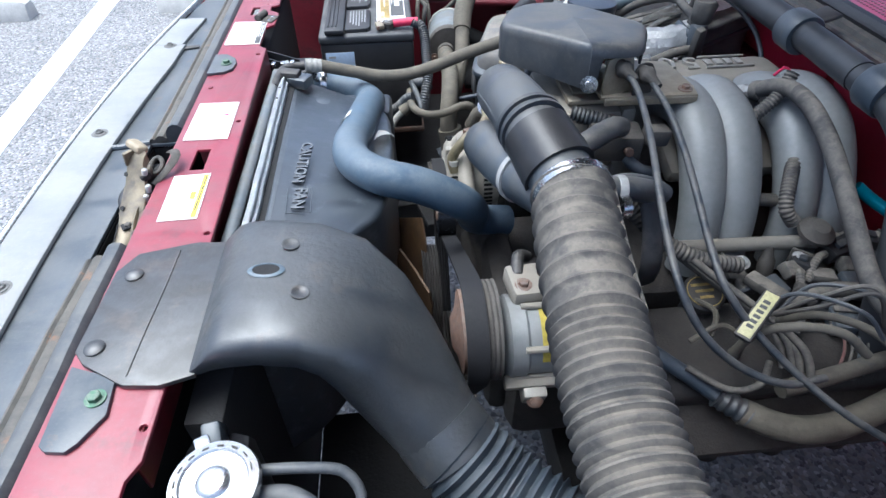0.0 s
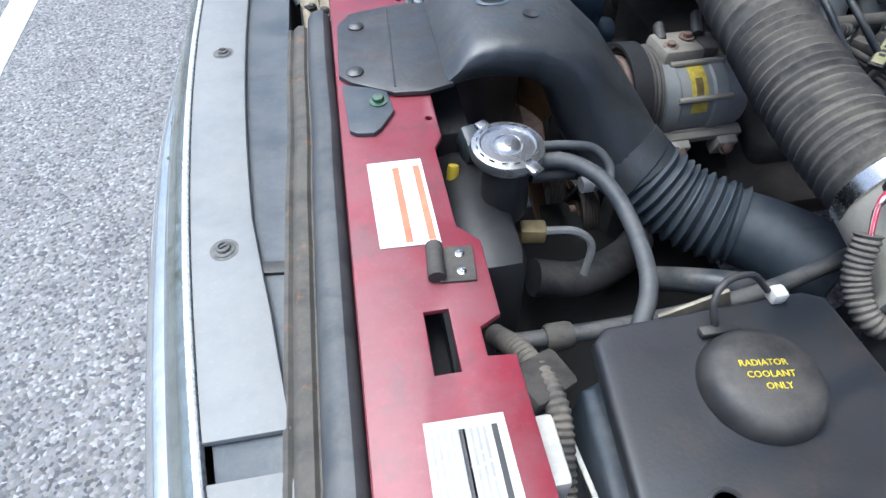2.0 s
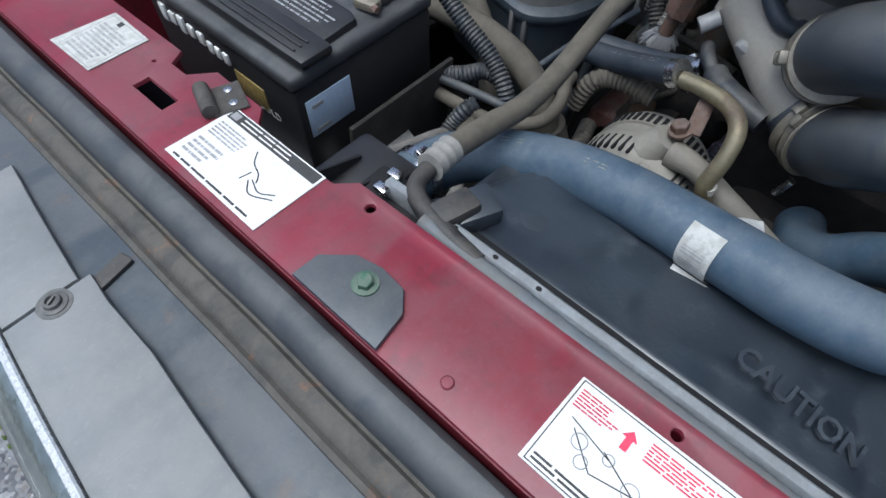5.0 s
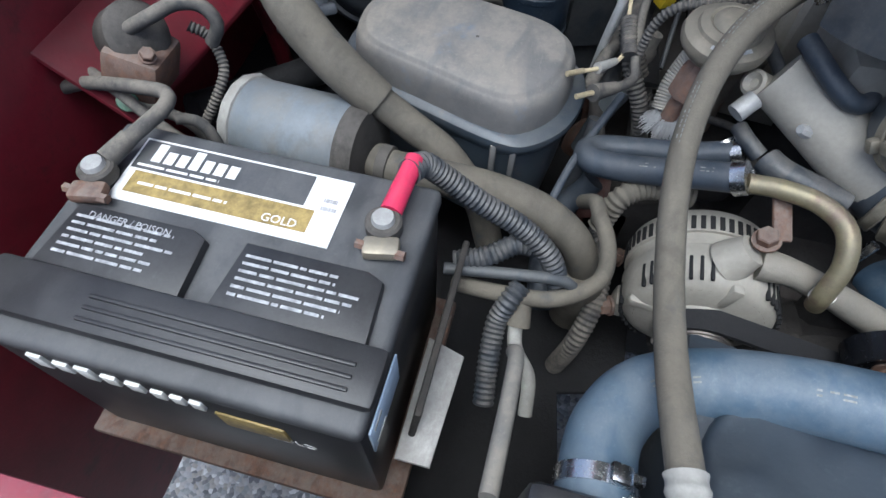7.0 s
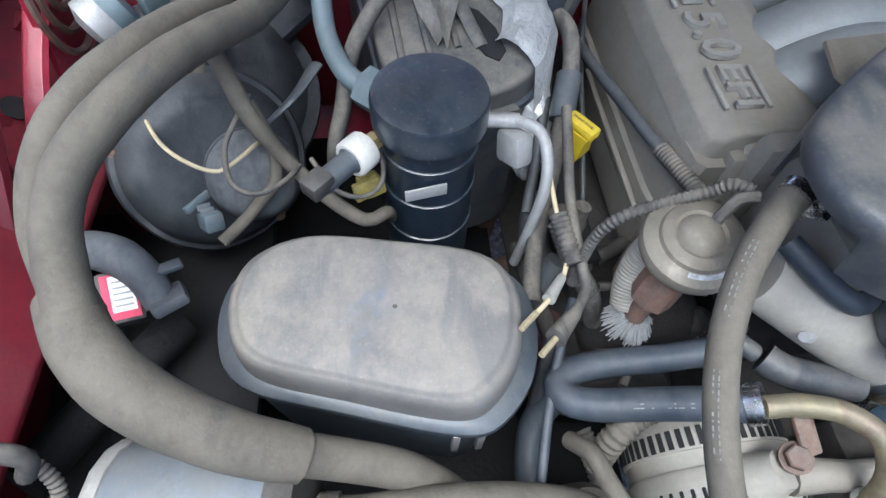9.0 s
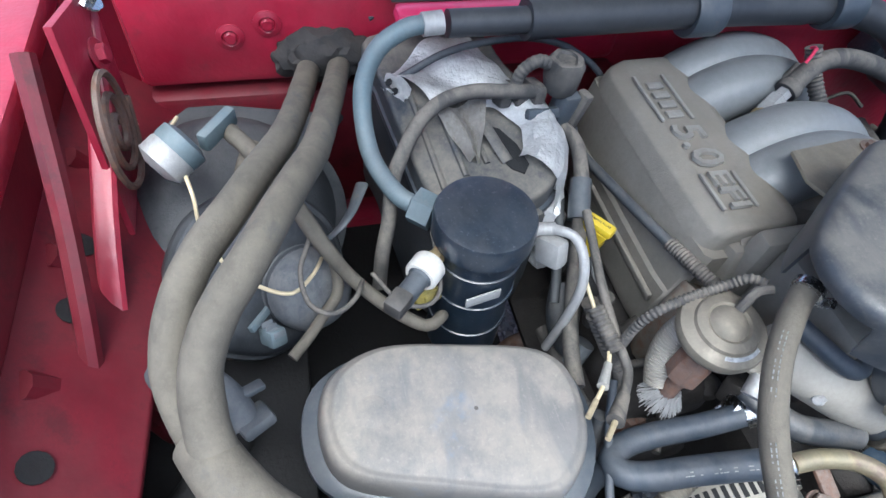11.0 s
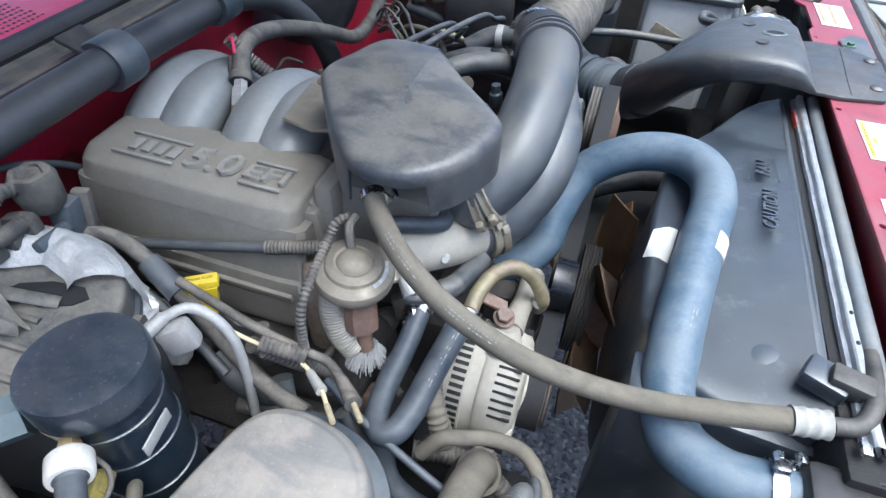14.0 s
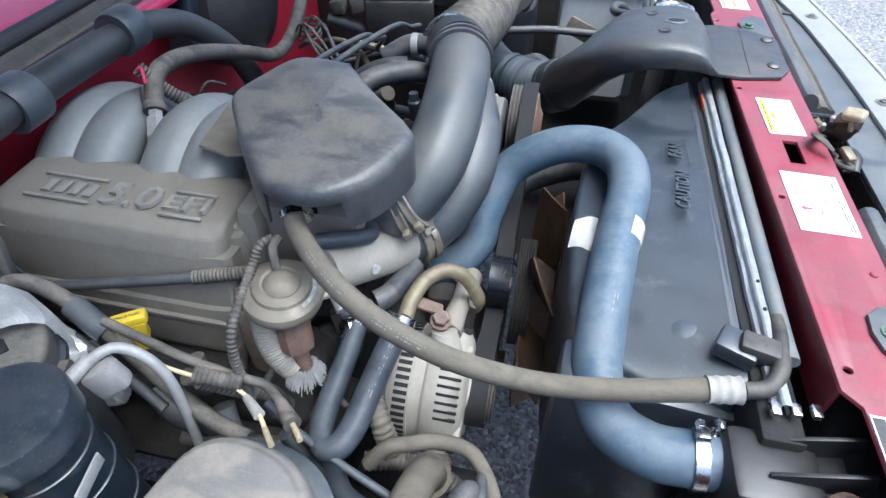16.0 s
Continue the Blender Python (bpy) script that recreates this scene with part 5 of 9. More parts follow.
for a, b in zip(rows, rows[1:]):
    bm.faces.new((a[0], a[1], b[1], b[0]))
part("wrap", bm, M_PAPEROLD, sk)
bm = bmesh.new()
for k in range(9):
    a = radians(-104 + 4.5 * k + (k % 3))
    w = radians(1.1 + 0.9 * (k % 2))
    q = [mm @ V(0.0262 * math.cos(x), 0.0262 * math.sin(x), h) for x, h in ((a, -0.008), (a, 0.010), (a + w, 0.010), (a + w, -0.008))]
    bm.faces.new([bm.verts.new(x) for x in q])
part("bar_print", bm, M_GREYINK, sk)
bm = bmesh.new()
grid = []
for i in range(9):
    u = i / 8
    a_, b_ = V(0.189, -0.038, 0.947).lerp(V(0.195, 0.009, 0.938), u), V(0.216, -0.026, 0.951).lerp(V(0.220, -0.001, 0.929), u)
    grid.append([bm.verts.new(a_.lerp(b_, j / 5) + V(0, 0, 0.003 * math.sin(math.pi * j / 5) + 0.0012 * math.sin(5 * u + j))) for j in range(6)])
for i in range(8):
    for j in range(5):
        bm.faces.new((grid[i][j], grid[i + 1][j], grid[i + 1][j + 1], grid[i][j + 1]))
bmesh.ops.solidify(bm, geom=bm.faces[:], thickness=0.0006)
part("loose_end", bm, M_PAPER, sk, "loose white end")
bm = slab(rect(0.128, 0.148, -0.024, 0.006), 0, 0.0008, 0, top=lambda x, y: 0.928 + 0.3 * (x - 0.128) + 0.002 * math.sin(120 * y))
part("loose_end", bm, M_PAPEROLD, sk, "crumpled loose end")

VH = [(0.486, 0.118, 1.030), (0.474, 0.135, 1.024), (0.440, 0.165, 1.010), (0.398, 0.185, 0.990), (0.350, 0.195, 0.970), (0.303, 0.196, 0.952), (0.250, 0.193, 0.940), (0.203, 0.191, 0.940), (0.155, 0.190, 0.951), (0.100, 0.187, 0.966)]
vh = thing("vapour_hose", (0.30, 0.19, 0.95), "dusty tan-brown rubber hose sagging across the engine bay", "hose")
part("tube", sweep(VH, 0.0105, 18), M_TAN, vh)
print_along(VH, 0.0105, 1.6, 2.6, 22, (-0.25, 0.7, 0.7), vh, M_FADEDPRINT, (0.0024, 0.0010))
print_along(VH, 0.0105, 3.2, 4.2, 22, (-0.25, 0.7, 0.7), vh, M_FADEDPRINT, (0.0024, 0.0010))
vf = thing("hose_fitting", (0.082, 0.185, 0.968), "bright crimped hose fitting with a black elbow", "fitting")
part("ferrule", sweep([(0.101, 0.187, 0.966), (0.074, 0.184, 0.969)], 0.0112, 18, rib=(0.009, 0.0010, 2)), M_DULLWHITE, vf)
part("elbow", sweep([(0.072, 0.184, 0.969), (0.052, 0.178, 0.970), (0.040, 0.160, 0.974), (0.034, 0.130, 0.974), (0.031, 0.10, 0.972)], 0.0075, 12), M_BLACK, vf)
part("clip", box((0.053, 0.140, 0.972), (0.034, 0.022, 0.02), 0.004, (0, 0, -15)), M_BLACK, vf, "black plastic clip")
clamp((0.484, 0.121, 1.031), (-0.4, 0.6, -0.25), 0.0112, "small steel clamp at the end of the tan hose", 0.008, 2.2)

# ---- bay walls ----
bay = tagged(part("wall_firewall", box((0.985, -0.2, 0.80), (0.05, 1.75, 0.50), 0.004), M_REDBRIGHT), "red painted firewall at the back of the engine bay", "firewall", kind="structure")
part("upper_step", box((0.955, 0.36, 0.985), (0.03, 0.62, 0.13), 0.012), M_REDBRIGHT, bay)
# lower step uses the shaded copy of the firewall red
part("floor_step", box((0.95, 0.36, 0.80), (0.04, 0.64, 0.22), 0.01), M_REDSHADE, bay)
for y, z in ((0.560, 0.985), (0.517, 1.0)):
    part("grommet", lathe([(0.016, 0), (0.016, 0.002), (0.010, 0.004), (0.008, 0.002), (0.006, 0.006), (0, 0.006)], (0.940, y, z), (-1, 0, 0), 18), M_REDBRIGHT, bay)
cowl = tagged(part("cowl", slab([(0.972, -1.08), (0.972, 0.78), (1.40, 0.86), (1.40, -1.16)], 1.05, 1.062, 0.006, top=lambda x, y: 0.06 * (x - 0.972)), M_COWL), "red cowl panel, brightened for sky reflection, with a punched air grille", "cowl", kind="structure")
# flat discs whose darker red paints the shade inside each hole
bm = bmesh.new()
for i in range(50):
    for j in range(16):
        lathe([(0.0024, 0), (0.0024, 0.0005), (0, 0.0005)], (0.990 + 0.0095 * j, -0.02 + 0.0075 * i + 0.00375 * (j % 2), 1.0622 + 0.06 * (0.018 + 0.0095 * j)), seg=6, bm=bm)
tagged(part("vent_holes", bm, M_REDSHADE, cowl, "punched holes drawn as discs of shade-dark red"), kind="stuff")
part("lip", box((0.966, 0.28, 1.043), (0.014, 0.56, 0.034), 0.004), M_COWL, cowl)

M_CHANNEL = mat("dusty_seal_channel", (0.07, 0.07, 0.068), 0.6, var=0.3, size=0.03, dust=0.8, dust_color=(0.16, 0.142, 0.118), bump=0.15, grain=0.003)
ws = thing("cowl_seal", (0.925, 0.0, 1.06), "ribbed black rubber weatherstrip clipped to the cowl edge", "weatherstrip")
ys = [-0.85 + 0.03 * i for i in range(42)]
part("strip", extrude_profile([(0.946, 1.052), (0.945, 1.058), (0.9485, 1.0605), (0.9505, 1.059), (0.954, 1.0625), (0.9565, 1.061), (0.960, 1.0655), (0.969, 1.067), (0.972, 1.062), (0.970, 1.054)], ys, close=True), M_BATT, ws)
part("channel", extrude_profile([(0.905, 1.040), (0.904, 1.048), (0.908, 1.0505), (0.916, 1.049), (0.919, 1.0445), (0.932, 1.0445), (0.934, 1.051), (0.945, 1.053), (0.946, 1.042)], ys, close=True), M_CHANNEL, ws, "dusty grey-brown channel")
tagged(part("red_lip", box((0.888, -0.22, 1.034), (0.030, 1.2, 0.020), 0.008), M_COWL), "rounded red edge of the cowl under the weatherstrip", "cowl edge", kind="structure")

# fender, apron and stays: the darker red carries their shade
fen = tagged(part("wall_fender_passenger", box((0.45, 0.745, 0.70), (1.05, 0.03, 0.70), 0.006), M_REDSHADE), "dusty red inner fender darkened for shade", "inner fender", kind="structure")
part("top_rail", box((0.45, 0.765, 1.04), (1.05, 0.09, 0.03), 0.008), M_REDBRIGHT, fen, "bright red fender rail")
part("apron", slab([(0.30, 0.66), (0.96, 0.63), (0.96, 0.73), (0.30, 0.73)], 0.90, 0.906, 0.002, top=lambda x, y: (y - 0.66) * 0.9), M_REDSHADE, fen, "sloping red apron darkened for shade")
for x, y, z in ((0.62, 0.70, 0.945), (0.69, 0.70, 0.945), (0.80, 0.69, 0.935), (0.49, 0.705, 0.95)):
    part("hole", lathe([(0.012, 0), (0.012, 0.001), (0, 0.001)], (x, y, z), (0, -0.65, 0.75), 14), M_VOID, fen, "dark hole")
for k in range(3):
    part("stay", sweep([(0.55 + 0.12 * k, 0.72, 0.96), (0.57 + 0.12 * k, 0.68, 0.86), (0.58 + 0.12 * k, 0.67, 0.74)], 0.012, 8), M_REDSHADE, fen, "folded red stay darkened for shade")
tagged(part("wall_fender_driver", box((0.45, -1.085, 0.70), (1.05, 0.03, 0.70), 0.006), M_ENGINE), "grimy dark inner fender on the driver side", "inner fender", kind="structure")

# the raised hood closes the bay above and behind
HA = radians(45)
hm = Matrix.Translation((1.17, -0.17, 1.29)) @ pose(0, 0, 0, 0, 0, 0) @ Matrix.Rotation(HA, 4, 'Y') @ Matrix.Rotation(math.pi, 4, 'Z')
hd_ = tagged(part("hood", slab([(0, -0.86), (1.28, -0.80), (1.32, -0.70), (1.34, 0.0), (1.32, 0.70), (1.28, 0.80), (0, 0.86)], 0, 0.03, 0.008, m=hm), M_REDBRIGHT), "raised red hood panel", "hood", kind="structure")
part("lining", slab([(0.06, -0.78), (1.22, -0.72), (1.22, 0.72), (0.06, 0.78)], -0.012, -0.002, 0.003, m=hm), M_VOID, hd_, "black hood lining")

hg = thing("spring_hinge", (0.86, 0.67, 0.93), "pinkish-red hood spring hinge bolted inside the fender", "spring hinge")
part("plate", slab([(0.72, -0.07), (0.86, -0.05), (0.88, 0.10), (0.76, 0.13)], 0, 0.006, 0.002, m=Matrix.Translation((0, 0.672, 0.985)) @ pose(0, 0, 0, 90, 0, 0)), M_REDBRIGHT, hg)
part("arm", sweep([(0.86, 0.672, 1.07), (0.78, 0.672, 1.01), (0.69, 0.675, 0.96), (0.62, 0.68, 0.90)], 0.011, 8, flat=0.5), M_REDBRIGHT, hg)
part("arm", sweep([(0.75, 0.69, 1.10), (0.67, 0.685, 1.02), (0.61, 0.685, 0.96), (0.56, 0.69, 0.90)], 0.009, 8), M_REDSHADE, hg)
coil = [(0.768 + (0.006 + 0.0019 * k) * math.cos(k * 0.75), 0.655, 1.010 + (0.006 + 0.0019 * k) * 1.25 * math.sin(k * 0.75)) for k in range(26)]
part("spring", sweep(coil, 0.0035, 6, step=0.006), M_RUST, hg, "rusty flat coil spring")
bolt((0.82, 0.664, 1.05), (0, -1, 0.2), 0.009, M_REDBRIGHT, hg)
bolt((0.85, 0.664, 1.085), (0, -0.6, 0.8), 0.008, M_STEEL, hg, "bare steel bolt")

tagged(part("wall_cab", box((1.80, -0.165, 0.775), (1.55, 1.95, 0.55), 0.02), M_REDBRIGHT), "plain red body behind the firewall", "body", kind="structure")
for y, nm in ((0.86, "passenger"), (-1.19, "driver")):
    tagged(part("wall_outer_" + nm, box((0.47, y, 0.72), (1.12, 0.05, 0.62), 0.02), M_REDBRIGHT), "plain red outer fender", "fender", kind="structure")
# Near-black sheets added low in the bay; their colour supplies the shade.
tagged(part("gap_dark_sheet", slab([(0.08, -1.06), (0.50, -1.06), (0.50, -0.52), (0.36, -0.44), (0.28, -0.28), (0.08, -0.28)], 0.60, 0.608, 0.003), M_VOID), "near-black sheet added for shade low on the driver side", "shield", kind="structure")
tagged(part("gap_dark_sheet", slab([(0.09, 0.21), (0.16, 0.20), (0.255, 0.215), (0.275, 0.14), (0.44, 0.14), (0.46, 0.25), (0.93, 0.24), (0.93, 0.72), (0.09, 0.72)], 0.62, 0.628, 0.003), M_VOID), "near-black sheet added for shade low on the passenger side", "shield", kind="structure")
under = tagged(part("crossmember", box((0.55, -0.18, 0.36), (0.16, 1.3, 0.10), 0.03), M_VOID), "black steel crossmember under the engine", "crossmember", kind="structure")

# ---- engine ----
eng = thing("engine_block", (0.62, -0.10, 0.45), "grimy dark V8 engine block and lower intake", "engine")
part("block", box((0.66, -0.12, 0.60), (0.56, 0.30, 0.28), 0.03), M_ENGINE, eng)
part("front_cover", box((0.372, -0.12, 0.64), (0.05, 0.22, 0.30), 0.02), M_ENGINE, eng, "dirty timing cover")
part("accessory_bracket", box((0.43, -0.235, 0.74), (0.10, 0.17, 0.12), 0.015), M_ENGINE, eng, "grimy accessory bracket")
part("water_pump", lathe([(0.03, 0), (0.06, 0.004), (0.062, 0.04), (0.05, 0.055), (0.02, 0.06), (0, 0.06)], (0.375, -0.06, 0.70), (-1, 0.1, 0), 24), M_ENGINE, eng, "grimy water pump")
part("pump_arm", sweep([(0.36, -0.02, 0.72), (0.35, 0.05, 0.68), (0.36, 0.10, 0.62)], [0.03, 0.03, 0.025], 14), M_ENGINE, eng, "grimy bracket arm")
part("sump", box((0.62, -0.12, 0.44), (0.45, 0.2, 0.10), 0.03), M_ENGINE, eng)
part("lower_intake", slab([(0.47, -0.25), (0.90, -0.25), (0.90, 0.06), (0.47, 0.06)], 0.72, 0.80, 0.015), M_ENGINE, eng, "grimy lower intake")
for s, yc, zc in ((1, 0.135, 0.770), (-1, -0.355, 0.790)):
    part("cylinder_head", box((0.68, yc + 0.03 * s, zc - 0.06), (0.46, 0.14, 0.10), 0.015, (-28 * s, 0, 0)), M_ENGINE, eng)
    vc = part("valve_cover", box((0.70, yc, zc), (0.44, 0.125, 0.07), 0.02, (-14 * s, 0, 0), seg=3), M_ENGINE, eng, "grimy valve cover")
    for k in range(4):
        bolt((0.52 + 0.12 * k, yc + 0.055 * s, zc + 0.03 - 0.014), (0, 0.3 * s, 1), 0.006, M_IRON, vc)
for k in range(4):
    part("exhaust_port", sweep([(0.52 + 0.11 * k, 0.19, 0.70), (0.53 + 0.11 * k, 0.24, 0.67), (0.56 + 0.10 * k, 0.25, 0.58)], 0.02, 12), M_RUST, eng, "rusty exhaust runner")
    part("exhaust_port", sweep([(0.52 + 0.11 * k, -0.36, 0.70), (0.53 + 0.11 * k, -0.39, 0.67), (0.56 + 0.10 * k, -0.38, 0.58)], 0.02, 12), M_ENGINE, eng, "rusty exhaust runner")
part("dirty_plate", box((0.50, 0.205, 0.70), (0.10, 0.07, 0.09), 0.01), M_REDDIRT, eng, "dull red iron bracket")

# upper intake: long plenum with raised lettering, four curved runners
pl = thing("intake_plenum", (0.70, 0.03, 0.80), "grey cast aluminium upper intake plenum with raised lettering", "intake manifold")
ring = []
for x, g in ((0.858, 0.75), (0.850, 0.93), (0.835, 1.0), (0.60, 1.0), (0.585, 0.93), (0.578, 0.75)):
    w, h = 0.060 * g, 0.085 * (0.85 + 0.15 * g)
    c = 0.068
    top = [(-w, h * 0.62), (-w * 0.86, h * 0.92), (-w * 0.6, h), (w * 0.55, h * 0.985), (w * 0.86, h * 0.88), (w, h * 0.6), (w * 0.97, -h * 0.3), (w * 0.92, -h), (-w * 0.9, -h)]
    ring.append([(x, c + a, 0.900 + b) for a, b in top])
bm = loft(ring)
bmesh.ops.bevel(bm, geom=[e for e in bm.edges], offset=0.003, segments=2, affect='EDGES', profile=0.5, clamp_overlap=True)
part("plenum", bm, M_ALU, pl)
ring = []
for x, g in ((0.862, 0.0), (0.858, 0.7), (0.845, 1.0), (0.60, 1.0), (0.575, 0.8), (0.568, 0.2)):
    ring.append([(x, 0.068 + (y - 0.068) * (0.82 + 0.18 * g), z) for y, z in ((0.04, 0.95), (0.1265, 0.955), (0.1330, 0.925), (0.1385, 0.892), (0.1430, 0.889), (0.1480, 0.862), (0.1470, 0.857), (0.1520, 0.832), (0.1480, 0.818), (0.04, 0.81))])
part("side_wall", loft(ring), M_ALU, pl, "tall cast side wall with ledges")
part("rib", box((0.68, 0.1475, 0.872), (0.20, 0.006, 0.012), 0.002, (-10, 0, 0)), M_ALU, pl, "raised cast bar")
part("valve_pedestal", sweep([(0.560, 0.118, 0.915), (0.550, 0.132, 0.89), (0.543, 0.140, 0.855), (0.54, 0.142, 0.82)], [0.016, 0.021, 0.023, 0.024], 14), M_ALUSTAIN, pl, "rust-stained pedestal")
for y_ in (0.0, 0.08):
    part("web", box((0.568, y_ + 0.005, 0.935), (0.02, 0.03, 0.06), 0.006, (0, 12, 0)), M_ALU, pl)
m = Matrix.Translation((0.628, 0.083, 0.9868)) @ pose(0, 0, 0, -2, -2, 180)
lettering("lettering", "EFI", 0.040, m @ Matrix.Diagonal((1.15, 0.8, 1, 1)), M_ALUWORN, pl, 0.0022, bold=0.0007)
m = Matrix.Translation((0.694, 0.083, 0.9868)) @ pose(0, 0, 0, -2, -2, 180)
lettering("lettering", "5.0", 0.054, m @ Matrix.Diagonal((1.05, 0.95, 1, 1)), M_ALUWORN, pl, 0.0022, bold=0.0007)
for k in range(4):
    part("emblem_bar", box((0.745 + 0.017 * k, 0.083, 0.9868), (0.011, 0.020, 0.003), 0.001), M_ALUWORN, pl, "raised plain bar")
for yy in (0.064, 0.102):
    for x0, x1 in ((0.602, 0.652), (0.735, 0.815)):
        part("raised_line", box(((x0 + x1) / 2, yy, 0.9868), (x1 - x0, 0.004, 0.003), 0.001), M_ALUWORN, pl)
for k, x in enumerate((0.650, 0.700, 0.788, 0.838)):
    pts = [(x, 0.045, 0.920), (x, 0.012, 0.962), (x, -0.045, 0.985), (x, -0.11, 0.972), (x - 0.005, -0.165, 0.925), (x - 0.012, -0.20, 0.870), (x - 0.02, -0.215, 0.81)]
    part("runner", sweep(pts, [0.036, 0.036, 0.035, 0.033, 0.031, 0.029, 0.028], 24, step=0.008, flat=0.95), M_ALUBRIGHT, pl, "curved cast runner")
part("rear_web", box((0.73, -0.06, 0.92), (0.22, 0.12, 0.03), 0.01, (20, 0, 0)), M_ALU, pl)
bolt((0.572, 0.075, 0.965), (-0.6, 0.2, 0.8), 0.008, M_ALU, pl)

tb = part("throttle_body", box((0.495, 0.0, 0.945), (0.11, 0.15, 0.10), 0.012), M_ALU, pl, "dusty cast alloy throttle body with twin bores")
part("flange", box((0.560, 0.01, 0.93), (0.025, 0.16, 0.13), 0.01), M_ALU, tb)
part("plate", slab([(0.47, -0.06), (0.60, -0.06), (0.60, 0.0), (0.47, 0.02)], 1.000, 1.006, 0.002), M_ZINC, tb, "yellowish cable bracket plate")
part("bracket", slab([(0.478, -0.05), (0.56, -0.05), (0.60, -0.03), (0.60, 0.01), (0.478, 0.01)], 1.012, 1.014, 0.0005), M_ZINC, tb)
for x, y, z in ((0.425, 0.012, 0.958), (0.432, -0.004, 0.885)):
    part("bore", sweep([(x + 0.07, y - 0.003, z), (x - 0.01, y, z)], 0.031, 24), M_ALU, tb, "alloy bore")
part("air_pipe", sweep([(0.470, 0.112, 0.950), (0.447, 0.071, 0.934), (0.432, 0.040, 0.920), (0.416, 0.002, 0.903)], [0.026, 0.029, 0.031, 0.033], 28), M_ALT, tb, "pale alloy air pipe")
part("boss", lathe([(0.012, 0), (0.012, 0.016), (0.009, 0.018), (0.004, 0.014), (0, 0.014)], (0.470, 0.118, 0.935), (-0.4, 0.7, 0.5), 18), M_ALT, tb)
part("pipe", sweep([(0.47, 0.06, 0.925), (0.455, 0.075, 0.92), (0.435, 0.07, 0.912), (0.428, 0.055, 0.918)], 0.0075, 10), M_RUBBERDK, tb, "small black bent hose")
for k in range(3):
    part("fitting", lathe([(0.006, 0), (0.006, 0.014), (0.004, 0.018), (0, 0.018)], (0.47 - 0.022 * k, 0.075, 0.955 - 0.012 * k), (-0.3, 0.8, 0.4), 8), M_TUBE, tb)

cv = thing("throttle_cover", (0.49, 0.0, 1.0), "dusty black plastic throttle cover with a rounded front", "cover")
o = smooth_ring([(0.550, -0.078), (0.578, -0.030), (0.590, 0.005), (0.576, 0.035), (0.530, 0.103), (0.500, 0.131), (0.468, 0.139), (0.437, 0.132), (0.408, 0.106), (0.391, 0.068), (0.385, 0.043), (0.394, 0.024), (0.440, -0.022), (0.482, -0.070), (0.492, -0.078)], 9)
def cover_ring(k, z):
    return [(0.485 + (x - 0.485) * k, 0.03 + (y - 0.03) * k, z(x, y)) for x, y in o]


def cover_top(drop):
    return lambda x, y: 1.087 - 0.06 * y - drop


def cover_hem(x, y):
    """Lower edge of the skirt: an arch over the hose, and cut short over the cable bracket."""
    top = cover_top(0)(x, y)
    if y < -0.02 and x > 0.498:
        return top - 0.016
    if y > 0.09 and 0.428 < x < 0.506:
        return top - 0.019
    if x > 0.536:
        return 1.036
    return 1.029 - (0.007 if x > 0.5 and y > 0.08 else 0.0)


bm = loft([cover_ring(0.95, cover_top(0.006)), cover_ring(0.955, cover_hem), cover_ring(0.992, cover_hem), cover_ring(1.0, cover_top(0.0155)), cover_ring(0.993, cover_top(0.0105)), cover_ring(0.978, cover_top(0.0062)), cover_ring(0.95, cover_top(0.0028)), cover_ring(0.905, cover_top(0.0008)), cover_ring(0.85, cover_top(0.0)),
           cover_ring(0.75, cover_top(-0.001)), cover_ring(0.4, cover_top(-0.0015)), cover_ring(0.05, cover_top(-0.0015))])
part("shell", bm, mat("dusty_cover_plastic", (0.024, 0.031, 0.042), 0.40, coat=0.44, coat_rough=0.34, var=0.3, size=0.035, dust=0.8, dust_color=(0.145, 0.137, 0.122), bump=0.06, grain=0.003, spots=(0.05, 0.055, 0.065), spot_amount=0.25, spot_size=0.03), cv)
bolt((0.488, -0.079, 1.040), (-0.3, -1, 0.2), 0.007, M_STEEL, cv)

# twin rubber elbows that join the corrugated tube
el = thing("intake_elbow", (0.38, -0.1, 0.96), "dusty black rubber twin elbow between air tube and throttle body", "air tube")
part("upper_leg", sweep([(0.425, 0.012, 0.958), (0.404, 0.008, 0.978), (0.382, -0.022, 1.008), (0.375, -0.075, 1.030), (0.376, -0.135, 1.046), (0.384, -0.195, 1.048), (0.396, -0.245, 1.036), (0.411, -0.288, 1.020)], [0.0345, 0.036, 0.037, 0.037, 0.037, 0.0375, 0.037, 0.038], 28), M_ELBOW, el)
part("lower_leg", sweep([(0.420, 0.006, 0.905), (0.401, -0.022, 0.898), (0.374, -0.045, 0.920), (0.354, -0.075, 0.952), (0.351, -0.12, 0.976), (0.360, -0.165, 0.986), (0.375, -0.215, 0.992), (0.400, -0.275, 1.004)], [0.0345, 0.0355, 0.035, 0.034, 0.034, 0.034, 0.032, 0.030], 28), M_ELBOW, el)
part("mould_seam", sweep([(0.347, -0.022, 1.016), (0.3385, -0.075, 1.034), (0.3395, -0.135, 1.049), (0.347, -0.195, 1.051)], 0.0012, 6), M_ELBOW, el, "moulding seam")
part("plastic_sleeve", sweep([(0.387, -0.208, 1.0475), (0.403, -0.264, 1.030)], [0.0405, 0.0425], 28), M_GLOSSBLACK, el, "smooth glossy black sleeve")
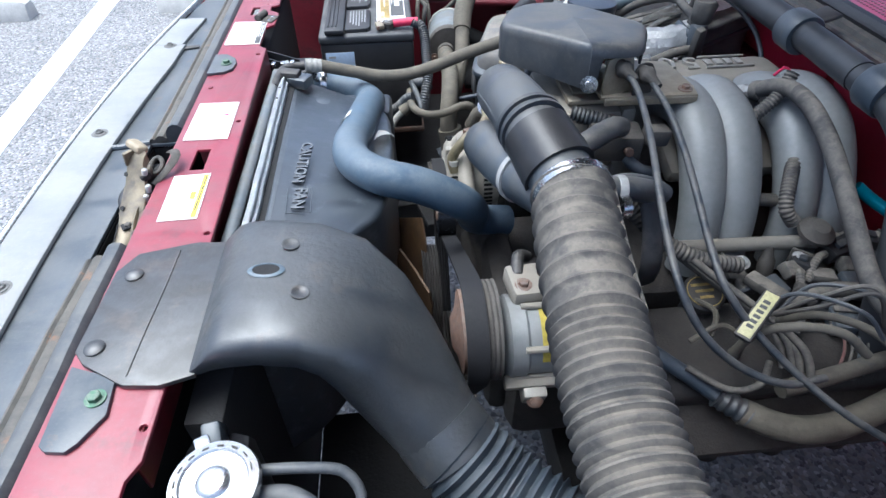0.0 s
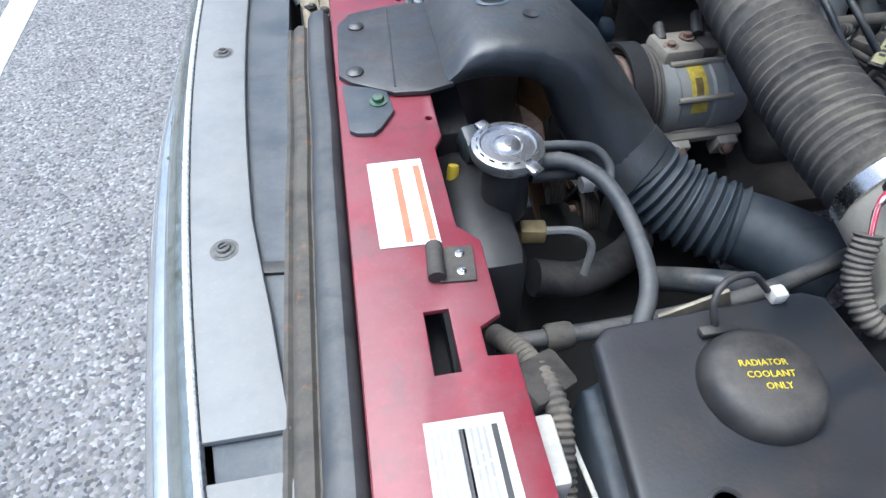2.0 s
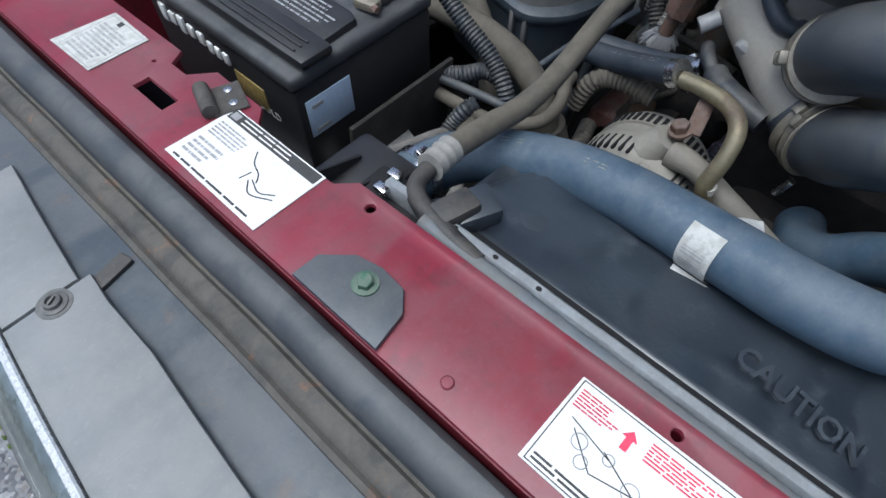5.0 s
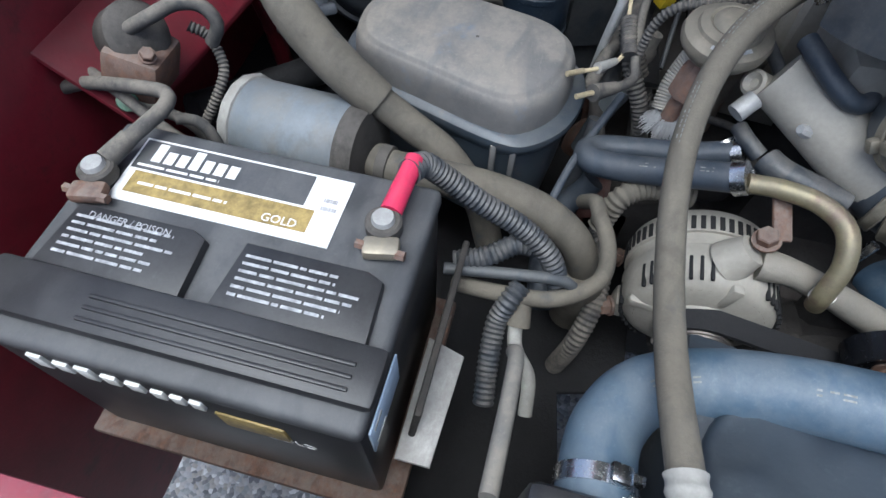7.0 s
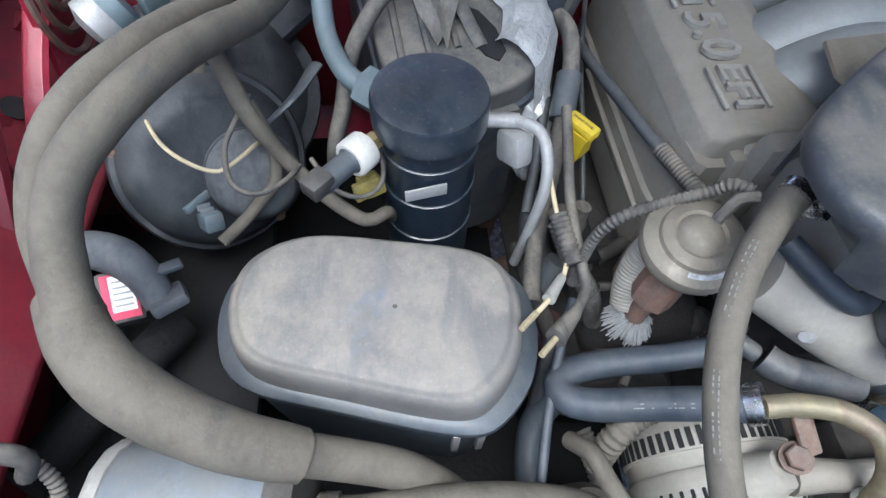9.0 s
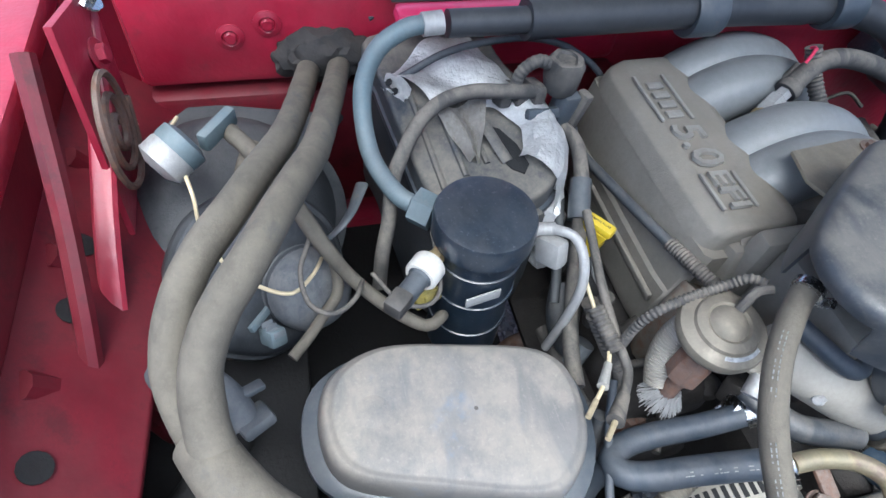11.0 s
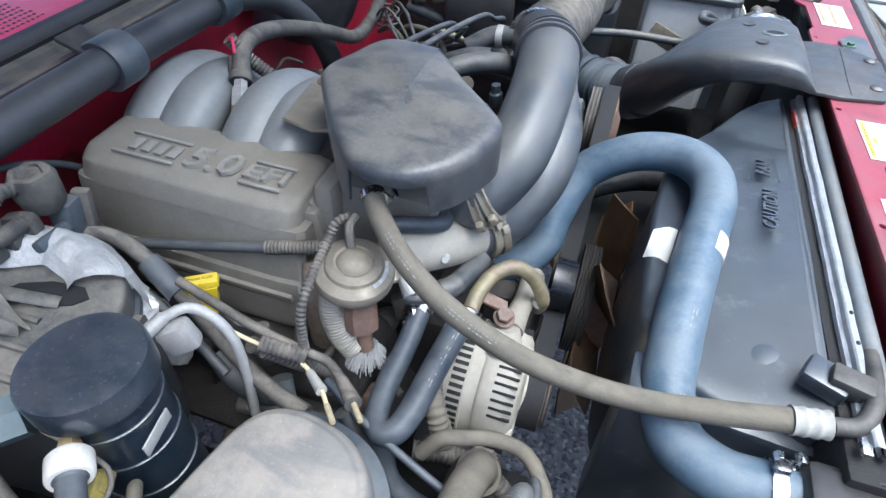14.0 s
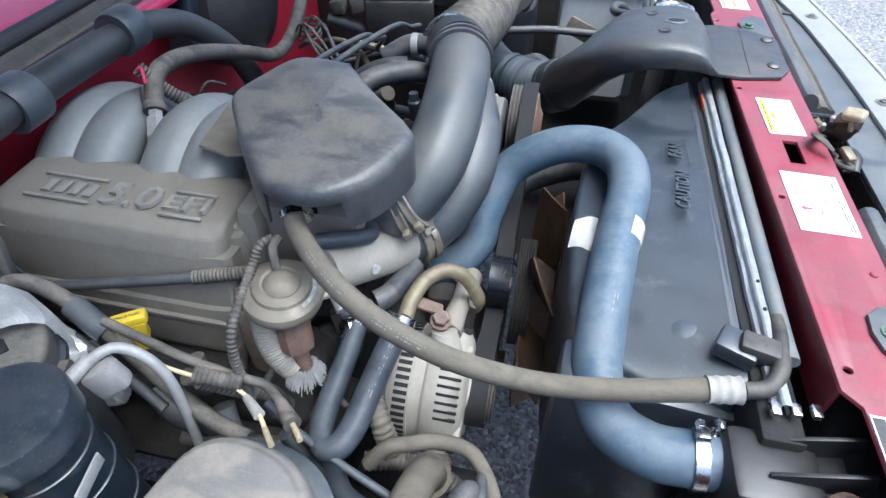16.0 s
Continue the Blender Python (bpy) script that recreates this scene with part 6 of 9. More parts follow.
for p_, d_ in (((0.3835, -0.190, 1.0485), (0.15, -1, -0.02)), ((0.3855, -0.201, 1.0483), (0.18, -1, -0.08))):
    part("rubber_band", lathe([(0.036, -0.004), (0.0415, -0.003), (0.0415, 0.003), (0.036, 0.004)], p_, d_, 30), M_RUBBERDK, el, "raised rubber band")
part("pale_ring", lathe([(0.033, -0.004), (0.0352, -0.004), (0.0352, 0.004), (0.033, 0.004)], (0.3745, -0.212, 0.9915), (0.35, -1, 0.15), 28), M_TUBE, el, "pale steel ring")
part("side_port", sweep([(0.44, -0.285, 1.02), (0.475, -0.285, 1.018), (0.51, -0.27, 1.0)], 0.014, 16), M_RUBBERDK, el, "short side hose")
part("port_ring", lathe([(0.0146, 0), (0.0155, 0.001), (0.0155, 0.009), (0.0146, 0.010)], (0.462, -0.286, 1.019), (1, 0.02, -0.05), 18), M_TUBE, el, "pale ring")
for o_, d_ in (((0.409, 0.008, 0.968), (-0.9, -0.2, 0.4)), ((0.401, 0.005, 0.9765), (-0.8, -0.25, 0.5)), ((0.4090, -0.0110, 0.8990), (-0.55, -0.80, 0.0)), ((0.3975, -0.0255, 0.8995), (-0.66, -0.70, 0.2))):
    c_ = thing("hose_clamp", o_, "dull zinc spring clamp on the throttle elbow", "clamp", "hose clamps")
    part("band", lathe([(0.035, -0.0058), (0.0392, -0.0055), (0.0402, -0.0040), (0.0392, -0.0012), (0.0392, 0.0012), (0.0402, 0.0040), (0.0392, 0.0055), (0.035, 0.0058)], o_, d_, 36), M_LATCHZINC, c_)
    mm_ = basis(o_, d_)
    part("lug", box(mm_ @ V(-0.030, 0.029, 0), (0.010, 0.012, 0.009), 0.002, mm_.to_3x3().to_4x4() @ Matrix.Rotation(2.35, 4, 'Z')), M_LATCHZINC, c_)
tagged(part("clamp_tail", lathe([(0.005, 0), (0.005, 0.022), (0.0035, 0.024), (0, 0.024)], (0.393, -0.026, 0.845), (-0.2, 0.3, -1), 8), M_STEEL), "bright steel clamp screw below the throttle elbow", "screw")

# ---- fan, belt and pulleys ----
fan = thing("cooling_fan", (0.24, -0.16, 0.66), "brown plastic radiator fan with seven blades", "fan")
part("hub", lathe([(0.02, -0.02), (0.07, -0.015), (0.075, 0.02), (0.05, 0.03), (0.03, 0.05), (0, 0.05)], (0.235, -0.16, 0.66), (-1, 0, 0), 28), M_RUST, fan, "rusty fan clutch")
for k in range(7):
    a = 2 * math.pi * k / 7 + 0.25
    ringz = []
    for r, w, tw in ((0.065, 0.030, 40), (0.11, 0.040, 34), (0.15, 0.046, 29), (0.182, 0.042, 26)):
        m = Matrix.Translation((0.235, -0.16, 0.66)) @ pose(0, 0, 0, math.degrees(a), 0, 0) @ Matrix.Translation((0, 0, r)) @ pose(0, 0, 0, 0, 0, tw)
        ringz.append([m @ V(x, y, 0) for x, y in ((-0.0015, -w), (0.0015, -w), (0.003, 0), (0.0015, w), (-0.0015, w), (0.0, 0))])
    part("blade", loft(ringz), M_FAN, fan)


def pulley(name, o, r, w, material, label, grooves=6):
    p = thing(name, o, label, "pulley", "belt pulleys")
    prof = [(r * 0.35, -w * 0.3), (r * 0.85, -w * 0.35), (r, -w / 2)]
    for k in range(grooves):
        t = -w / 2 + w * (k + 0.5) / grooves
        prof += [(r * 0.975, t), (r, t + w * 0.5 / grooves)]
    prof += [(r * 0.85, w * 0.45), (r * 0.75, w * 0.2), (r * 0.35, w * 0.25), (0, w * 0.25)]
    part("rim", lathe(prof, o, (-1, 0, 0), 36), material, p)
    bolt((o[0] - w * 0.25, o[1], o[2]), (-1, 0, 0), r * 0.22, M_RUST, p, "rusty hub bolt")
    return p


BX = 0.302
PUL = {"comp": ((BX + 0.006, -0.350, 0.872), 0.060), "alt": ((BX - 0.010, 0.108, 0.766), 0.034), "idle": ((BX - 0.008, -0.048, 0.804), 0.036), "crank": ((BX, -0.12, 0.52), 0.085), "pump": ((BX - 0.040, -0.13, 0.70), 0.086), "steer": ((BX, -0.30, 0.60), 0.055)}
pulley("compressor_pulley", *PUL["comp"], 0.034, M_IRON, "dirty grooved pulley on the air conditioning compressor")
pulley("alternator_pulley", *PUL["alt"], 0.030, mat("worn_pulley_steel", (0.13, 0.115, 0.10), 0.35, metal=0.7, var=0.25, size=0.01, dust=0.2, dust_color=(0.1, 0.09, 0.08), bump=0.05), "small dark shiny alternator pulley", 8)
pulley("idler_pulley", *PUL["idle"], 0.028, mat("polished_black_plastic", (0.006, 0.007, 0.010), 0.24, var=0.1, bump=0.02), "smooth shiny black idler pulley", 1)
pulley("crank_pulley", *PUL["crank"], 0.034, M_IRON, "large dirty crankshaft pulley")
pulley("water_pump_pulley", *PUL["pump"], 0.026, M_ENGINE, "dirty dark water pump pulley")
pulley("steering_pump_pulley", *PUL["steer"], 0.03, M_IRON, "dirty steering pump pulley")


def belt_loop(route, off):
    """The line of a belt round pulleys; each is (name, +1 when wrapped from outside, -1 when it presses from the back)."""
    n = len(route)
    pts = []
    tang = []
    for i in range(n):
        (n1, s1), (n2, s2) = route[i], route[(i + 1) % n]
        c1, c2 = V(PUL[n1][0][1], PUL[n1][0][2], 0), V(PUL[n2][0][1], PUL[n2][0][2], 0)
        r1, r2 = PUL[n1][1] + off * s1, PUL[n2][1] + off * s2
        d = c2 - c1
        u = d.normalized()
        w = V(-u.y, u.x, 0)
        sn = (s1 * r1 - s2 * r2) / d.length
        left = w * math.sqrt(1 - sn * sn) + u * sn
        tang.append((c1 + left * s1 * r1, c2 + left * s2 * r2))
    for i in range(n):
        nm, s = route[i]
        c = V(PUL[nm][0][1], PUL[nm][0][2], 0)
        a, b = tang[i - 1][1] - c, tang[i][0] - c
        a0, a1 = math.atan2(a.y, a.x), math.atan2(b.y, b.x)
        sweep_ = (a1 - a0) % (2 * math.pi)
        if s > 0:
            sweep_ -= 2 * math.pi
        for k in range(17):
            t = a0 + sweep_ * k / 16
            pts.append((c.x + a.length * math.cos(t), c.y + a.length * math.sin(t)))
    return pts


def belt(route, x, width):
    prof = [(-width / 2, 0.001), (-width / 2, 0.0055), (width / 2, 0.0055), (width / 2, 0.001)]
    ribs = 5
    for k in range(ribs):
        prof += [(width / 2 - width * (k + 0.5) / ribs, 0.0026), (width / 2 - width * (k + 1) / ribs + 0.0006, 0.001)]
    loops = [[(x + dx, *p) for p in belt_loop(route, off)] for dx, off in prof]
    bm = bmesh.new()
    R = [[bm.verts.new(p) for p in loop] for loop in loops]
    n = len(R[0])
    for i in range(len(R)):
        A, B = R[i], R[(i + 1) % len(R)]
        for k in range(n):
            bm.faces.new((A[k], A[(k + 1) % n], B[(k + 1) % n], B[k]))
    return bm


tagged(part("drive_belt", belt((("comp", 1), ("idle", -1), ("alt", 1), ("crank", 1)), BX - 0.006, 0.024), M_BELT), "ribbed black serpentine drive belt", "belt")

ac = thing("ac_compressor", (0.39, -0.355, 0.79), "silver-grey air conditioning compressor with a yellow label", "compressor")
part("body", lathe([(0.030, -0.005), (0.046, 0.0), (0.050, 0.004), (0.050, 0.022), (0.0475, 0.025), (0.0475, 0.068), (0.050, 0.071), (0.050, 0.088), (0.0475, 0.091), (0.0475, 0.112), (0.044, 0.118), (0.02, 0.122), (0, 0.122)], (0.334, -0.350, 0.857), (1, 0, 0), 40), M_ALUBRIGHT, ac)
part("top_block", box((0.372, -0.318, 0.909), (0.060, 0.052, 0.026), 0.006, (0, 4, 6)), M_ALU, ac, "dusty fitting block")
part("fitting_cap", box((0.412, -0.322, 0.912), (0.026, 0.036, 0.022), 0.005, (8, 0, -10)), M_IRON, ac, "dark fitting cap")
for k in range(6):
    a = radians(150 + 60 * k)
    part("through_bolt", sweep([(0.352, -0.350 + 0.0505 * math.cos(a), 0.857 + 0.0505 * math.sin(a)), (0.425, -0.350 + 0.0505 * math.cos(a), 0.857 + 0.0505 * math.sin(a))], 0.004, 8), M_ALU, ac, "long through bolt")
bm = bmesh.new()
for k in range(9):
    a0, a1 = radians(8 + 9 * k), radians(17 + 9 * k)
    bm.faces.new([bm.verts.new((x, -0.350 - 0.0482 * math.cos(a), 0.857 + 0.0482 * math.sin(a))) for x, a in ((0.372, a0), (0.394, a0), (0.394, a1), (0.372, a1))])
lb_ = part("label", bm, mat("worn_yellow_label", (0.42, 0.33, 0.05), 0.5, var=0.3, size=0.008, bump=0.0), ac, "worn yellow label")
bm = bmesh.new()
for k in range(4):
    a0, a1 = radians(26 + 9 * k), radians(35 + 9 * k)
    bm.faces.new([bm.verts.new((x, -0.350 - 0.0486 * math.cos(a), 0.857 + 0.0486 * math.sin(a))) for x, a in ((0.378, a0), (0.388, a0), (0.388, a1), (0.378, a1))])
part("label_field", bm, mat("brown_label_field", (0.14, 0.10, 0.04), 0.5, var=0.3, size=0.006, bump=0.0), lb_, "brown printed field")
part("foot_rail", box((0.392, -0.396, 0.826), (0.125, 0.018, 0.014), 0.004, (20, 0, 0)), M_ALU, ac, "cast foot rail")
for x in (0.365, 0.432):
    part("ear", box((x, -0.402, 0.812), (0.028, 0.020, 0.030), 0.003, (20, 0, 0)), M_ALUWORN, ac)
    bolt((x, -0.412, 0.812), (0, -0.85, 0.5), 0.0085, M_RUST, ac, "rusty mounting bolt", 0.008, 1.25)
for p in ([(0.400, -0.315, 0.926), (0.41, -0.285, 0.935), (0.43, -0.265, 0.92)], [(0.355, -0.31, 0.918), (0.36, -0.285, 0.925), (0.375, -0.27, 0.91)]):
    part("line", sweep(p, 0.0075, 10), M_BLACK, ac)
for x, y in ((0.358, -0.330), (0.388, -0.312)):
    bolt((x, y, 0.922), (0, 0, 1), 0.006, M_RUST, ac)
hose("idler_bracket", [(0.345, -0.06, 0.80), (0.36, -0.10, 0.74), (0.365, -0.12, 0.68)], 0.02, M_IRON, "dirty iron bracket behind the pulleys", "bracket")
tagged(part("clutch_hub", lathe([(0.05, 0), (0.05, 0.008), (0.03, 0.012), (0.018, 0.018), (0, 0.018)], (0.290, -0.350, 0.872), (-1, 0, 0), 24), M_RUST), "rusty compressor clutch plate", "clutch")

# ---- alternator ----
al = thing("alternator", (0.345, 0.11, 0.69), "pale grey cast alternator with ventilation slots", "alternator")
AC = (0.312, 0.110, 0.770)
part("front_housing", lathe([(0.024, -0.010), (0.034, -0.010), (0.036, -0.004), (0.060, -0.002), (0.070, 0.004), (0.0745, 0.014), (0.0745, 0.040), (0.072, 0.044)], AC, (1, 0, 0), 48), M_ALT, al)
part("stator", lathe([(0.070, 0.043), (0.070, 0.060)], AC, (1, 0, 0), 48), M_ALT, al)
part("rear_housing", lathe([(0.0735, 0.058), (0.0735, 0.076), (0.068, 0.088), (0.050, 0.094), (0, 0.094)], AC, (1, 0, 0), 48), M_ALT, al)
for k in range(54):
    a = 2 * math.pi * k / 54
    part("vent_slot", box((AC[0] + 0.068, AC[1] + 0.0732 * math.cos(a), AC[2] + 0.0732 * math.sin(a)), (0.0155, 0.0025, 0.0046), 0.0, (math.degrees(a), 0, 0)), M_VOID, al)
for q in (55, 150, 245, 330):
    for k in range(8):
        a = radians(q + 7.2 * (k - 3.5))
        c, s_ = math.cos(a), math.sin(a)
        part("vent_slot", box((AC[0] + 0.015, AC[1] + 0.0733 * c, AC[2] + 0.0733 * s_), (0.026, 0.004, 0.0034), 0.001, (math.degrees(a), 0, 0)), M_VOID, al)
        part("face_slot", box((AC[0] + 0.0003, AC[1] + 0.054 * c, AC[2] + 0.054 * s_), (0.004, 0.013, 0.0036), 0.0, (math.degrees(a), 0, 0)), M_VOID, al)
for q in (8, 100, 195, 285):
    a = radians(q)
    part("spoke", box((AC[0] + 0.001, AC[1] + 0.054 * math.cos(a), AC[2] + 0.054 * math.sin(a)), (0.010, 0.035, 0.012), 0.003, (q, 0, 0)), M_ALT, al)
part("upper_ear", sweep([(0.340, 0.108, 0.838), (0.343, 0.095, 0.862)], [0.022, 0.015], 14), M_ALT, al)
bolt((0.349, 0.088, 0.870), (-0.1, 0.3, 0.95), 0.0095, M_RUST, al, "rusty bolt", 0.012, 1.3)
part("stay", box((0.366, 0.080, 0.883), (0.040, 0.017, 0.005), 0.002, (0, -28, 12)), M_RUST, al, "rusty stay")
bolt((0.326, 0.188, 0.735), (-0.4, 0.9, 0.1), 0.0095, M_RUST, al, "rusty lower bolt", 0.014, 1.2)
bolt((0.395, 0.178, 0.728), (0.2, 0.9, 0.2), 0.0095, M_RUST, al, "rusty lower bolt", 0.012, 1.2)
part("lower_ear", box((0.335, 0.172, 0.735), (0.03, 0.03, 0.03), 0.008), M_ALT, al)
hose("alternator_cable", [(0.405, 0.145, 0.845), (0.400, 0.185, 0.850), (0.385, 0.212, 0.845), (0.37, 0.225, 0.81)], 0.010, M_TAN, "ribbed tan cable sleeve behind the alternator", "conduit", rib=(0.006, 0.002, 1))
ab = thing("alternator_bracket", (0.345, 0.04, 0.80), "pale cast alternator bracket arm", "bracket")
part("arm", sweep([(0.340, 0.085, 0.848), (0.337, 0.055, 0.848), (0.335, 0.02, 0.835), (0.335, -0.05, 0.80)], [0.016, 0.013, 0.013, 0.016], 12), M_ALU, ab)

# ---- exhaust gas valve ----
eg = thing("egr_valve", (0.485, 0.165, 0.90), "round dull-silver vacuum valve on a rusty pipe", "valve")
E0, EZ = V(0.490, 0.162, 0.966), V(-0.12, 0.06, 1)
part("diaphragm", lathe([(0.020, -0.016), (0.033, -0.014), (0.0385, -0.006), (0.0398, 0.0), (0.038, 0.0055), (0.032, 0.0095), (0.0285, 0.0102), (0.027, 0.0135), (0.0195, 0.0165), (0.0170, 0.0152), (0.0145, 0.0190), (0.009, 0.0215), (0, 0.022)], E0, EZ, 40), mat("dull_silver", (0.24, 0.215, 0.17), 0.48, metal=0.3, var=0.3, size=0.015, dust=0.7, dust_color=(0.2, 0.178, 0.142), bump=0.08), eg)
bm = bmesh.new()
mm = basis(E0, EZ)
for k in range(8):
    a0, a1 = radians(150 + 8 * k), radians(158 + 8 * k)
    bm.faces.new([bm.verts.new(mm @ V(r * math.cos(a), r * math.sin(a), h)) for r, a, h in ((0.0330, a0, 0.0096), (0.0330, a1, 0.0096), (0.0296, a1, 0.0110), (0.0296, a0, 0.0110))])
part("label", bm, M_FADEDPALE, eg, "curved pale label")
part("body", lathe([(0.011, -0.004), (0.0175, 0), (0.0175, 0.026), (0.0150, 0.030), (0.0150, 0.048), (0.018, 0.053), (0.017, 0.066)], (0.479, 0.176, 0.904), (0.1, -0.15, 1), 8), M_RUST, eg, "rusty hexagonal body")
part("outlet", sweep([(0.478, 0.177, 0.906), (0.476, 0.180, 0.890), (0.474, 0.182, 0.872)], 0.0085, 12), M_RUST, eg)
part("flex_pipe", sweep([(0.512, 0.165, 0.94), (0.510, 0.175, 0.915), (0.500, 0.182, 0.892), (0.486, 0.184, 0.874)], 0.0145, 20, rib=(0.0032, 0.0011, 1)), M_ALT, eg, "braided flexible pipe")
bm = bmesh.new()
for k in range(420):
    a, b = random.random() * 2 * math.pi, random.random() ** 0.5
    p0 = V(0.474 + 0.013 * b * math.cos(a), 0.183 + 0.013 * b * math.sin(a), 0.878)
    p1 = p0 + V(0.010 * math.cos(a) * b, 0.010 * math.sin(a) * b + 0.002, -0.008 - 0.012 * random.random())
    sweep([tuple(p0), tuple(p1)], 0.0005, 4, step=0.02, bm=bm)
tagged(part("frayed_wire", bm, M_TUBE, eg, "frayed steel wire ends"), kind="stuff")
part("port", sweep([(0.452, 0.125, 0.935), (0.440, 0.138, 0.925)], 0.009, 14), M_TUBE, eg, "small alloy port")
part("vacuum_nipple", sweep([(0.497, 0.150, 0.985), (0.502, 0.140, 1.003), (0.500, 0.128, 1.006)], 0.0045, 8), M_RUBBER, eg)

# ---- small hoses and pipes on the engine ----
hose("gold_pipe", [(0.382, 0.118, 0.902), (0.380, 0.090, 0.905), (0.370, 0.060, 0.907), (0.350, 0.040, 0.904), (0.328, 0.034, 0.886), (0.314, 0.036, 0.858), (0.318, 0.03, 0.835)], 0.0088, M_PLATED, "yellowish plated coolant pipe arched over the alternator", "pipe", seg=16)
tagged(part("pipe_ring", lathe([(0.0095, 0), (0.0095, 0.010)], (0.316, 0.034, 0.848), (0, 0, 1), 16), M_WHITEPL), "pale ring on the yellowish coolant pipe", "ring")
HH = [(0.384, 0.124, 0.904), (0.392, 0.155, 0.890), (0.400, 0.192, 0.874), (0.406, 0.228, 0.863), (0.415, 0.250, 0.857), (0.429, 0.254, 0.854), (0.440, 0.237, 0.852), (0.442, 0.205, 0.856), (0.438, 0.160, 0.868), (0.436, 0.120, 0.883)]
hh = thing("heater_hose", (0.41, 0.19, 0.89), "dark blue-black heater hose bent back in a U", "hose")
part("tube", sweep(HH, [0.0135, 0.0135, 0.0135, 0.0135, 0.0132, 0.0128, 0.0125, 0.0122, 0.0118, 0.0115], 18), M_BLUEDARK, hh)
print_along(HH, 0.0135, 0.6, 2.4, 12, (-0.3, 0.5, 0.8), hh, M_FADEDPRINT, (0.003, 0.0010))
clamp((0.384, 0.124, 0.904), (0.15, 0.75, -0.55), 0.0142, "bright wire clamp on the heater hose", 0.012, 0.8)
clamp((0.436, 0.117, 0.883), (0.0, 0.7, -0.5), 0.0122, "bright clamp on the bypass hose", 0.010, 0.8)
hose("vacuum_pipe", [(0.835, 0.175, 0.905), (0.76, 0.165, 0.915), (0.68, 0.152, 0.926), (0.60, 0.138, 0.938), (0.53, 0.118, 0.945), (0.47, 0.095, 0.935), (0.445, 0.08, 0.92)], 0.0062, M_SEAL, "dark vacuum pipe along the side of the plenum", "pipe")
hose("pipe_sleeve", [(0.605, 0.139, 0.9375), (0.56, 0.128, 0.943), (0.53, 0.118, 0.945)], 0.0070, M_RUBBER, "ribbed grey sleeve round a vacuum pipe", "sleeve", rib=(0.004, 0.0012, 1))
hose("sensor_conduit", [(0.507, 0.126, 1.003), (0.518, 0.135, 0.998), (0.522, 0.149, 0.985), (0.521, 0.182, 0.975), (0.519, 0.208, 0.965), (0.518, 0.221, 0.945), (0.517, 0.225, 0.915), (0.515, 0.226, 0.87)], 0.0040, M_RUBBER, "thin ribbed grey conduit hanging beside the valve", "conduit", rib=(0.0045, 0.0012, 1))
hose("plenum_cable", [(0.86, 0.14, 0.915), (0.78, 0.160, 0.895), (0.70, 0.170, 0.865), (0.62, 0.178, 0.82)], 0.003, M_SEAL, "thin dark cable across the plenum side", "cable")
dp = thing("dipstick", (0.643, 0.200, 0.88), "bright yellow transmission dipstick handle", "dipstick")
part("handle", box((0.645, 0.200, 0.930), (0.034, 0.015, 0.011), 0.003, (0, 0, 35)), M_YELLOWPL, dp)
part("neck", loft([[(0.645 + 0.82 * a * w - 0.57 * b * 0.008, 0.200 + 0.57 * a * w + 0.82 * b * 0.008, z) for a, b in ((-1, -1), (1, -1), (1, 1), (-1, 1))] for z, w in ((0.926, 0.014), (0.912, 0.011), (0.900, 0.011), (0.888, 0.007))]), M_YELLOWPL, dp)
m = Matrix.Translation((0.645, 0.200, 0.9357)) @ pose(0, 0, 0, 0, 0, 215)
lettering("lettering", "TRANS FLUID", 0.0040, m, M_INK, dp, 0.0002)
part("rod", sweep([(0.643, 0.200, 0.895), (0.66, 0.205, 0.80), (0.70, 0.21, 0.65)], 0.005, 8), M_IRON, dp)
hose("lift_bracket", [(0.70, 0.215, 0.865), (0.60, 0.205, 0.862), (0.54, 0.20, 0.858)], 0.012, M_VOID, "flat black bracket behind the dipstick", "bracket", flat=0.3)
tagged(part("temperature_sensor", lathe([(0.007, 0), (0.012, 0.01), (0.012, 0.03), (0.009, 0.034), (0.008, 0.05), (0, 0.05)], (0.575, 0.215, 0.845), (0.1, -0.2, 1), 12), M_RUBBER), "grey sensor with a round cap", "sensor")

# fuel line and coil wires on top of the runners
ff = thing("fuel_fitting", (0.77, -0.045, 0.985), "dull steel fitting with a grey hose boot", "fitting")
FD = V(0.026, -0.056, 0.033)
FB = V(0.722, -0.004, 0.974)
part("shank", lathe([(0.008, -0.02), (0.008, 0.018), (0.0105, 0.020), (0.0105, 0.028)], FB, FD, 16), M_BRASS, ff, "dull brass shank")
part("hex", lathe([(0.0118, 0.026), (0.0118, 0.052), (0.009, 0.055), (0.009, 0.066)], FB, FD, 6), M_TUBE, ff)
part("collar", lathe([(0.0135, 0.064), (0.0145, 0.066), (0.0145, 0.074), (0.0135, 0.076)], FB, FD, 16), M_RUBBER, ff, "grey hose collar")
hose("brake_vacuum_hose", [(0.746, -0.058, 1.006), (0.757, -0.082, 1.024), (0.765, -0.110, 1.031), (0.768, -0.155, 1.026), (0.763, -0.22, 1.006), (0.753, -0.30, 0.970), (0.747, -0.38, 0.930), (0.742, -0.44, 0.935), (0.736, -0.49, 0.975), (0.738, -0.53, 1.020), (0.77, -0.575, 1.050), (0.82, -0.60, 1.05)], 0.0115, M_RUBBER, "grey rubber brake vacuum hose in a long curve", seg=16)
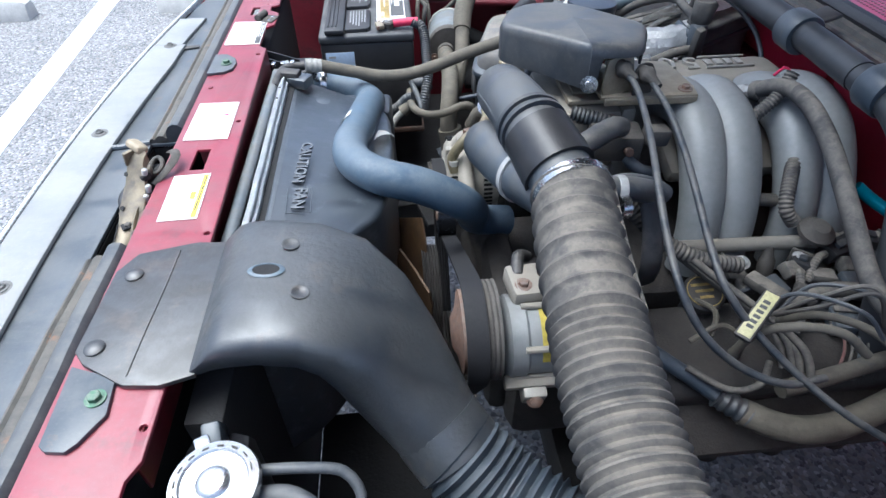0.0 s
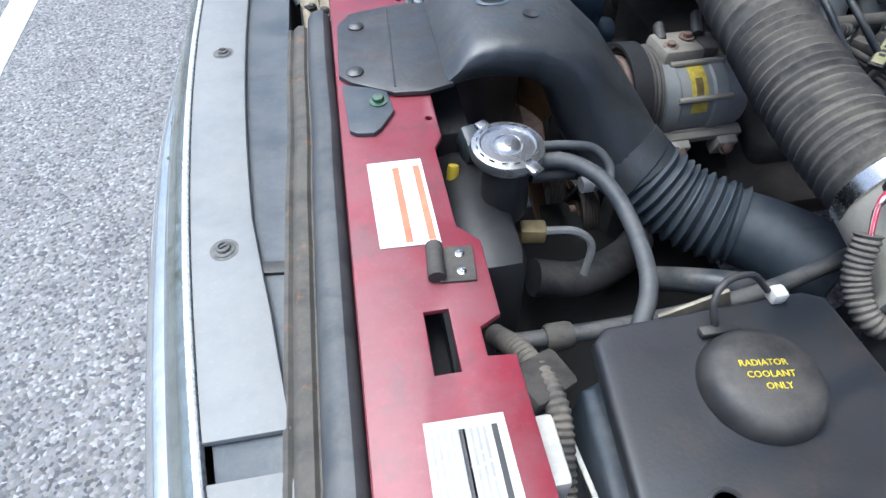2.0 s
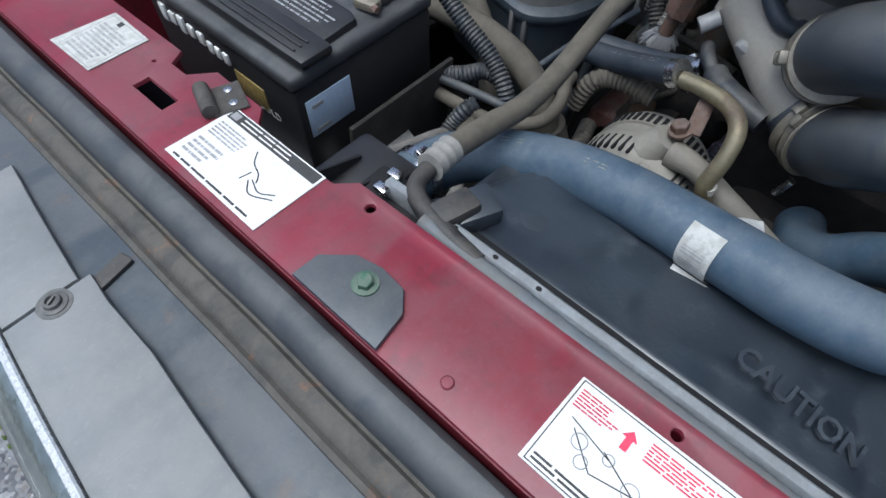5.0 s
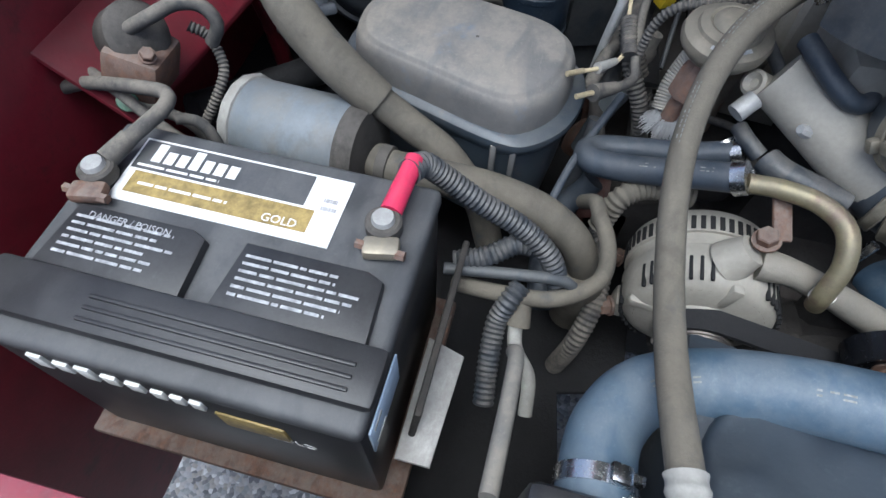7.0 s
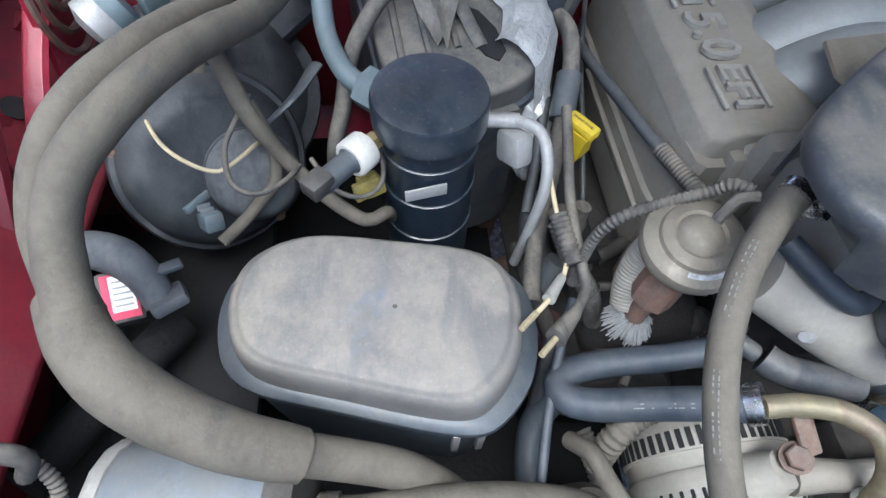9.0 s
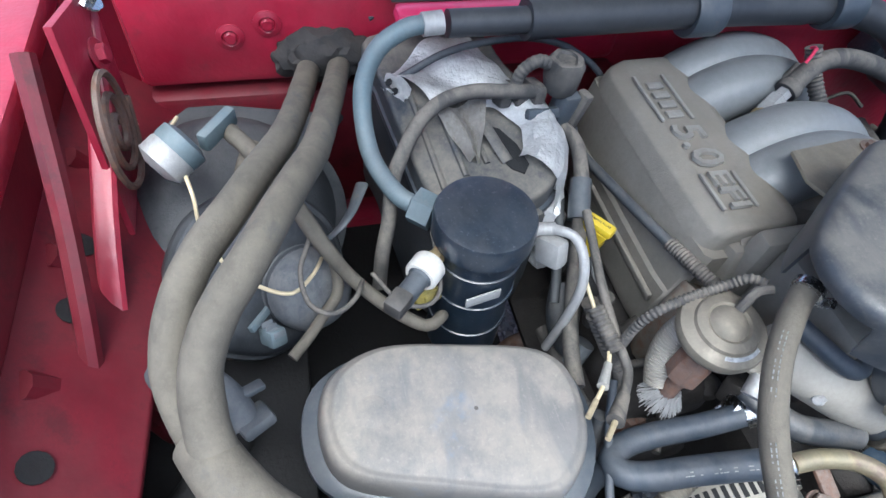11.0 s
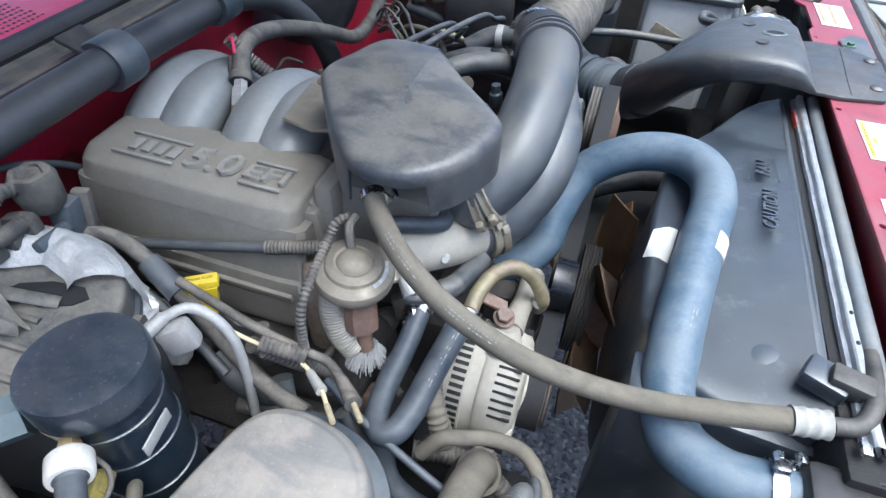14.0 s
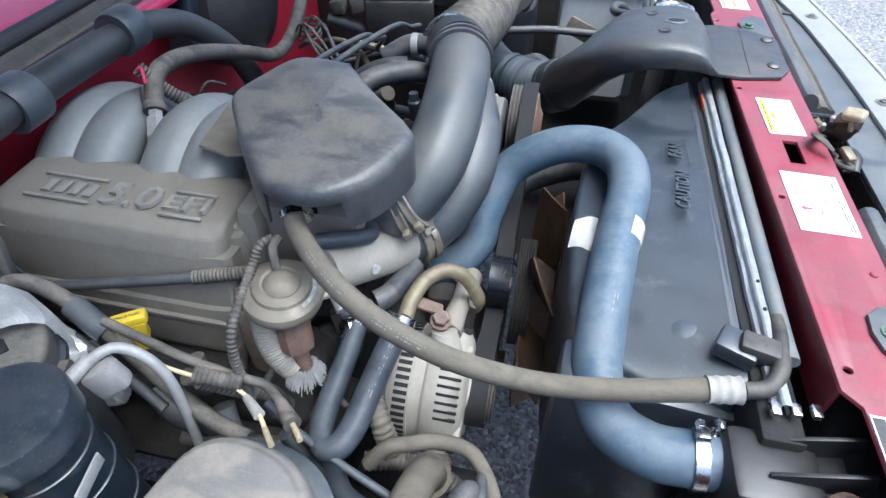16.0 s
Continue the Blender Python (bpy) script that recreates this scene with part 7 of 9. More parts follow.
hose("wiring_sleeve", [(0.772, -0.085, 1.045), (0.755, -0.095, 1.015), (0.720, -0.105, 0.985), (0.70, -0.115, 0.97)], 0.008, M_RUBBER, "ribbed grey wiring sleeve on the runners", "conduit", rib=(0.005, 0.0015, 1))
tagged(part("sensor_plug", lathe([(0.006, 0), (0.011, 0.006), (0.012, 0.02), (0.008, 0.03), (0.005, 0.04), (0, 0.04)], (0.755, -0.066, 0.99), (0.35, -0.3, 0.9), 14), M_RUBBER), "dark rubber plug beside the fuel fitting", "plug")
for pts in ([(0.77, -0.08, 1.045), (0.762, -0.078, 1.05), (0.757, -0.07, 1.035)],):
    hose("red_wire", pts, 0.002, M_REDBOOT, "thin red wire at a rubber plug", "wire")

# insulated pipe along the firewall, with its strap and blue-grey tube
M_PIPEFOAM = mat("black_pipe_foam", (0.030, 0.033, 0.039), 0.42, var=0.15, size=0.06, dust=0.4, dust_color=(0.11, 0.11, 0.108), bump=0.04, grain=0.002)
ins = thing("insulated_pipe", (0.83, 0.1, 1.04), "thick black foam-covered pipe along the firewall", "pipe")
part("foam", sweep([(0.826, 0.254, 1.062), (0.836, 0.12, 1.058), (0.842, 0.0, 1.055), (0.842, -0.12, 1.052)], 0.0210, 24), M_PIPEFOAM, ins, "smooth black foam")
part("foam", sweep([(0.842, -0.12, 1.052), (0.838, -0.20, 1.045), (0.822, -0.27, 1.02), (0.80, -0.33, 0.96), (0.79, -0.37, 0.88), (0.80, -0.39, 0.80)], 0.0195, 20), M_PIPEFOAM, ins)
part("joint", sweep([(0.820, 0.340, 1.065), (0.825, 0.24, 1.062)], 0.0140, 20), M_PIPEFOAM, ins, "lettered rubber end")
for y in (0.030, -0.165):
    part("strap", lathe([(0.0225, -0.019), (0.0285, -0.020), (0.0300, -0.017), (0.0300, 0.017), (0.0285, 0.020), (0.0225, 0.019)], (0.842, y, 1.0535), (0, 1, 0), 28), M_SHIELD, ins, "wide grey plastic strap")
part("strap_foot", box((0.868, 0.035, 1.072), (0.05, 0.04, 0.006), 0.002, (0, -18, 0)), M_BLACK, ins)
act = thing("ac_tube", (0.75, 0.42, 0.93), "blue-grey air conditioning tube from canister to firewall", "pipe")
part("tube", sweep([(0.672, 0.392, 0.962), (0.690, 0.412, 0.965), (0.735, 0.428, 0.968), (0.775, 0.432, 0.985), (0.800, 0.428, 1.015), (0.812, 0.412, 1.045), (0.818, 0.385, 1.062), (0.820, 0.362, 1.066)], 0.0096, 18, wobble=0.04), M_ACTUBE, act)
part("nut", lathe([(0.019, 0), (0.019, 0.022), (0.014, 0.024)], (0.662, 0.381, 0.962), (0.6, 0.7, 0.05), 6), M_ACTUBE, act)
part("sleeve", sweep([(0.8195, 0.366, 1.0655), (0.8205, 0.345, 1.0665)], 0.0118, 18), M_TUBE, act, "bright crimp sleeve")

# ---- heater box, foil and controls at the firewall ----
hb = thing("heater_box", (0.80, 0.42, 0.75), "black plastic heater box against the firewall", "heater box")
M_HEATER = mat("dusty_heater_case", (0.024, 0.033, 0.045), 0.38, var=0.3, size=0.05, dust=1.0, dust_color=(0.17, 0.155, 0.13), bump=0.1, grain=0.003)
heat_top = lambda x, y: 0.17 * (x - 0.72) + 0.05 * (0.33 - y)
o = smooth_ring([(0.925, 0.405), (0.86, 0.402), (0.78, 0.391), (0.705, 0.378), (0.675, 0.350), (0.668, 0.300), (0.683, 0.252), (0.716, 0.224), (0.76, 0.216), (0.81, 0.228), (0.86, 0.25), (0.925, 0.28)], 4)
part("case", slab(o, 0.74, 0.958, 0.006, top=heat_top, seg=3), M_HEATER, hb, "dusty case with a rounded end")
part("rim", slab([(0.795 + (x - 0.795) * 1.035, 0.318 + (y - 0.318) * 1.05) for x, y in o], 0.925, 0.932, 0.002, top=heat_top), M_SHROUD, hb, "dark rim")
for k in range(3):
    y0_ = 0.372 - 0.026 * k
    part("cover_rib", sweep([(0.83 - 0.01 * k, y0_, 0.9585 + heat_top(0.83 - 0.01 * k, y0_)), (0.70 + 0.012 * k, y0_ - 0.012, 0.9575 + heat_top(0.70 + 0.012 * k, y0_ - 0.012))], 0.004, 8), M_HEATER, hb, "low moulded rib")
part("opening", slab([(0.772, 0.296), (0.765, 0.284), (0.742, 0.270), (0.715, 0.264), (0.704, 0.272), (0.712, 0.284), (0.735, 0.297)], 0.9585, 0.9600, 0.0005, top=heat_top), M_VOID, hb, "dark opening")
part("flap", sweep([(0.768, 0.303, 0.978), (0.745, 0.296, 0.972), (0.722, 0.286, 0.962)], 0.007, 8, flat=0.45), M_HEATER, hb, "dusty plastic flap")
part("front_plate", slab([(0.655, 0.300), (0.672, 0.252), (0.690, 0.262), (0.676, 0.318)], 0.80, 0.93, 0.004), M_HEATER, hb)
part("scroll", lathe([(0.125, 0), (0.132, 0.006), (0.132, 0.014), (0.124, 0.020), (0.110, 0.055), (0.085, 0.078), (0.04, 0.088), (0, 0.09)], (0.795, 0.590, 0.835), (-0.25, -0.05, 1), 48), M_BLOWER, hb, "rounded blower scroll")
part("scroll_rim", lathe([(0.126, 0), (0.137, 0.002), (0.137, 0.010), (0.126, 0.012)], (0.792, 0.590, 0.845), (-0.25, -0.05, 1), 48), M_BLOWER, hb, "rounded rim")
part("flat_wing", slab([(0.70, 0.60), (0.90, 0.44), (0.94, 0.62), (0.86, 0.70), (0.72, 0.70)], 0.865, 0.875, 0.004, top=lambda x, y: 0.10 * (x - 0.70)), M_BLOWER, hb, "flat dusty wing")
bmt = thing("blower_motor", (0.66, 0.53, 0.80), "dusty grey blower motor on a black round housing", "motor")
BO, BZ_ = V(0.685, 0.557, 0.868), V(-0.70, -0.34, 0.55)
bm = lathe([(0.088, -0.02), (0.093, -0.012), (0.093, 0.004), (0.090, 0.008), (0.085, 0.008), (0.083, 0.013), (0.080, 0.026), (0.072, 0.036), (0.062, 0.042), (0.055, 0.044), (0.046, 0.043)], BO, BZ_, 48)
for v_ in bm.verts:
    v_.co += BZ_.normalized() * 0.010 * noise.noise(v_.co * 22)
part("housing", bm, M_BLOWER, bmt, "grimy black round housing with swellings")
bm = lathe([(0.046, 0.02), (0.044, 0.030), (0.0435, 0.056), (0.042, 0.066), (0.038, 0.074), (0.032, 0.079), (0.024, 0.082), (0.015, 0.0832), (0.0, 0.0838)], BO + V(0.002, -0.029, -0.012), BZ_, 36)
part("motor", bm, mat("dirty_motor_can", (0.07, 0.078, 0.088), 0.5, var=0.4, size=0.02, dust=0.85, dust_color=(0.19, 0.19, 0.185), bump=0.12, grain=0.002, spots=(0.03, 0.034, 0.04), spot_amount=0.4, spot_size=0.03), bmt)
part("motor_band", lathe([(0.0432, 0.048), (0.0442, 0.049), (0.0442, 0.056), (0.0432, 0.057)], BO + V(0.002, -0.029, -0.012), BZ_, 32), M_BLOWER, bmt, "dark band")
for a in range(5):
    m = basis(BO, BZ_)
    bolt(m @ V(0.087 * math.cos(a * 1.26 + 0.5), 0.087 * math.sin(a * 1.26 + 0.5), 0.007), BZ_, 0.0036, M_RUST, bmt, "rusty screw")
for a, r in ((0.4, 0.066), (1.3, 0.070), (2.1, 0.064)):
    m = basis(BO, BZ_)
    part("web", box(m @ V(r * math.cos(a), r * math.sin(a), 0.030), (0.007, 0.026, 0.014), 0.003, m.to_3x3().to_4x4() @ Matrix.Rotation(a, 4, 'Z')), M_BLACK, bmt)
part("plug", box((0.606, 0.548, 0.875), (0.024, 0.018, 0.018), 0.003, (20, 30, 40)), M_ACTUBE, bmt, "blue-grey wiring plug")
for k in range(4):
    part("plug_rib", box((0.601 + 0.004 * k, 0.541 + 0.0035 * k, 0.884 + 0.001 * k), (0.0014, 0.012, 0.006), 0.0004, (20, 30, 40)), M_GREYCYL, bmt)
part("plug_clip", box((0.620, 0.558, 0.886), (0.006, 0.030, 0.007), 0.001, (10, 30, 60)), M_ACTUBE, bmt, "blue-grey clip")
fw = thing("foil_wrap", (0.80, 0.31, 0.93), "crumpled silver foil heat wrap over the heater box", "foil")


def crumpled(a, b, c, d, n, m_, bulge, amount, seed):
    """A foil sheet over four corners, with folds and creases."""
    bm = bmesh.new()
    rows_ = []
    for i in range(n):
        row = []
        for j in range(m_):
            u, w = i / (n - 1), j / (m_ - 1)
            p = V(a).lerp(V(b), u).lerp(V(d).lerp(V(c), u), w)
            p.z += bulge * math.sin(math.pi * w) + 0.006 * math.sin(9 * u + 4 * w + seed)
            q = p * 32 + V(seed, 0, 0)
            p += V(noise.noise(q), noise.noise(q + V(5, 0, 0)), abs(noise.noise(q * 0.8 + V(0, 7, 0))) * 2) * amount
            row.append(bm.verts.new(p))
        rows_.append(row)
    for i in range(n - 1):
        for j in range(m_ - 1):
            bm.faces.new((rows_[i][j], rows_[i + 1][j], rows_[i + 1][j + 1], rows_[i][j + 1]))
    bmesh.ops.solidify(bm, geom=bm.faces[:], thickness=0.0006)
    return bm


M_FOILDUST = mat("dusty_foil", (0.62, 0.60, 0.56), 0.5, metal=0.25, var=0.2, size=0.03, dust=0.75, dust_color=(0.27, 0.25, 0.215), bump=0.3, grain=0.01)
part("sheet", crumpled((0.925, 0.300, 1.004), (0.852, 0.388, 0.988), (0.792, 0.352, 0.980), (0.815, 0.262, 0.990), 18, 16, 0.005, 0.003, 3), M_FOIL, fw, "white-silver foil sheet", sharp=20)
part("lower_sheet", crumpled((0.800, 0.290, 0.985), (0.794, 0.354, 0.979), (0.728, 0.330, 0.967), (0.722, 0.318, 0.966), 14, 16, 0.003, 0.002, 6), M_FOILDUST, fw, "dust-covered foil tongue", sharp=20)
bm = bmesh.new()
rows_ = []
for i in range(34):
    a = radians(-12 - 125 * i / 33)
    row = []
    for j, (r, dz) in enumerate(((0.040, 0.006), (0.049, 0.014), (0.058, 0.017), (0.067, 0.018), (0.077, 0.014), (0.085, 0.006), (0.091, -0.008), (0.094, -0.026), (0.096, -0.046))):
        x_, y_ = 0.752 + r * math.cos(a), 0.302 + r * math.sin(a)
        p_ = V(x_, y_, 0.958 + heat_top(x_, y_) + dz)
        q_ = p_ * 34
        p_ += V(noise.noise(q_), noise.noise(q_ + V(5, 0, 0)), abs(noise.noise(q_ * 1.2 + V(0, 7, 0))) * 1.4 - 0.2) * 0.0055
        row.append(bm.verts.new(p_))
    rows_.append(row)
for A_, B_ in zip(rows_, rows_[1:]):
    for j in range(len(A_) - 1):
        bm.faces.new((A_[j], B_[j], B_[j + 1], A_[j + 1]))
bmesh.ops.solidify(bm, geom=bm.faces[:], thickness=0.0006)
part("strip", bm, M_FOIL, fw, "crumpled bright foil round the case end", sharp=14)
ear = part("ear", crumpled((0.858, 0.392, 0.984), (0.846, 0.402, 0.966), (0.815, 0.386, 0.962), (0.822, 0.372, 0.983), 6, 8, 0.002, 0.002, 5), M_FOIL, fw, "torn foil corner", sharp=20)
for p_ in ((0.842, 0.393, 0.982), (0.832, 0.388, 0.977)):
    part("tear", lathe([(0.0045, 0), (0.0045, 0.001), (0, 0.001)], p_, (-0.3, 0.7, 0.8), 7), M_VOID, ear, "torn hole")
bm = sweep([(0.740, 0.240, 0.935), (0.712, 0.236, 0.915), (0.696, 0.232, 0.875), (0.70, 0.225, 0.82)], 0.022, 22, step=0.004)
for v_ in bm.verts:
    v_.co += V(noise.noise(v_.co * 60), noise.noise(v_.co * 60 + V(9, 0, 0)), noise.noise(v_.co * 50)) * 0.008
part("sleeve", bm, M_FOIL, fw, "crumpled foil sleeve", sharp=20)
cp = thing("solenoid_pack", (0.79, 0.215, 0.95), "dusty dark grey solenoid and connector pack", "connector")
bm = lathe([(0.0, 0.0), (0.016, 0.0), (0.019, 0.006), (0.020, 0.020), (0.0205, 0.034), (0.018, 0.040), (0.013, 0.0405), (0.011, 0.037), (0.0, 0.037)], (0.786, 0.214, 1.0), (0, 0, 1), 20)
for v_ in bm.verts:
    v_.co += V(noise.noise(v_.co * 80), noise.noise(v_.co * 80 + V(9, 0, 0)), 0) * 0.004
part("block", bm, M_RUBBER, cp)
part("stem", box((0.783, 0.206, 0.965), (0.026, 0.024, 0.075), 0.006, (4, -6, 12)), M_SHIELD, cp)
part("stem", box((0.776, 0.190, 0.972), (0.018, 0.014, 0.060), 0.004, (10, -6, 25)), M_RUBBER, cp)
for y_, z_, w_ in ((0.240, 0.996, 0.030), (0.258, 0.990, 0.024), (0.276, 0.992, 0.020)):
    part("side_plug", box((0.792, y_, z_), (w_, 0.016, 0.022), 0.004, (8, 10, 15)), M_RUBBER, cp)
part("bracket", box((0.770, 0.232, 0.982), (0.010, 0.050, 0.012), 0.003, (12, 20, 18)), M_SHIELD, cp)
part("cable", sweep([(0.788, 0.225, 1.030), (0.790, 0.246, 1.036), (0.790, 0.262, 1.022), (0.788, 0.264, 1.000), (0.788, 0.254, 0.985)], 0.0065, 12, rib=(0.005, 0.0008, 1)), M_RUBBER, cp)
hose("wiring_loom", [(0.785, 0.205, 0.955), (0.745, 0.195, 0.955), (0.70, 0.200, 0.935), (0.655, 0.215, 0.915), (0.60, 0.235, 0.885), (0.545, 0.255, 0.87), (0.50, 0.265, 0.865)], 0.0085, M_RUBBER, "dusty grey wiring loom beside the plenum", "loom")
hose("wiring_loom", [(0.82, 0.215, 0.93), (0.76, 0.212, 0.935), (0.71, 0.218, 0.915), (0.66, 0.232, 0.895), (0.60, 0.25, 0.86)], 0.0055, M_SEAL, "thin dark wiring loom beside the plenum", "loom")
tagged(part("loom_connector", sweep([(0.705, 0.200, 0.938), (0.665, 0.213, 0.918)], 0.0125, 10), M_SHIELD), "dark grey round loom connector", "connector")
hose("loom_sleeve", [(0.553, 0.241, 0.922), (0.528, 0.237, 0.916), (0.510, 0.234, 0.911)], 0.0074, M_RUBBER, "ribbed grey loom sleeve", "sleeve", rib=(0.005, 0.0014, 1))
hose("sensor_wire", [(0.655, 0.216, 0.945), (0.603, 0.224, 0.935), (0.56, 0.229, 0.925), (0.511, 0.228, 0.910), (0.494, 0.225, 0.90), (0.472, 0.240, 0.903), (0.447, 0.264, 0.912)], 0.0048, M_RUBBER, "grey taped wire running to the canister", "wire")
hose("sensor_wire", [(0.589, 0.244, 0.935), (0.553, 0.241, 0.92), (0.528, 0.237, 0.915), (0.504, 0.244, 0.91), (0.481, 0.261, 0.915), (0.464, 0.279, 0.92)], 0.0021, M_CREAM, "cream wire running to the canister", "wire")
tagged(part("wire_boot", sweep([(0.470, 0.242, 0.904), (0.447, 0.264, 0.912)], [0.006, 0.0085], 12), M_RUBBER), "grey rubber boot on a wire", "boot")
hose("drop_line", [(0.496, 0.230, 0.875), (0.458, 0.247, 0.862), (0.411, 0.265, 0.855), (0.355, 0.281, 0.84)], 0.0042, M_BLUEDARK, "dark blue line beside the canister", "line")
for x, y, z in ((0.447, 0.264, 0.912), (0.466, 0.277, 0.920)):
    tagged(part("wire_tip", sweep([(x, y, z), (x - 0.014, y + 0.015, z + 0.004)], 0.0027, 8), M_CREAMDULL), "dirty pale wire terminal on the canister", "terminal")
tagged(part("inline_connector", sweep([(0.500, 0.247, 0.911), (0.478, 0.264, 0.916)], [0.0038, 0.0055], 10), M_DULLWHITE), "dusty pale inline wire connector", "connector")
hose("ground_strap", [(0.955, 0.385, 1.045), (0.962, 0.37, 1.03), (0.955, 0.372, 1.01), (0.940, 0.40, 1.0)], 0.003, M_SEAL, "dark ground wire with a ring terminal", "wire")
tagged(part("ring_terminal", lathe([(0.011, 0), (0.011, 0.003), (0.005, 0.004), (0, 0.004)], (0.952, 0.425, 0.995), (-1, 0, 0.3), 16), M_TUBE), "round metal ring terminal on the firewall", "terminal")
hose("arched_hose", [(0.786, 0.240, 1.000), (0.780, 0.282, 1.008), (0.787, 0.315, 1.005), (0.783, 0.347, 0.999), (0.766, 0.375, 0.988), (0.737, 0.399, 0.970), (0.717, 0.412, 0.950), (0.690, 0.420, 0.925), (0.668, 0.43, 0.90), (0.655, 0.435, 0.86)], 0.008, M_RUBBER, "grey rubber hose arched over the foil", seg=14)
hose("firewall_cable", [(0.845, 0.38, 0.985), (0.85, 0.33, 1.010), (0.85, 0.28, 1.022), (0.86, 0.22, 1.016), (0.87, 0.16, 0.99), (0.865, 0.11, 0.95), (0.86, 0.10, 0.90)], 0.0042, M_SEAL, "thin dark cable in front of the firewall", "cable")

# accumulator canister
an = thing("accumulator", (0.622, 0.345, 0.79), "dark blue-black metal accumulator canister with a flat round lid", "canister")
AZ = V(0.03, 0, 1)
part("can", lathe([(0.032, 0), (0.041, 0.01), (0.041, 0.180)], (0.618, 0.345, 0.795), AZ, 44), M_NAVY, an)
for h in (0.055, 0.105, 0.150):
    part("band", lathe([(0.0411, 0), (0.0425, 0.001), (0.0425, 0.006), (0.0411, 0.007)], V(0.618, 0.345, 0.795) + AZ * h, AZ, 44), M_NAVY, an, "dark rolled band")
part("cap", lathe([(0.042, 0), (0.0480, 0.003), (0.0482, 0.026), (0.0466, 0.0295), (0.041, 0.0312), (0, 0.0318)], (0.6235, 0.345, 0.972), AZ, 48), M_NAVY, an, "dark lid")
part("label", box((0.5758, 0.352, 0.936), (0.002, 0.036, 0.013), 0.0005, (0, 2, 10)), M_TUBE, an, "scuffed bright label")
part("fitting", sweep([(0.627, 0.305, 0.965), (0.628, 0.285, 0.962), (0.626, 0.268, 0.962)], 0.0068, 12), M_TUBE, an)
part("fitting", box((0.612, 0.272, 0.945), (0.03, 0.02, 0.03), 0.005, (10, 20, 30)), M_TUBE, an, "cast fitting")
hose("silver_pipe", [(0.626, 0.272, 0.963), (0.610, 0.255, 0.967), (0.590, 0.250, 0.958), (0.573, 0.251, 0.932), (0.566, 0.257, 0.887), (0.568, 0.262, 0.82)], 0.0050, M_TUBE, "bent bare aluminium pipe", "pipe", seg=14)
ps = thing("pressure_switch", (0.595, 0.408, 0.96), "dark pressure switch plug with a white collar and brass nut", "switch")
d = V(0.72, -0.68, -0.05).normalized()
p = V(0.596, 0.405, 0.966)
part("collar", lathe([(0.0145, -0.010), (0.016, -0.008), (0.016, 0.008), (0.0145, 0.010)], p, d, 22), M_WHITEPL, ps, "white collar")
part("nut", lathe([(0.0085, 0.008), (0.0085, 0.020), (0.007, 0.022), (0.007, 0.03)], p, d, 6), M_BRASS, ps, "brass nut")
part("plug", lathe([(0.008, -0.045), (0.0098, -0.04), (0.0098, -0.012), (0.0135, -0.008)], p, d, 18), M_SHIELD, ps)
part("clip", box(p - d * 0.045 + V(0, 0, 0.004), (0.022, 0.018, 0.016), 0.003, (0, 0, -45)), M_BLACK, ps)

# ---- canister, filter and hoses on the passenger side ----
can = thing("vapour_canister", (0.47, 0.40, 0.82), "dusty grey plastic oval canister with a domed lid", "canister")
o = smooth_ring([(0.490, 0.515), (0.535, 0.503), (0.556, 0.455), (0.545, 0.38), (0.526, 0.308), (0.492, 0.284), (0.440, 0.291), (0.406, 0.318), (0.400, 0.350), (0.422, 0.425), (0.448, 0.496)], 5)
inset = lambda k, z: [(0.478 + (x - 0.478) * k, 0.40 + (y - 0.40) * k, z) for x, y in o]
part("lid", loft([inset(1.005, 0.882), inset(1.0, 0.898), inset(0.985, 0.910), inset(0.955, 0.918), inset(0.925, 0.9205), inset(0.905, 0.9215), inset(0.89, 0.9245), inset(0.86, 0.926), inset(0.60, 0.927), inset(0.05, 0.9275)]), M_CANISTER, can)
part("flange", loft([inset(1.07, 0.862), inset(1.125, 0.868), inset(1.14, 0.875), inset(1.13, 0.880), inset(1.06, 0.884), inset(0.98, 0.885)]), M_SHIELD, can, "dark rolled flange")
part("body", loft([inset(0.96, 0.74), inset(1.02, 0.80), inset(1.07, 0.872)]), M_SHIELD, can, "darker body")
part("dimple", lathe([(0.017, 0), (0.013, 0.0015), (0.004, 0.002), (0, 0.002)], (0.492, 0.468, 0.9258), seg=22), M_CANISTER, can)
part("dimple", lathe([(0.006, 0), (0.005, 0.0008), (0, 0.001)], (0.478, 0.385, 0.9265), seg=14), M_IRON, can)
for y in (0.345, 0.325):
    part("rib", box((0.392, y, 0.85), (0.006, 0.006, 0.05), 0.001), M_CANISTER, can)

fi = thing("air_silencer", (0.345, 0.54, 0.80), "blue-grey painted steel cylinder with a rolled rim", "canister")
SO, SZ = (0.365, 0.590, 0.861), (-0.11, -1, 0.08)
part("drum", lathe([(0.044, 0.0), (0.0475, 0.004), (0.0475, 0.112), (0.046, 0.116)], SO, SZ, 44), M_GREYCYL, fi)
part("end_cap", lathe([(0.0462, 0.114), (0.0468, 0.118), (0.0468, 0.128), (0.044, 0.134), (0.02, 0.137), (0, 0.137)], SO, SZ, 44), M_IRON, fi, "dirty dark end cap")
part("rim", lathe([(0.044, -0.005), (0.050, -0.004), (0.0515, 0.001), (0.050, 0.006), (0.048, 0.007)], SO, SZ, 16), M_DULLWHITE, fi, "cream rolled rim with flats")
for x, y, z in ((0.330, 0.556, 0.896), (0.371, 0.532, 0.908)):
    part("chip", box((x, y, z), (0.004, 0.003, 0.002), 0.0005, (0, 20, 30)), M_INK, fi, "dark chip")
bolt((0.318, 0.448, 0.855), (0.1, -1, 0), 0.006, M_RUST, fi, "rusty bolt")
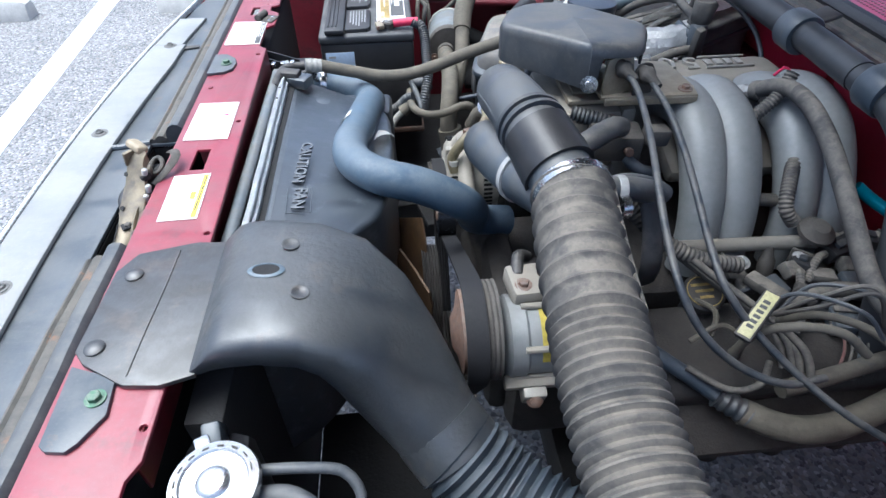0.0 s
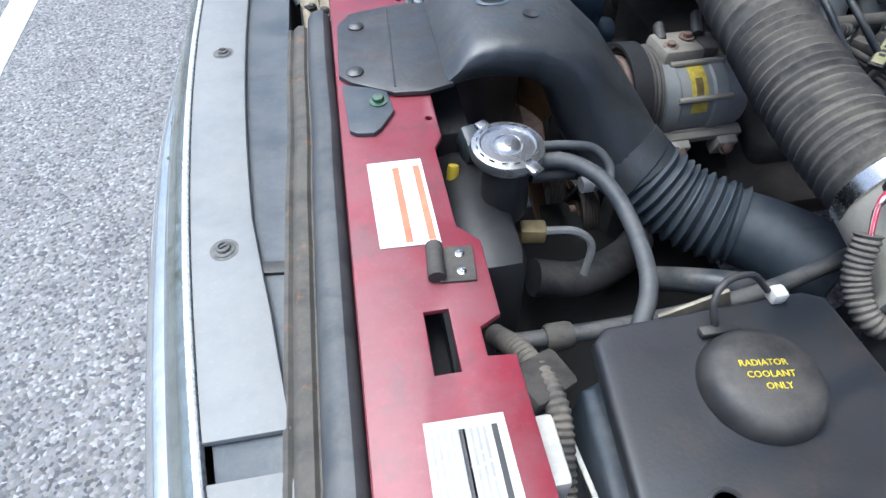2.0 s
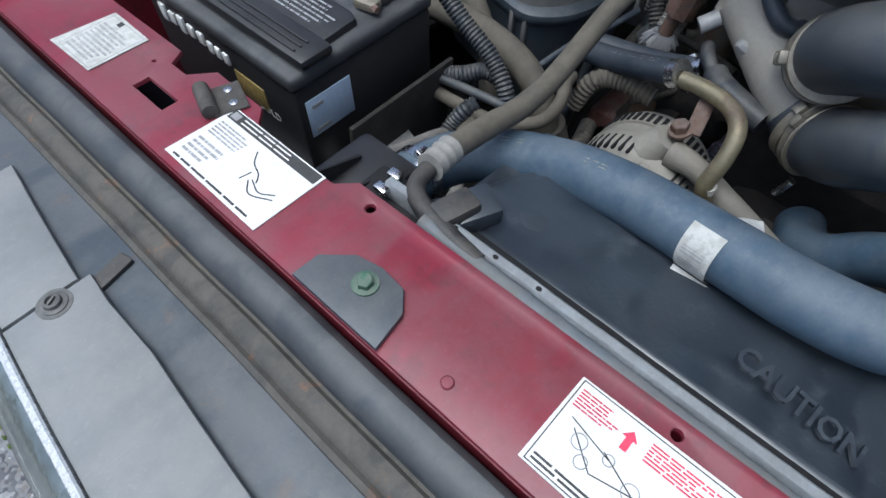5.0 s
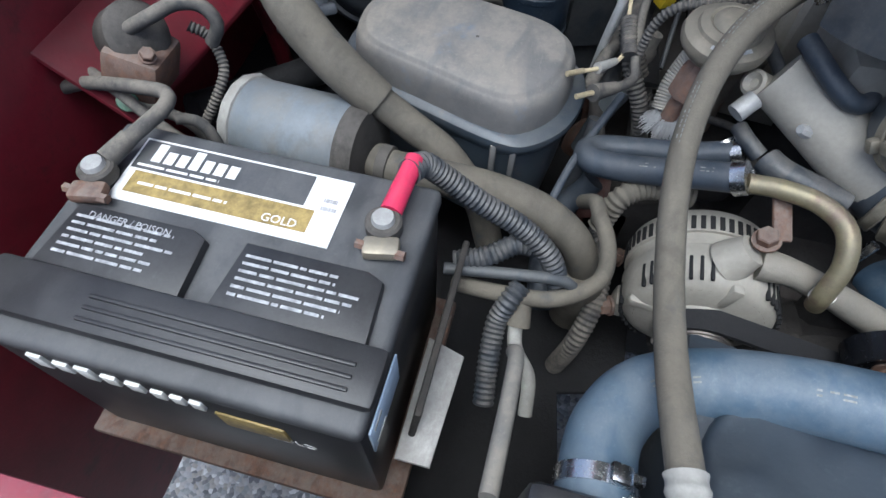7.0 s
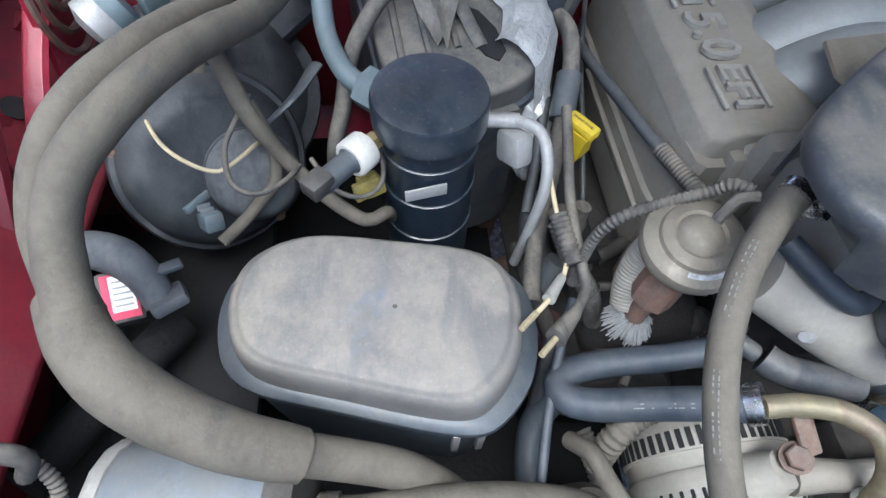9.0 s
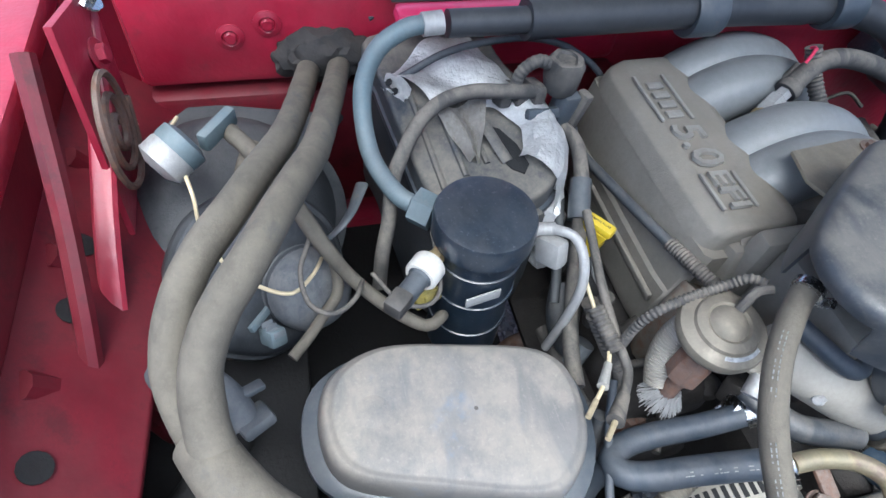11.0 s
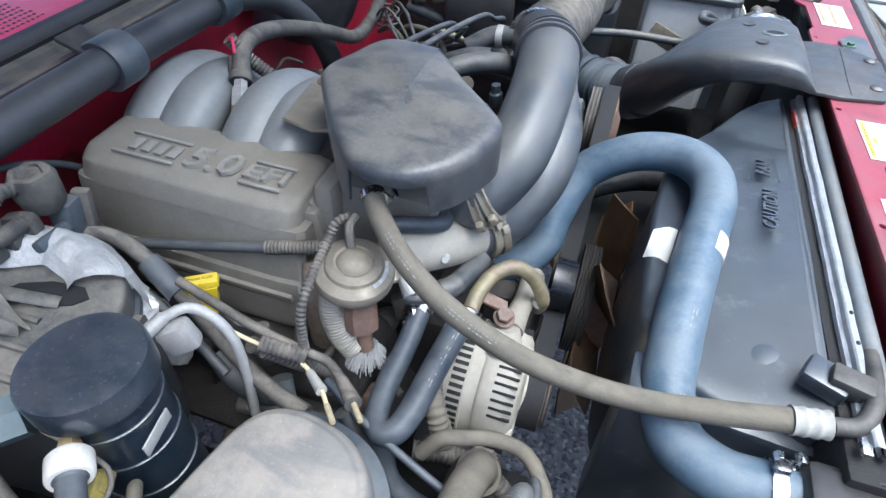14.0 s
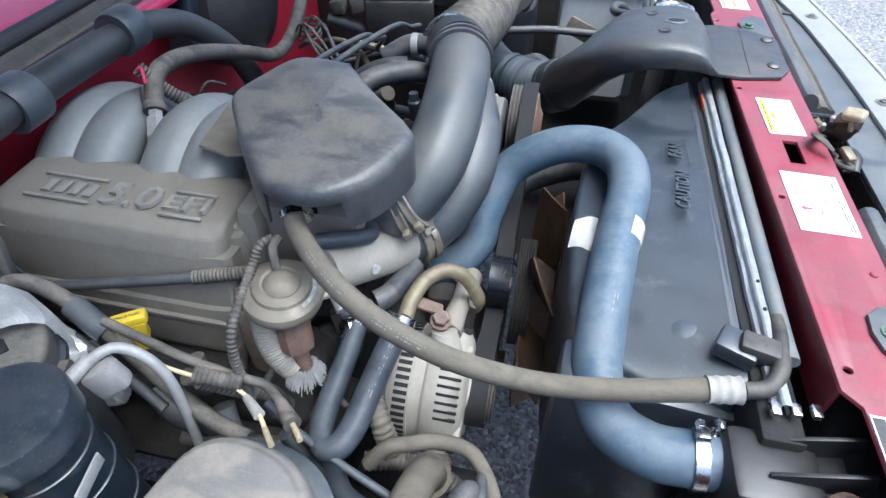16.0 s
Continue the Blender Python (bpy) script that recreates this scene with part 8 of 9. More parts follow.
hose("silencer_hose", [(0.346, 0.452, 0.870), (0.341, 0.43, 0.870), (0.341, 0.388, 0.871), (0.341, 0.335, 0.868), (0.336, 0.285, 0.858), (0.330, 0.249, 0.832), (0.328, 0.232, 0.79), (0.330, 0.226, 0.72)], 0.0172, M_TAN, "thick dusty tan rubber hose from the steel cylinder", seg=20)
tagged(part("hose_band", lathe([(0.0172, -0.006), (0.0192, -0.005), (0.0192, 0.005), (0.0172, 0.006)], (0.343, 0.440, 0.870), (-0.1, -1, 0.0), 24), M_IRON), "dirty iron band on the thick tan hose", "clamp")

hs = thing("heater_hoses", (0.60, 0.58, 0.95), "pair of thick tan foam-covered hoses in a loop", "hose")
part("outer_hose", sweep([(0.93, 0.438, 0.952), (0.87, 0.450, 0.966), (0.80, 0.466, 0.984), (0.719, 0.485, 1.008), (0.660, 0.502, 1.036), (0.605, 0.520, 1.058), (0.558, 0.540, 1.066), (0.525, 0.564, 1.054), (0.500, 0.578, 1.032), (0.474, 0.580, 1.008), (0.455, 0.576, 0.996)], [0.0135, 0.0138, 0.0140, 0.0140, 0.0138, 0.0136, 0.0136, 0.0138, 0.0142, 0.0148, 0.0155], 20, wobble=0.04), M_TAN, hs)
part("inner_hose", sweep([(0.93, 0.474, 0.950), (0.87, 0.486, 0.964), (0.80, 0.500, 0.984), (0.738, 0.514, 1.006), (0.675, 0.532, 1.034), (0.615, 0.554, 1.052), (0.575, 0.578, 1.050), (0.545, 0.594, 1.034), (0.515, 0.602, 1.008), (0.485, 0.594, 0.988), (0.462, 0.580, 0.980)], [0.0135, 0.0138, 0.0140, 0.0140, 0.0138, 0.0136, 0.0136, 0.0138, 0.0140, 0.0145, 0.0150], 20, wobble=0.04), M_TAN, hs)
part("sleeve", sweep([(0.470, 0.588, 0.988), (0.447, 0.574, 0.993), (0.436, 0.567, 0.991), (0.418, 0.552, 0.982), (0.401, 0.527, 0.962), (0.387, 0.492, 0.938), (0.380, 0.455, 0.912)], [0.0185, 0.0195, 0.0205, 0.0210, 0.0208, 0.0200, 0.0190], 22, wobble=0.03), M_TAN, hs, "wider foam sleeve")
part("tail", sweep([(0.381, 0.460, 0.916), (0.377, 0.424, 0.893), (0.370, 0.386, 0.870), (0.355, 0.35, 0.83), (0.34, 0.33, 0.78)], 0.0150, 18), M_TAN, hs)
bm = bmesh.new()
bmesh.ops.create_icosphere(bm, subdivisions=4, radius=1.0, matrix=Matrix.Translation((0.940, 0.455, 0.957)) @ Matrix.Diagonal((0.030, 0.062, 0.036, 1)))
for v_ in bm.verts:
    v_.co += (v_.co - V(0.940, 0.455, 0.957)) * 0.22 * noise.noise(v_.co * 90)
part("grommet", bm, M_ENGINE, hs, "lumpy black foam grommet")
hose("drain_hose", [(0.79, 0.545, 0.95), (0.755, 0.555, 0.945), (0.73, 0.56, 0.92), (0.72, 0.56, 0.88)], 0.013, M_TAN, "short tan hose stub beside the loop")

hose("wire_loom", [(0.79, 0.565, 0.975), (0.74, 0.540, 0.984), (0.678, 0.511, 0.983), (0.640, 0.492, 0.970), (0.624, 0.468, 0.930), (0.597, 0.436, 0.910), (0.574, 0.405, 0.905), (0.584, 0.386, 0.900), (0.60, 0.382, 0.87)], [0.0092, 0.0088, 0.0082, 0.0076, 0.0068, 0.0068, 0.0062, 0.0058, 0.0058], M_TAN, "dusty tan wiring loom in front of the blower", "loom", wobble=0.06)
hose("wire_loom", [(0.665, 0.496, 0.962), (0.642, 0.482, 0.935), (0.622, 0.482, 0.910), (0.606, 0.498, 0.898), (0.590, 0.513, 0.892), (0.572, 0.531, 0.888)], 0.0055, M_TAN, "short dusty tan loom branch ending in front of the blower", "loom")
hose("cream_wire", [(0.800, 0.612, 0.99), (0.771, 0.616, 0.992), (0.71, 0.600, 0.975), (0.691, 0.599, 0.940), (0.645, 0.575, 0.940), (0.619, 0.547, 0.940), (0.609, 0.522, 0.940), (0.623, 0.505, 0.940), (0.640, 0.496, 0.935), (0.66, 0.492, 0.92)], 0.0019, M_CREAM, "thin cream-coloured wire in a loop", "wire")
yp = thing("yellow_plug", (0.602, 0.397, 0.90), "dirty olive-yellow wiring plug beside the accumulator", "plug")
M_OLIVE = mat("dirty_yellow_plastic", (0.33, 0.27, 0.06), 0.5, var=0.25, size=0.006, dust=0.4, dust_color=(0.16, 0.14, 0.09), bump=0.05)
part("body", box((0.604, 0.398, 0.916), (0.024, 0.020, 0.014), 0.003, (0, 20, 25)), M_OLIVE, yp)
part("rim", box((0.596, 0.402, 0.920), (0.006, 0.024, 0.018), 0.002, (0, 20, 25)), M_OLIVE, yp)
part("tab", box((0.606, 0.397, 0.925), (0.012, 0.007, 0.006), 0.0015, (0, 20, 25)), M_OLIVE, yp)
hose("grey_wire", [(0.665, 0.494, 0.970), (0.640, 0.504, 0.966), (0.617, 0.513, 0.958), (0.589, 0.508, 0.948), (0.578, 0.488, 0.946), (0.594, 0.468, 0.940), (0.62, 0.458, 0.928)], 0.0024, M_RUBBER, "thin grey wire in a loop", "wire")
hose("grey_wire", [(0.625, 0.448, 0.93), (0.590, 0.428, 0.93), (0.582, 0.405, 0.928), (0.595, 0.388, 0.93), (0.625, 0.386, 0.945), (0.65, 0.385, 0.95)], 0.0022, M_RUBBER, "thin grey wire in a loop", "wire")
tagged(part("loom_tail", sweep([(0.668, 0.490, 0.93), (0.674, 0.472, 0.943), (0.690, 0.458, 0.947), (0.725, 0.442, 0.947)], [0.003, 0.0038, 0.0055, 0.0075], 10, flat=0.55), M_SHIELD), "dusty grey taped loom end", "loom")
M_CONNECTOR = mat("grey_connector_plastic", (0.065, 0.076, 0.088), 0.5, var=0.25, size=0.02, dust=0.6, dust_color=(0.17, 0.172, 0.172), bump=0.06)
sc = thing("side_connector", (0.545, 0.60, 0.90), "blue-grey wiring connector elbow behind the tan hoses", "connector")
part("elbow", sweep([(0.575, 0.645, 0.890), (0.562, 0.624, 0.904), (0.550, 0.602, 0.908), (0.534, 0.584, 0.904), (0.515, 0.572, 0.892)], [0.015, 0.0165, 0.0165, 0.0145, 0.013], 16), M_CONNECTOR, sc)
part("clip", box((0.516, 0.566, 0.896), (0.030, 0.030, 0.012), 0.004, (0, 30, 30)), M_CONNECTOR, sc)
part("latch", box((0.540, 0.566, 0.906), (0.012, 0.022, 0.006), 0.002, (10, 20, 30)), M_SHIELD, sc)
cn = thing("relay_box", (0.531, 0.612, 0.88), "dark plastic relay with a red and white label", "relay")
rm = basis((0, 0, 0), (-0.35, -0.30, 0.9), (0.9, 0.2, 0.3))
part("box", box((0.533, 0.614, 0.872), (0.045, 0.034, 0.034), 0.004, rm), M_BLACK, cn)
part("label", box(V(0.533, 0.614, 0.872) + rm.to_3x3() @ V(0, 0, 0.0175), (0.038, 0.026, 0.001), 0.0, rm), M_REDBOOT, cn, "red label")
part("label_field", box(V(0.533, 0.614, 0.872) + rm.to_3x3() @ V(0.002, -0.002, 0.0183), (0.030, 0.018, 0.001), 0.0, rm), M_PAPER, cn, "white field")
for k in range(5):
    part("print", box(V(0.533, 0.614, 0.872) + rm.to_3x3() @ V(-0.008 + 0.005 * k, -0.002, 0.0190), (0.0016, 0.014, 0.0006), 0.0, rm), M_GREYINK, cn, "plain grey bar")
va = thing("vacuum_motor", (0.74, 0.615, 0.965), "small zinc vacuum motor with a blue-grey cap", "actuator")
part("body", lathe([(0.012, 0), (0.024, 0.006), (0.024, 0.022), (0.021, 0.026)], (0.735, 0.630, 0.985), (0.5, -0.7, 0.3), 26), M_TUBE, va)
part("cap", lathe([(0.023, 0), (0.024, 0.004), (0.024, 0.014), (0.016, 0.018), (0, 0.018)], (0.7475, 0.612, 0.993), (0.5, -0.7, 0.3), 26), M_ACTUBE, va, "blue-grey cap")
part("bracket", box((0.785, 0.575, 0.985), (0.05, 0.012, 0.02), 0.003, (0, 0, -35)), M_ACTUBE, va)

# ---- battery ----
bt = thing("battery", (0.175, 0.50, 0.74), "black car battery with a white and gold label on its lid", "battery")
BX0, BX1, BY0, BY1, BZ = 0.078, 0.272, 0.366, 0.635, 0.945
part("case", box(((BX0 + BX1) / 2, (BY0 + BY1) / 2, 0.835), (BX1 - BX0 - 0.004, BY1 - BY0 - 0.004, 0.186), 0.006), M_BATT, bt, "black case")
part("lid", box(((BX0 + BX1) / 2, (BY0 + BY1) / 2, 0.936), (BX1 - BX0, BY1 - BY0, 0.018), 0.006, seg=3), M_BATTTOP, bt, "dusty black lid")
for y in (0.435, 0.565):
    cap = part("vent_cap", slab([(0.132, y - 0.055), (0.178, y - 0.052), (0.184, y - 0.04), (0.184, y + 0.05), (0.132, y + 0.055)], 0.944, 0.953, 0.003), M_BATT, bt, "raised vent cap")
    bars(cap, 0.176, 0.140, y + 0.045, y - 0.042, 6, M_FADEDPALE, ragged=0.3, fill=0.38, z=0.9536)
lb = part("lid_label", slab(rect(0.197, 0.258, 0.432, 0.606), 0.9445, 0.9458, 0), M_PAPER, bt, "white lid label")
patch(lb, rect(0.205, 0.2255, 0.452, 0.598), M_GOLDINK, "gold_field", z=0.9462)
patch(lb, rect(0.2275, 0.256, 0.462, 0.604), M_BATTTOP, "dark_field", z=0.9462)
for k in range(7):
    y = 0.592 - 0.0105 * k
    patch(lb, rect(0.236, 0.254 if k in (0, 3) else 0.248, y - 0.0078, y), M_PAPER, "plain_bar", z=0.9466)
bars(lb, 0.2335, 0.229, 0.60, 0.50, 1, M_PAPER, z=0.9466)
bars(lb, 0.217, 0.212, 0.59, 0.50, 1, M_PAPER, z=0.9466)
bars(lb, 0.240, 0.225, 0.449, 0.436, 2, M_GREYINK, z=0.9462)
m = Matrix.Translation((0.210, 0.474, 0.9466)) @ pose(0, 0, 0, 0, 0, -90)
lettering("lettering", "GOLD", 0.010, m, M_PAPER, bt, 0.0002)
m = Matrix.Translation((0.1755, 0.57, 0.9536)) @ pose(0, 0, 0, 0, 0, -90)
lettering("lettering", "DANGER / POISON", 0.0075, m, M_FADEDPALE, bt, 0.0002)
hd = part("hold_down", box((0.112, 0.50, 0.953), (0.040, 0.275, 0.012), 0.005), M_BATT, bt, "ribbed black carrying strap")
for k in range(3):
    part("strap_rib", box((0.100 + 0.008 * k, 0.47, 0.9595), (0.003, 0.18, 0.003), 0.001), M_BATT, hd)
for k in range(5):
    part("side_letter", box((BX0 + 0.0015, 0.600 - 0.018 * k, 0.912), (0.004, 0.011, 0.020 if k in (0, 2) else 0.014), 0.0005), M_PAPER, bt, "plain white bar")
for k in range(3):
    part("side_letter", box((BX0 + 0.0015, 0.512 - 0.014 * k, 0.9085), (0.004, 0.009, 0.013), 0.0005), M_PAPER, bt, "plain white bar")
part("gold_patch", box((BX0 + 0.0015, 0.45, 0.885), (0.002, 0.05, 0.03), 0.0005), M_GOLDINK, bt, "faded gold print")
m = Matrix.Translation((BX0 + 0.0008, 0.425, 0.872)) @ pose(0, 0, 0, 90, 0, -90)
lettering("lettering", "GOLD", 0.014, m, M_GREYINK, bt, 0.0003)
st = part("side_sticker", box((0.118, BY0 + 0.0015, 0.888), (0.058, 0.002, 0.046), 0.0005), mat("pale_blue_sticker", (0.5, 0.62, 0.78), 0.5, var=0.05, bump=0.0), bt, "pale blue-white date sticker")
part("sticker_print", box((0.102, BY0 + 0.0003, 0.902), (0.014, 0.001, 0.004), 0), M_GREYINK, st)
part("sticker_print", box((0.104, BY0 + 0.0003, 0.872), (0.018, 0.001, 0.004), 0), M_GREYINK, st)
tray = thing("battery_tray", (0.175, 0.50, 0.73), "rusty steel battery tray", "tray")
part("tray", box((0.175, 0.50, 0.733), (0.22, 0.30, 0.012), 0.003), M_RUST, tray)
part("rust_edge", box((0.20, 0.352, 0.80), (0.16, 0.006, 0.14), 0.002, (6, 0, 0)), M_ENGINE, tray)
part("grey_plate", slab([(0.10, 0.33), (0.20, 0.325), (0.21, 0.36), (0.10, 0.36)], 0.80, 0.804, 0.001), M_TUBE, tray, "pale grey plate")

for x, y, c, nm, lab_ in ((0.222, 0.397, M_REDBOOT, "positive_terminal", "red-booted positive battery terminal with a brass bolt"), (0.212, 0.618, M_RUBBER, "negative_terminal", "corroded negative battery terminal with a grey cable")):
    tm = thing(nm, (x, y, 0.945), lab_, "terminal")
    part("post", lathe([(0.009, 0), (0.0085, 0.018), (0.0075, 0.020), (0, 0.020)], (x, y, 0.944), seg=18), M_TUBE, tm)
    part("clamp", lathe([(0.0125, 0), (0.0135, 0.002), (0.0135, 0.011), (0.0115, 0.013)], (x, y, 0.947), seg=20), M_IRON, tm)
    part("lug", box((x - 0.019, y - 0.004, 0.953), (0.016, 0.026, 0.010), 0.003, (0, 0, 12)), M_ZINC if c == M_REDBOOT else M_RUST, tm)
    part("bolt", sweep([(x - 0.022, y - 0.022, 0.954), (x - 0.020, y + 0.014, 0.954)], 0.0038, 6), M_RUST, tm)
    d = V(0.05, -0.004, 0.004) if c == M_REDBOOT else V(0.022, -0.008, 0.004)
    part("boot", sweep([(x + 0.010, y - 0.002, 0.956), tuple(V(x + 0.010, y - 0.002, 0.956) + d)], [0.0085, 0.0075], 12), c, tm)
hose("battery_cable", [(0.27, 0.392, 0.958), (0.287, 0.386, 0.950), (0.293, 0.369, 0.932), (0.293, 0.339, 0.910), (0.293, 0.298, 0.885), (0.285, 0.269, 0.86), (0.278, 0.254, 0.82)], 0.0088, M_RUBBERDK, "black corrugated battery cable", "cable", rib=(0.0048, 0.0016, 1))
hose("battery_cable", [(0.227, 0.614, 0.958), (0.255, 0.602, 0.962), (0.280, 0.596, 0.963), (0.293, 0.604, 0.962), (0.300, 0.631, 0.955), (0.306, 0.693, 0.94), (0.311, 0.735, 0.92)], 0.0062, M_RUBBER, "grey battery ground cable", "cable")
for pts in ([(0.33, 0.728, 0.94), (0.308, 0.671, 0.935), (0.296, 0.635, 0.92), (0.291, 0.603, 0.90), (0.295, 0.581, 0.86)], [(0.303, 0.618, 0.92), (0.310, 0.604, 0.915), (0.306, 0.588, 0.90), (0.300, 0.586, 0.85)], [(0.325, 0.725, 0.925), (0.316, 0.66, 0.915), (0.318, 0.62, 0.90), (0.32, 0.60, 0.86)]):
    hose("fender_cable", pts, 0.0052, M_RUBBER, "grey rubber cable beside the battery", "cable")
rl = thing("starter_relay", (0.35, 0.66, 0.90), "dusty black starter relay with brass studs", "relay")
part("body", lathe([(0.022, 0), (0.028, 0.008), (0.028, 0.035), (0.024, 0.04), (0.012, 0.043)], (0.36, 0.69, 0.945), (-0.2, -0.7, 0.5), 24), M_IRON, rl)
part("base", box((0.345, 0.668, 0.935), (0.06, 0.05, 0.045), 0.008, (20, 10, 10)), M_RUST, rl)
for x, y, z in ((0.333, 0.645, 0.958), (0.375, 0.672, 0.985)):
    bolt((x, y, z), (-0.3, -0.5, 0.8), 0.0062, M_RUST, rl, "rusty brass stud", 0.008, 1.2)
part("lead", sweep([(0.345, 0.665, 0.972), (0.352, 0.641, 0.985), (0.373, 0.630, 0.985), (0.383, 0.613, 0.98), (0.382, 0.602, 0.965), (0.378, 0.612, 0.945)], 0.0062, 10), M_RUBBER, rl, "grey rubber lead")
part("lead", sweep([(0.389, 0.639, 0.95), (0.391, 0.624, 0.94), (0.377, 0.608, 0.92), (0.357, 0.612, 0.90), (0.335, 0.628, 0.87)], 0.0042, 10, rib=(0.004, 0.0012, 1)), M_RUBBER, rl, "ribbed grey lead")
tagged(part("green_cap", lathe([(0.008, 0), (0.009, 0.004), (0.009, 0.014), (0, 0.016)], (0.31, 0.67, 0.92), (-0.4, -0.6, 0.6), 12), M_GREEN), "green plastic cap beside the relay", "cap")
hose("battery_loom", [(0.268, 0.352, 0.85), (0.275, 0.326, 0.858), (0.288, 0.302, 0.868), (0.292, 0.285, 0.865)], 0.0085, M_RUBBERDK, "black corrugated cable joining the battery cable", "cable", rib=(0.005, 0.0016, 1))
hose("white_tube", [(0.245, 0.288, 0.82), (0.222, 0.282, 0.80), (0.205, 0.264, 0.78), (0.176, 0.259, 0.76)], 0.0068, M_DULLWHITE, "pale plastic tube below the battery", "tube")
tagged(part("tube_boot", sweep([(0.256, 0.286, 0.83), (0.238, 0.286, 0.815)], [0.009, 0.013], 14), M_TAN), "dusty rubber boot on the pale tube", "boot")
hose("loom_drop", [(0.262, 0.290, 0.845), (0.248, 0.297, 0.838), (0.233, 0.304, 0.82), (0.202, 0.303, 0.80), (0.169, 0.299, 0.78)], 0.0085, M_RUBBERDK, "black corrugated loom below the battery", "loom", rib=(0.005, 0.0016, 1))
hose("loom_arch", [(0.257, 0.351, 0.83), (0.255, 0.304, 0.835), (0.262, 0.257, 0.835), (0.288, 0.222, 0.84), (0.323, 0.219, 0.845), (0.353, 0.231, 0.85), (0.372, 0.236, 0.845), (0.39, 0.245, 0.82)], 0.0078, M_TAN, "dusty grey-tan loom arched beside the alternator", "loom")
hose("side_line", [(0.258, 0.360, 0.85), (0.265, 0.315, 0.851), (0.273, 0.26, 0.85), (0.275, 0.245, 0.84)], 0.0055, M_SEAL, "dark line beside the battery", "line")
hose("cross_pipe", [(0.075, 0.284, 0.893), (0.11, 0.283, 0.882), (0.15, 0.282, 0.868), (0.191, 0.282, 0.852), (0.205, 0.284, 0.83)], 0.0068, M_CANISTER, "dusty pale line in front of the battery", "line")
hose("lower_hose", [(0.44, 0.235, 0.80), (0.42, 0.26, 0.76), (0.37, 0.27, 0.74), (0.31, 0.262, 0.72)], 0.014, M_BLUEDARK, "dark blue-black lower hose", "hose")
tagged(part("intake_snout", sweep([(0.33, 0.235, 0.80), (0.34, 0.225, 0.745), (0.35, 0.22, 0.66)], [0.024, 0.026, 0.026], 20), M_TAN), "thick dusty tan hose end below the alternator", "hose")
hose("lower_loom", [(0.41, 0.215, 0.755), (0.37, 0.205, 0.752), (0.325, 0.205, 0.738), (0.29, 0.215, 0.70), (0.285, 0.225, 0.63)], 0.010, M_RUBBER, "ribbed grey loom below the alternator", "loom", rib=(0.006, 0.0016, 1))
hose("vertical_loom", [(0.47, 0.25, 0.86), (0.445, 0.255, 0.80), (0.42, 0.26, 0.70)], 0.008, M_RUBBERDK, "black loom below the canister", "loom")
hose("short_hose", [(0.56, 0.22, 0.83), (0.55, 0.235, 0.80), (0.54, 0.25, 0.74)], 0.012, M_GREYCYL, "grey-blue short hose beside the valve cover", "hose")
hose("dark_pipe", [(0.60, 0.25, 0.80), (0.52, 0.24, 0.80), (0.46, 0.225, 0.79)], 0.009, M_IRON, "dirty dark pipe low beside the engine", "pipe")
hose("wheelhouse_tube", [(0.55, 0.60, 0.78), (0.46, 0.66, 0.80), (0.40, 0.69, 0.82)], 0.02, M_VOID, "black tube low beside the fender", "tube")
# flat near-black sheet across the space low beside the fender
tagged(part("wheelhouse_sheet", slab([(0.40, 0.53), (0.72, 0.52), (0.72, 0.74), (0.40, 0.74)], 0.735, 0.745, 0.004), M_VOID), "near-black sheet low beside the fender", "sheet", kind="structure")

# ---- small hoses and fittings low beside the plenum ----
hose("boot_hose", [(0.623, 0.230, 0.86), (0.597, 0.240, 0.84), (0.575, 0.237, 0.82), (0.555, 0.224, 0.81)], 0.015, M_RUBBERDK, "black rubber boot hose low beside the engine", seg=16)
hose("short_pipe", [(0.558, 0.184, 0.83), (0.571, 0.156, 0.83), (0.580, 0.131, 0.83)], 0.008, M_IRON, "short dirty steel pipe below the plenum", "pipe", seg=12)
hose("coolant_hose", [(0.422, 0.097, 0.895), (0.411, 0.086, 0.895), (0.402, 0.062, 0.893), (0.394, 0.028, 0.89)], 0.013, M_RUBBERDK, "black coolant hose under the air pipe", seg=16)
hose("bend_hose", [(0.474, 0.105, 0.985), (0.452, 0.094, 0.982), (0.437, 0.079, 0.974), (0.431, 0.063, 0.966), (0.436, 0.050, 0.964), (0.450, 0.046, 0.966)], 0.0085, M_BLUEDARK, "dark U-bend hose on the air pipe", seg=16)
hose("small_elbow", [(0.452, 0.123, 0.90), (0.435, 0.115, 0.90), (0.426, 0.103, 0.895)], 0.008, M_RUBBERDK, "small black rubber elbow", seg=12)
hose("engine_wire", [(0.518, 0.195, 0.85), (0.517, 0.159, 0.85), (0.511, 0.120, 0.85), (0.503, 0.094, 0.85)], 0.0045, M_RUBBER, "dusty engine wire below the plenum", "wire")
hose("engine_wire", [(0.437, 0.179, 0.80), (0.473, 0.155, 0.80), (0.512, 0.144, 0.80)], 0.0045, M_RUBBER, "dusty engine wire below the plenum", "wire")
hose("ribbed_conduit", [(0.550, 0.240, 0.915), (0.525, 0.225, 0.885), (0.510, 0.205, 0.850), (0.505, 0.190, 0.80)], 0.0085, M_RUBBER, "ribbed grey conduit dropping beside the engine", "conduit", rib=(0.005, 0.0014, 1))
hose("ribbed_conduit", [(0.570, 0.235, 0.905), (0.555, 0.215, 0.870), (0.550, 0.195, 0.83)], 0.0075, M_RUBBER, "ribbed grey conduit dropping beside the engine", "conduit", rib=(0.005, 0.0014, 1))
clamp((0.445, 0.127, 0.88), (0.6, 0.5, 0.2), 0.012, "small steel clamp below the hose", 0.007, 0.5)
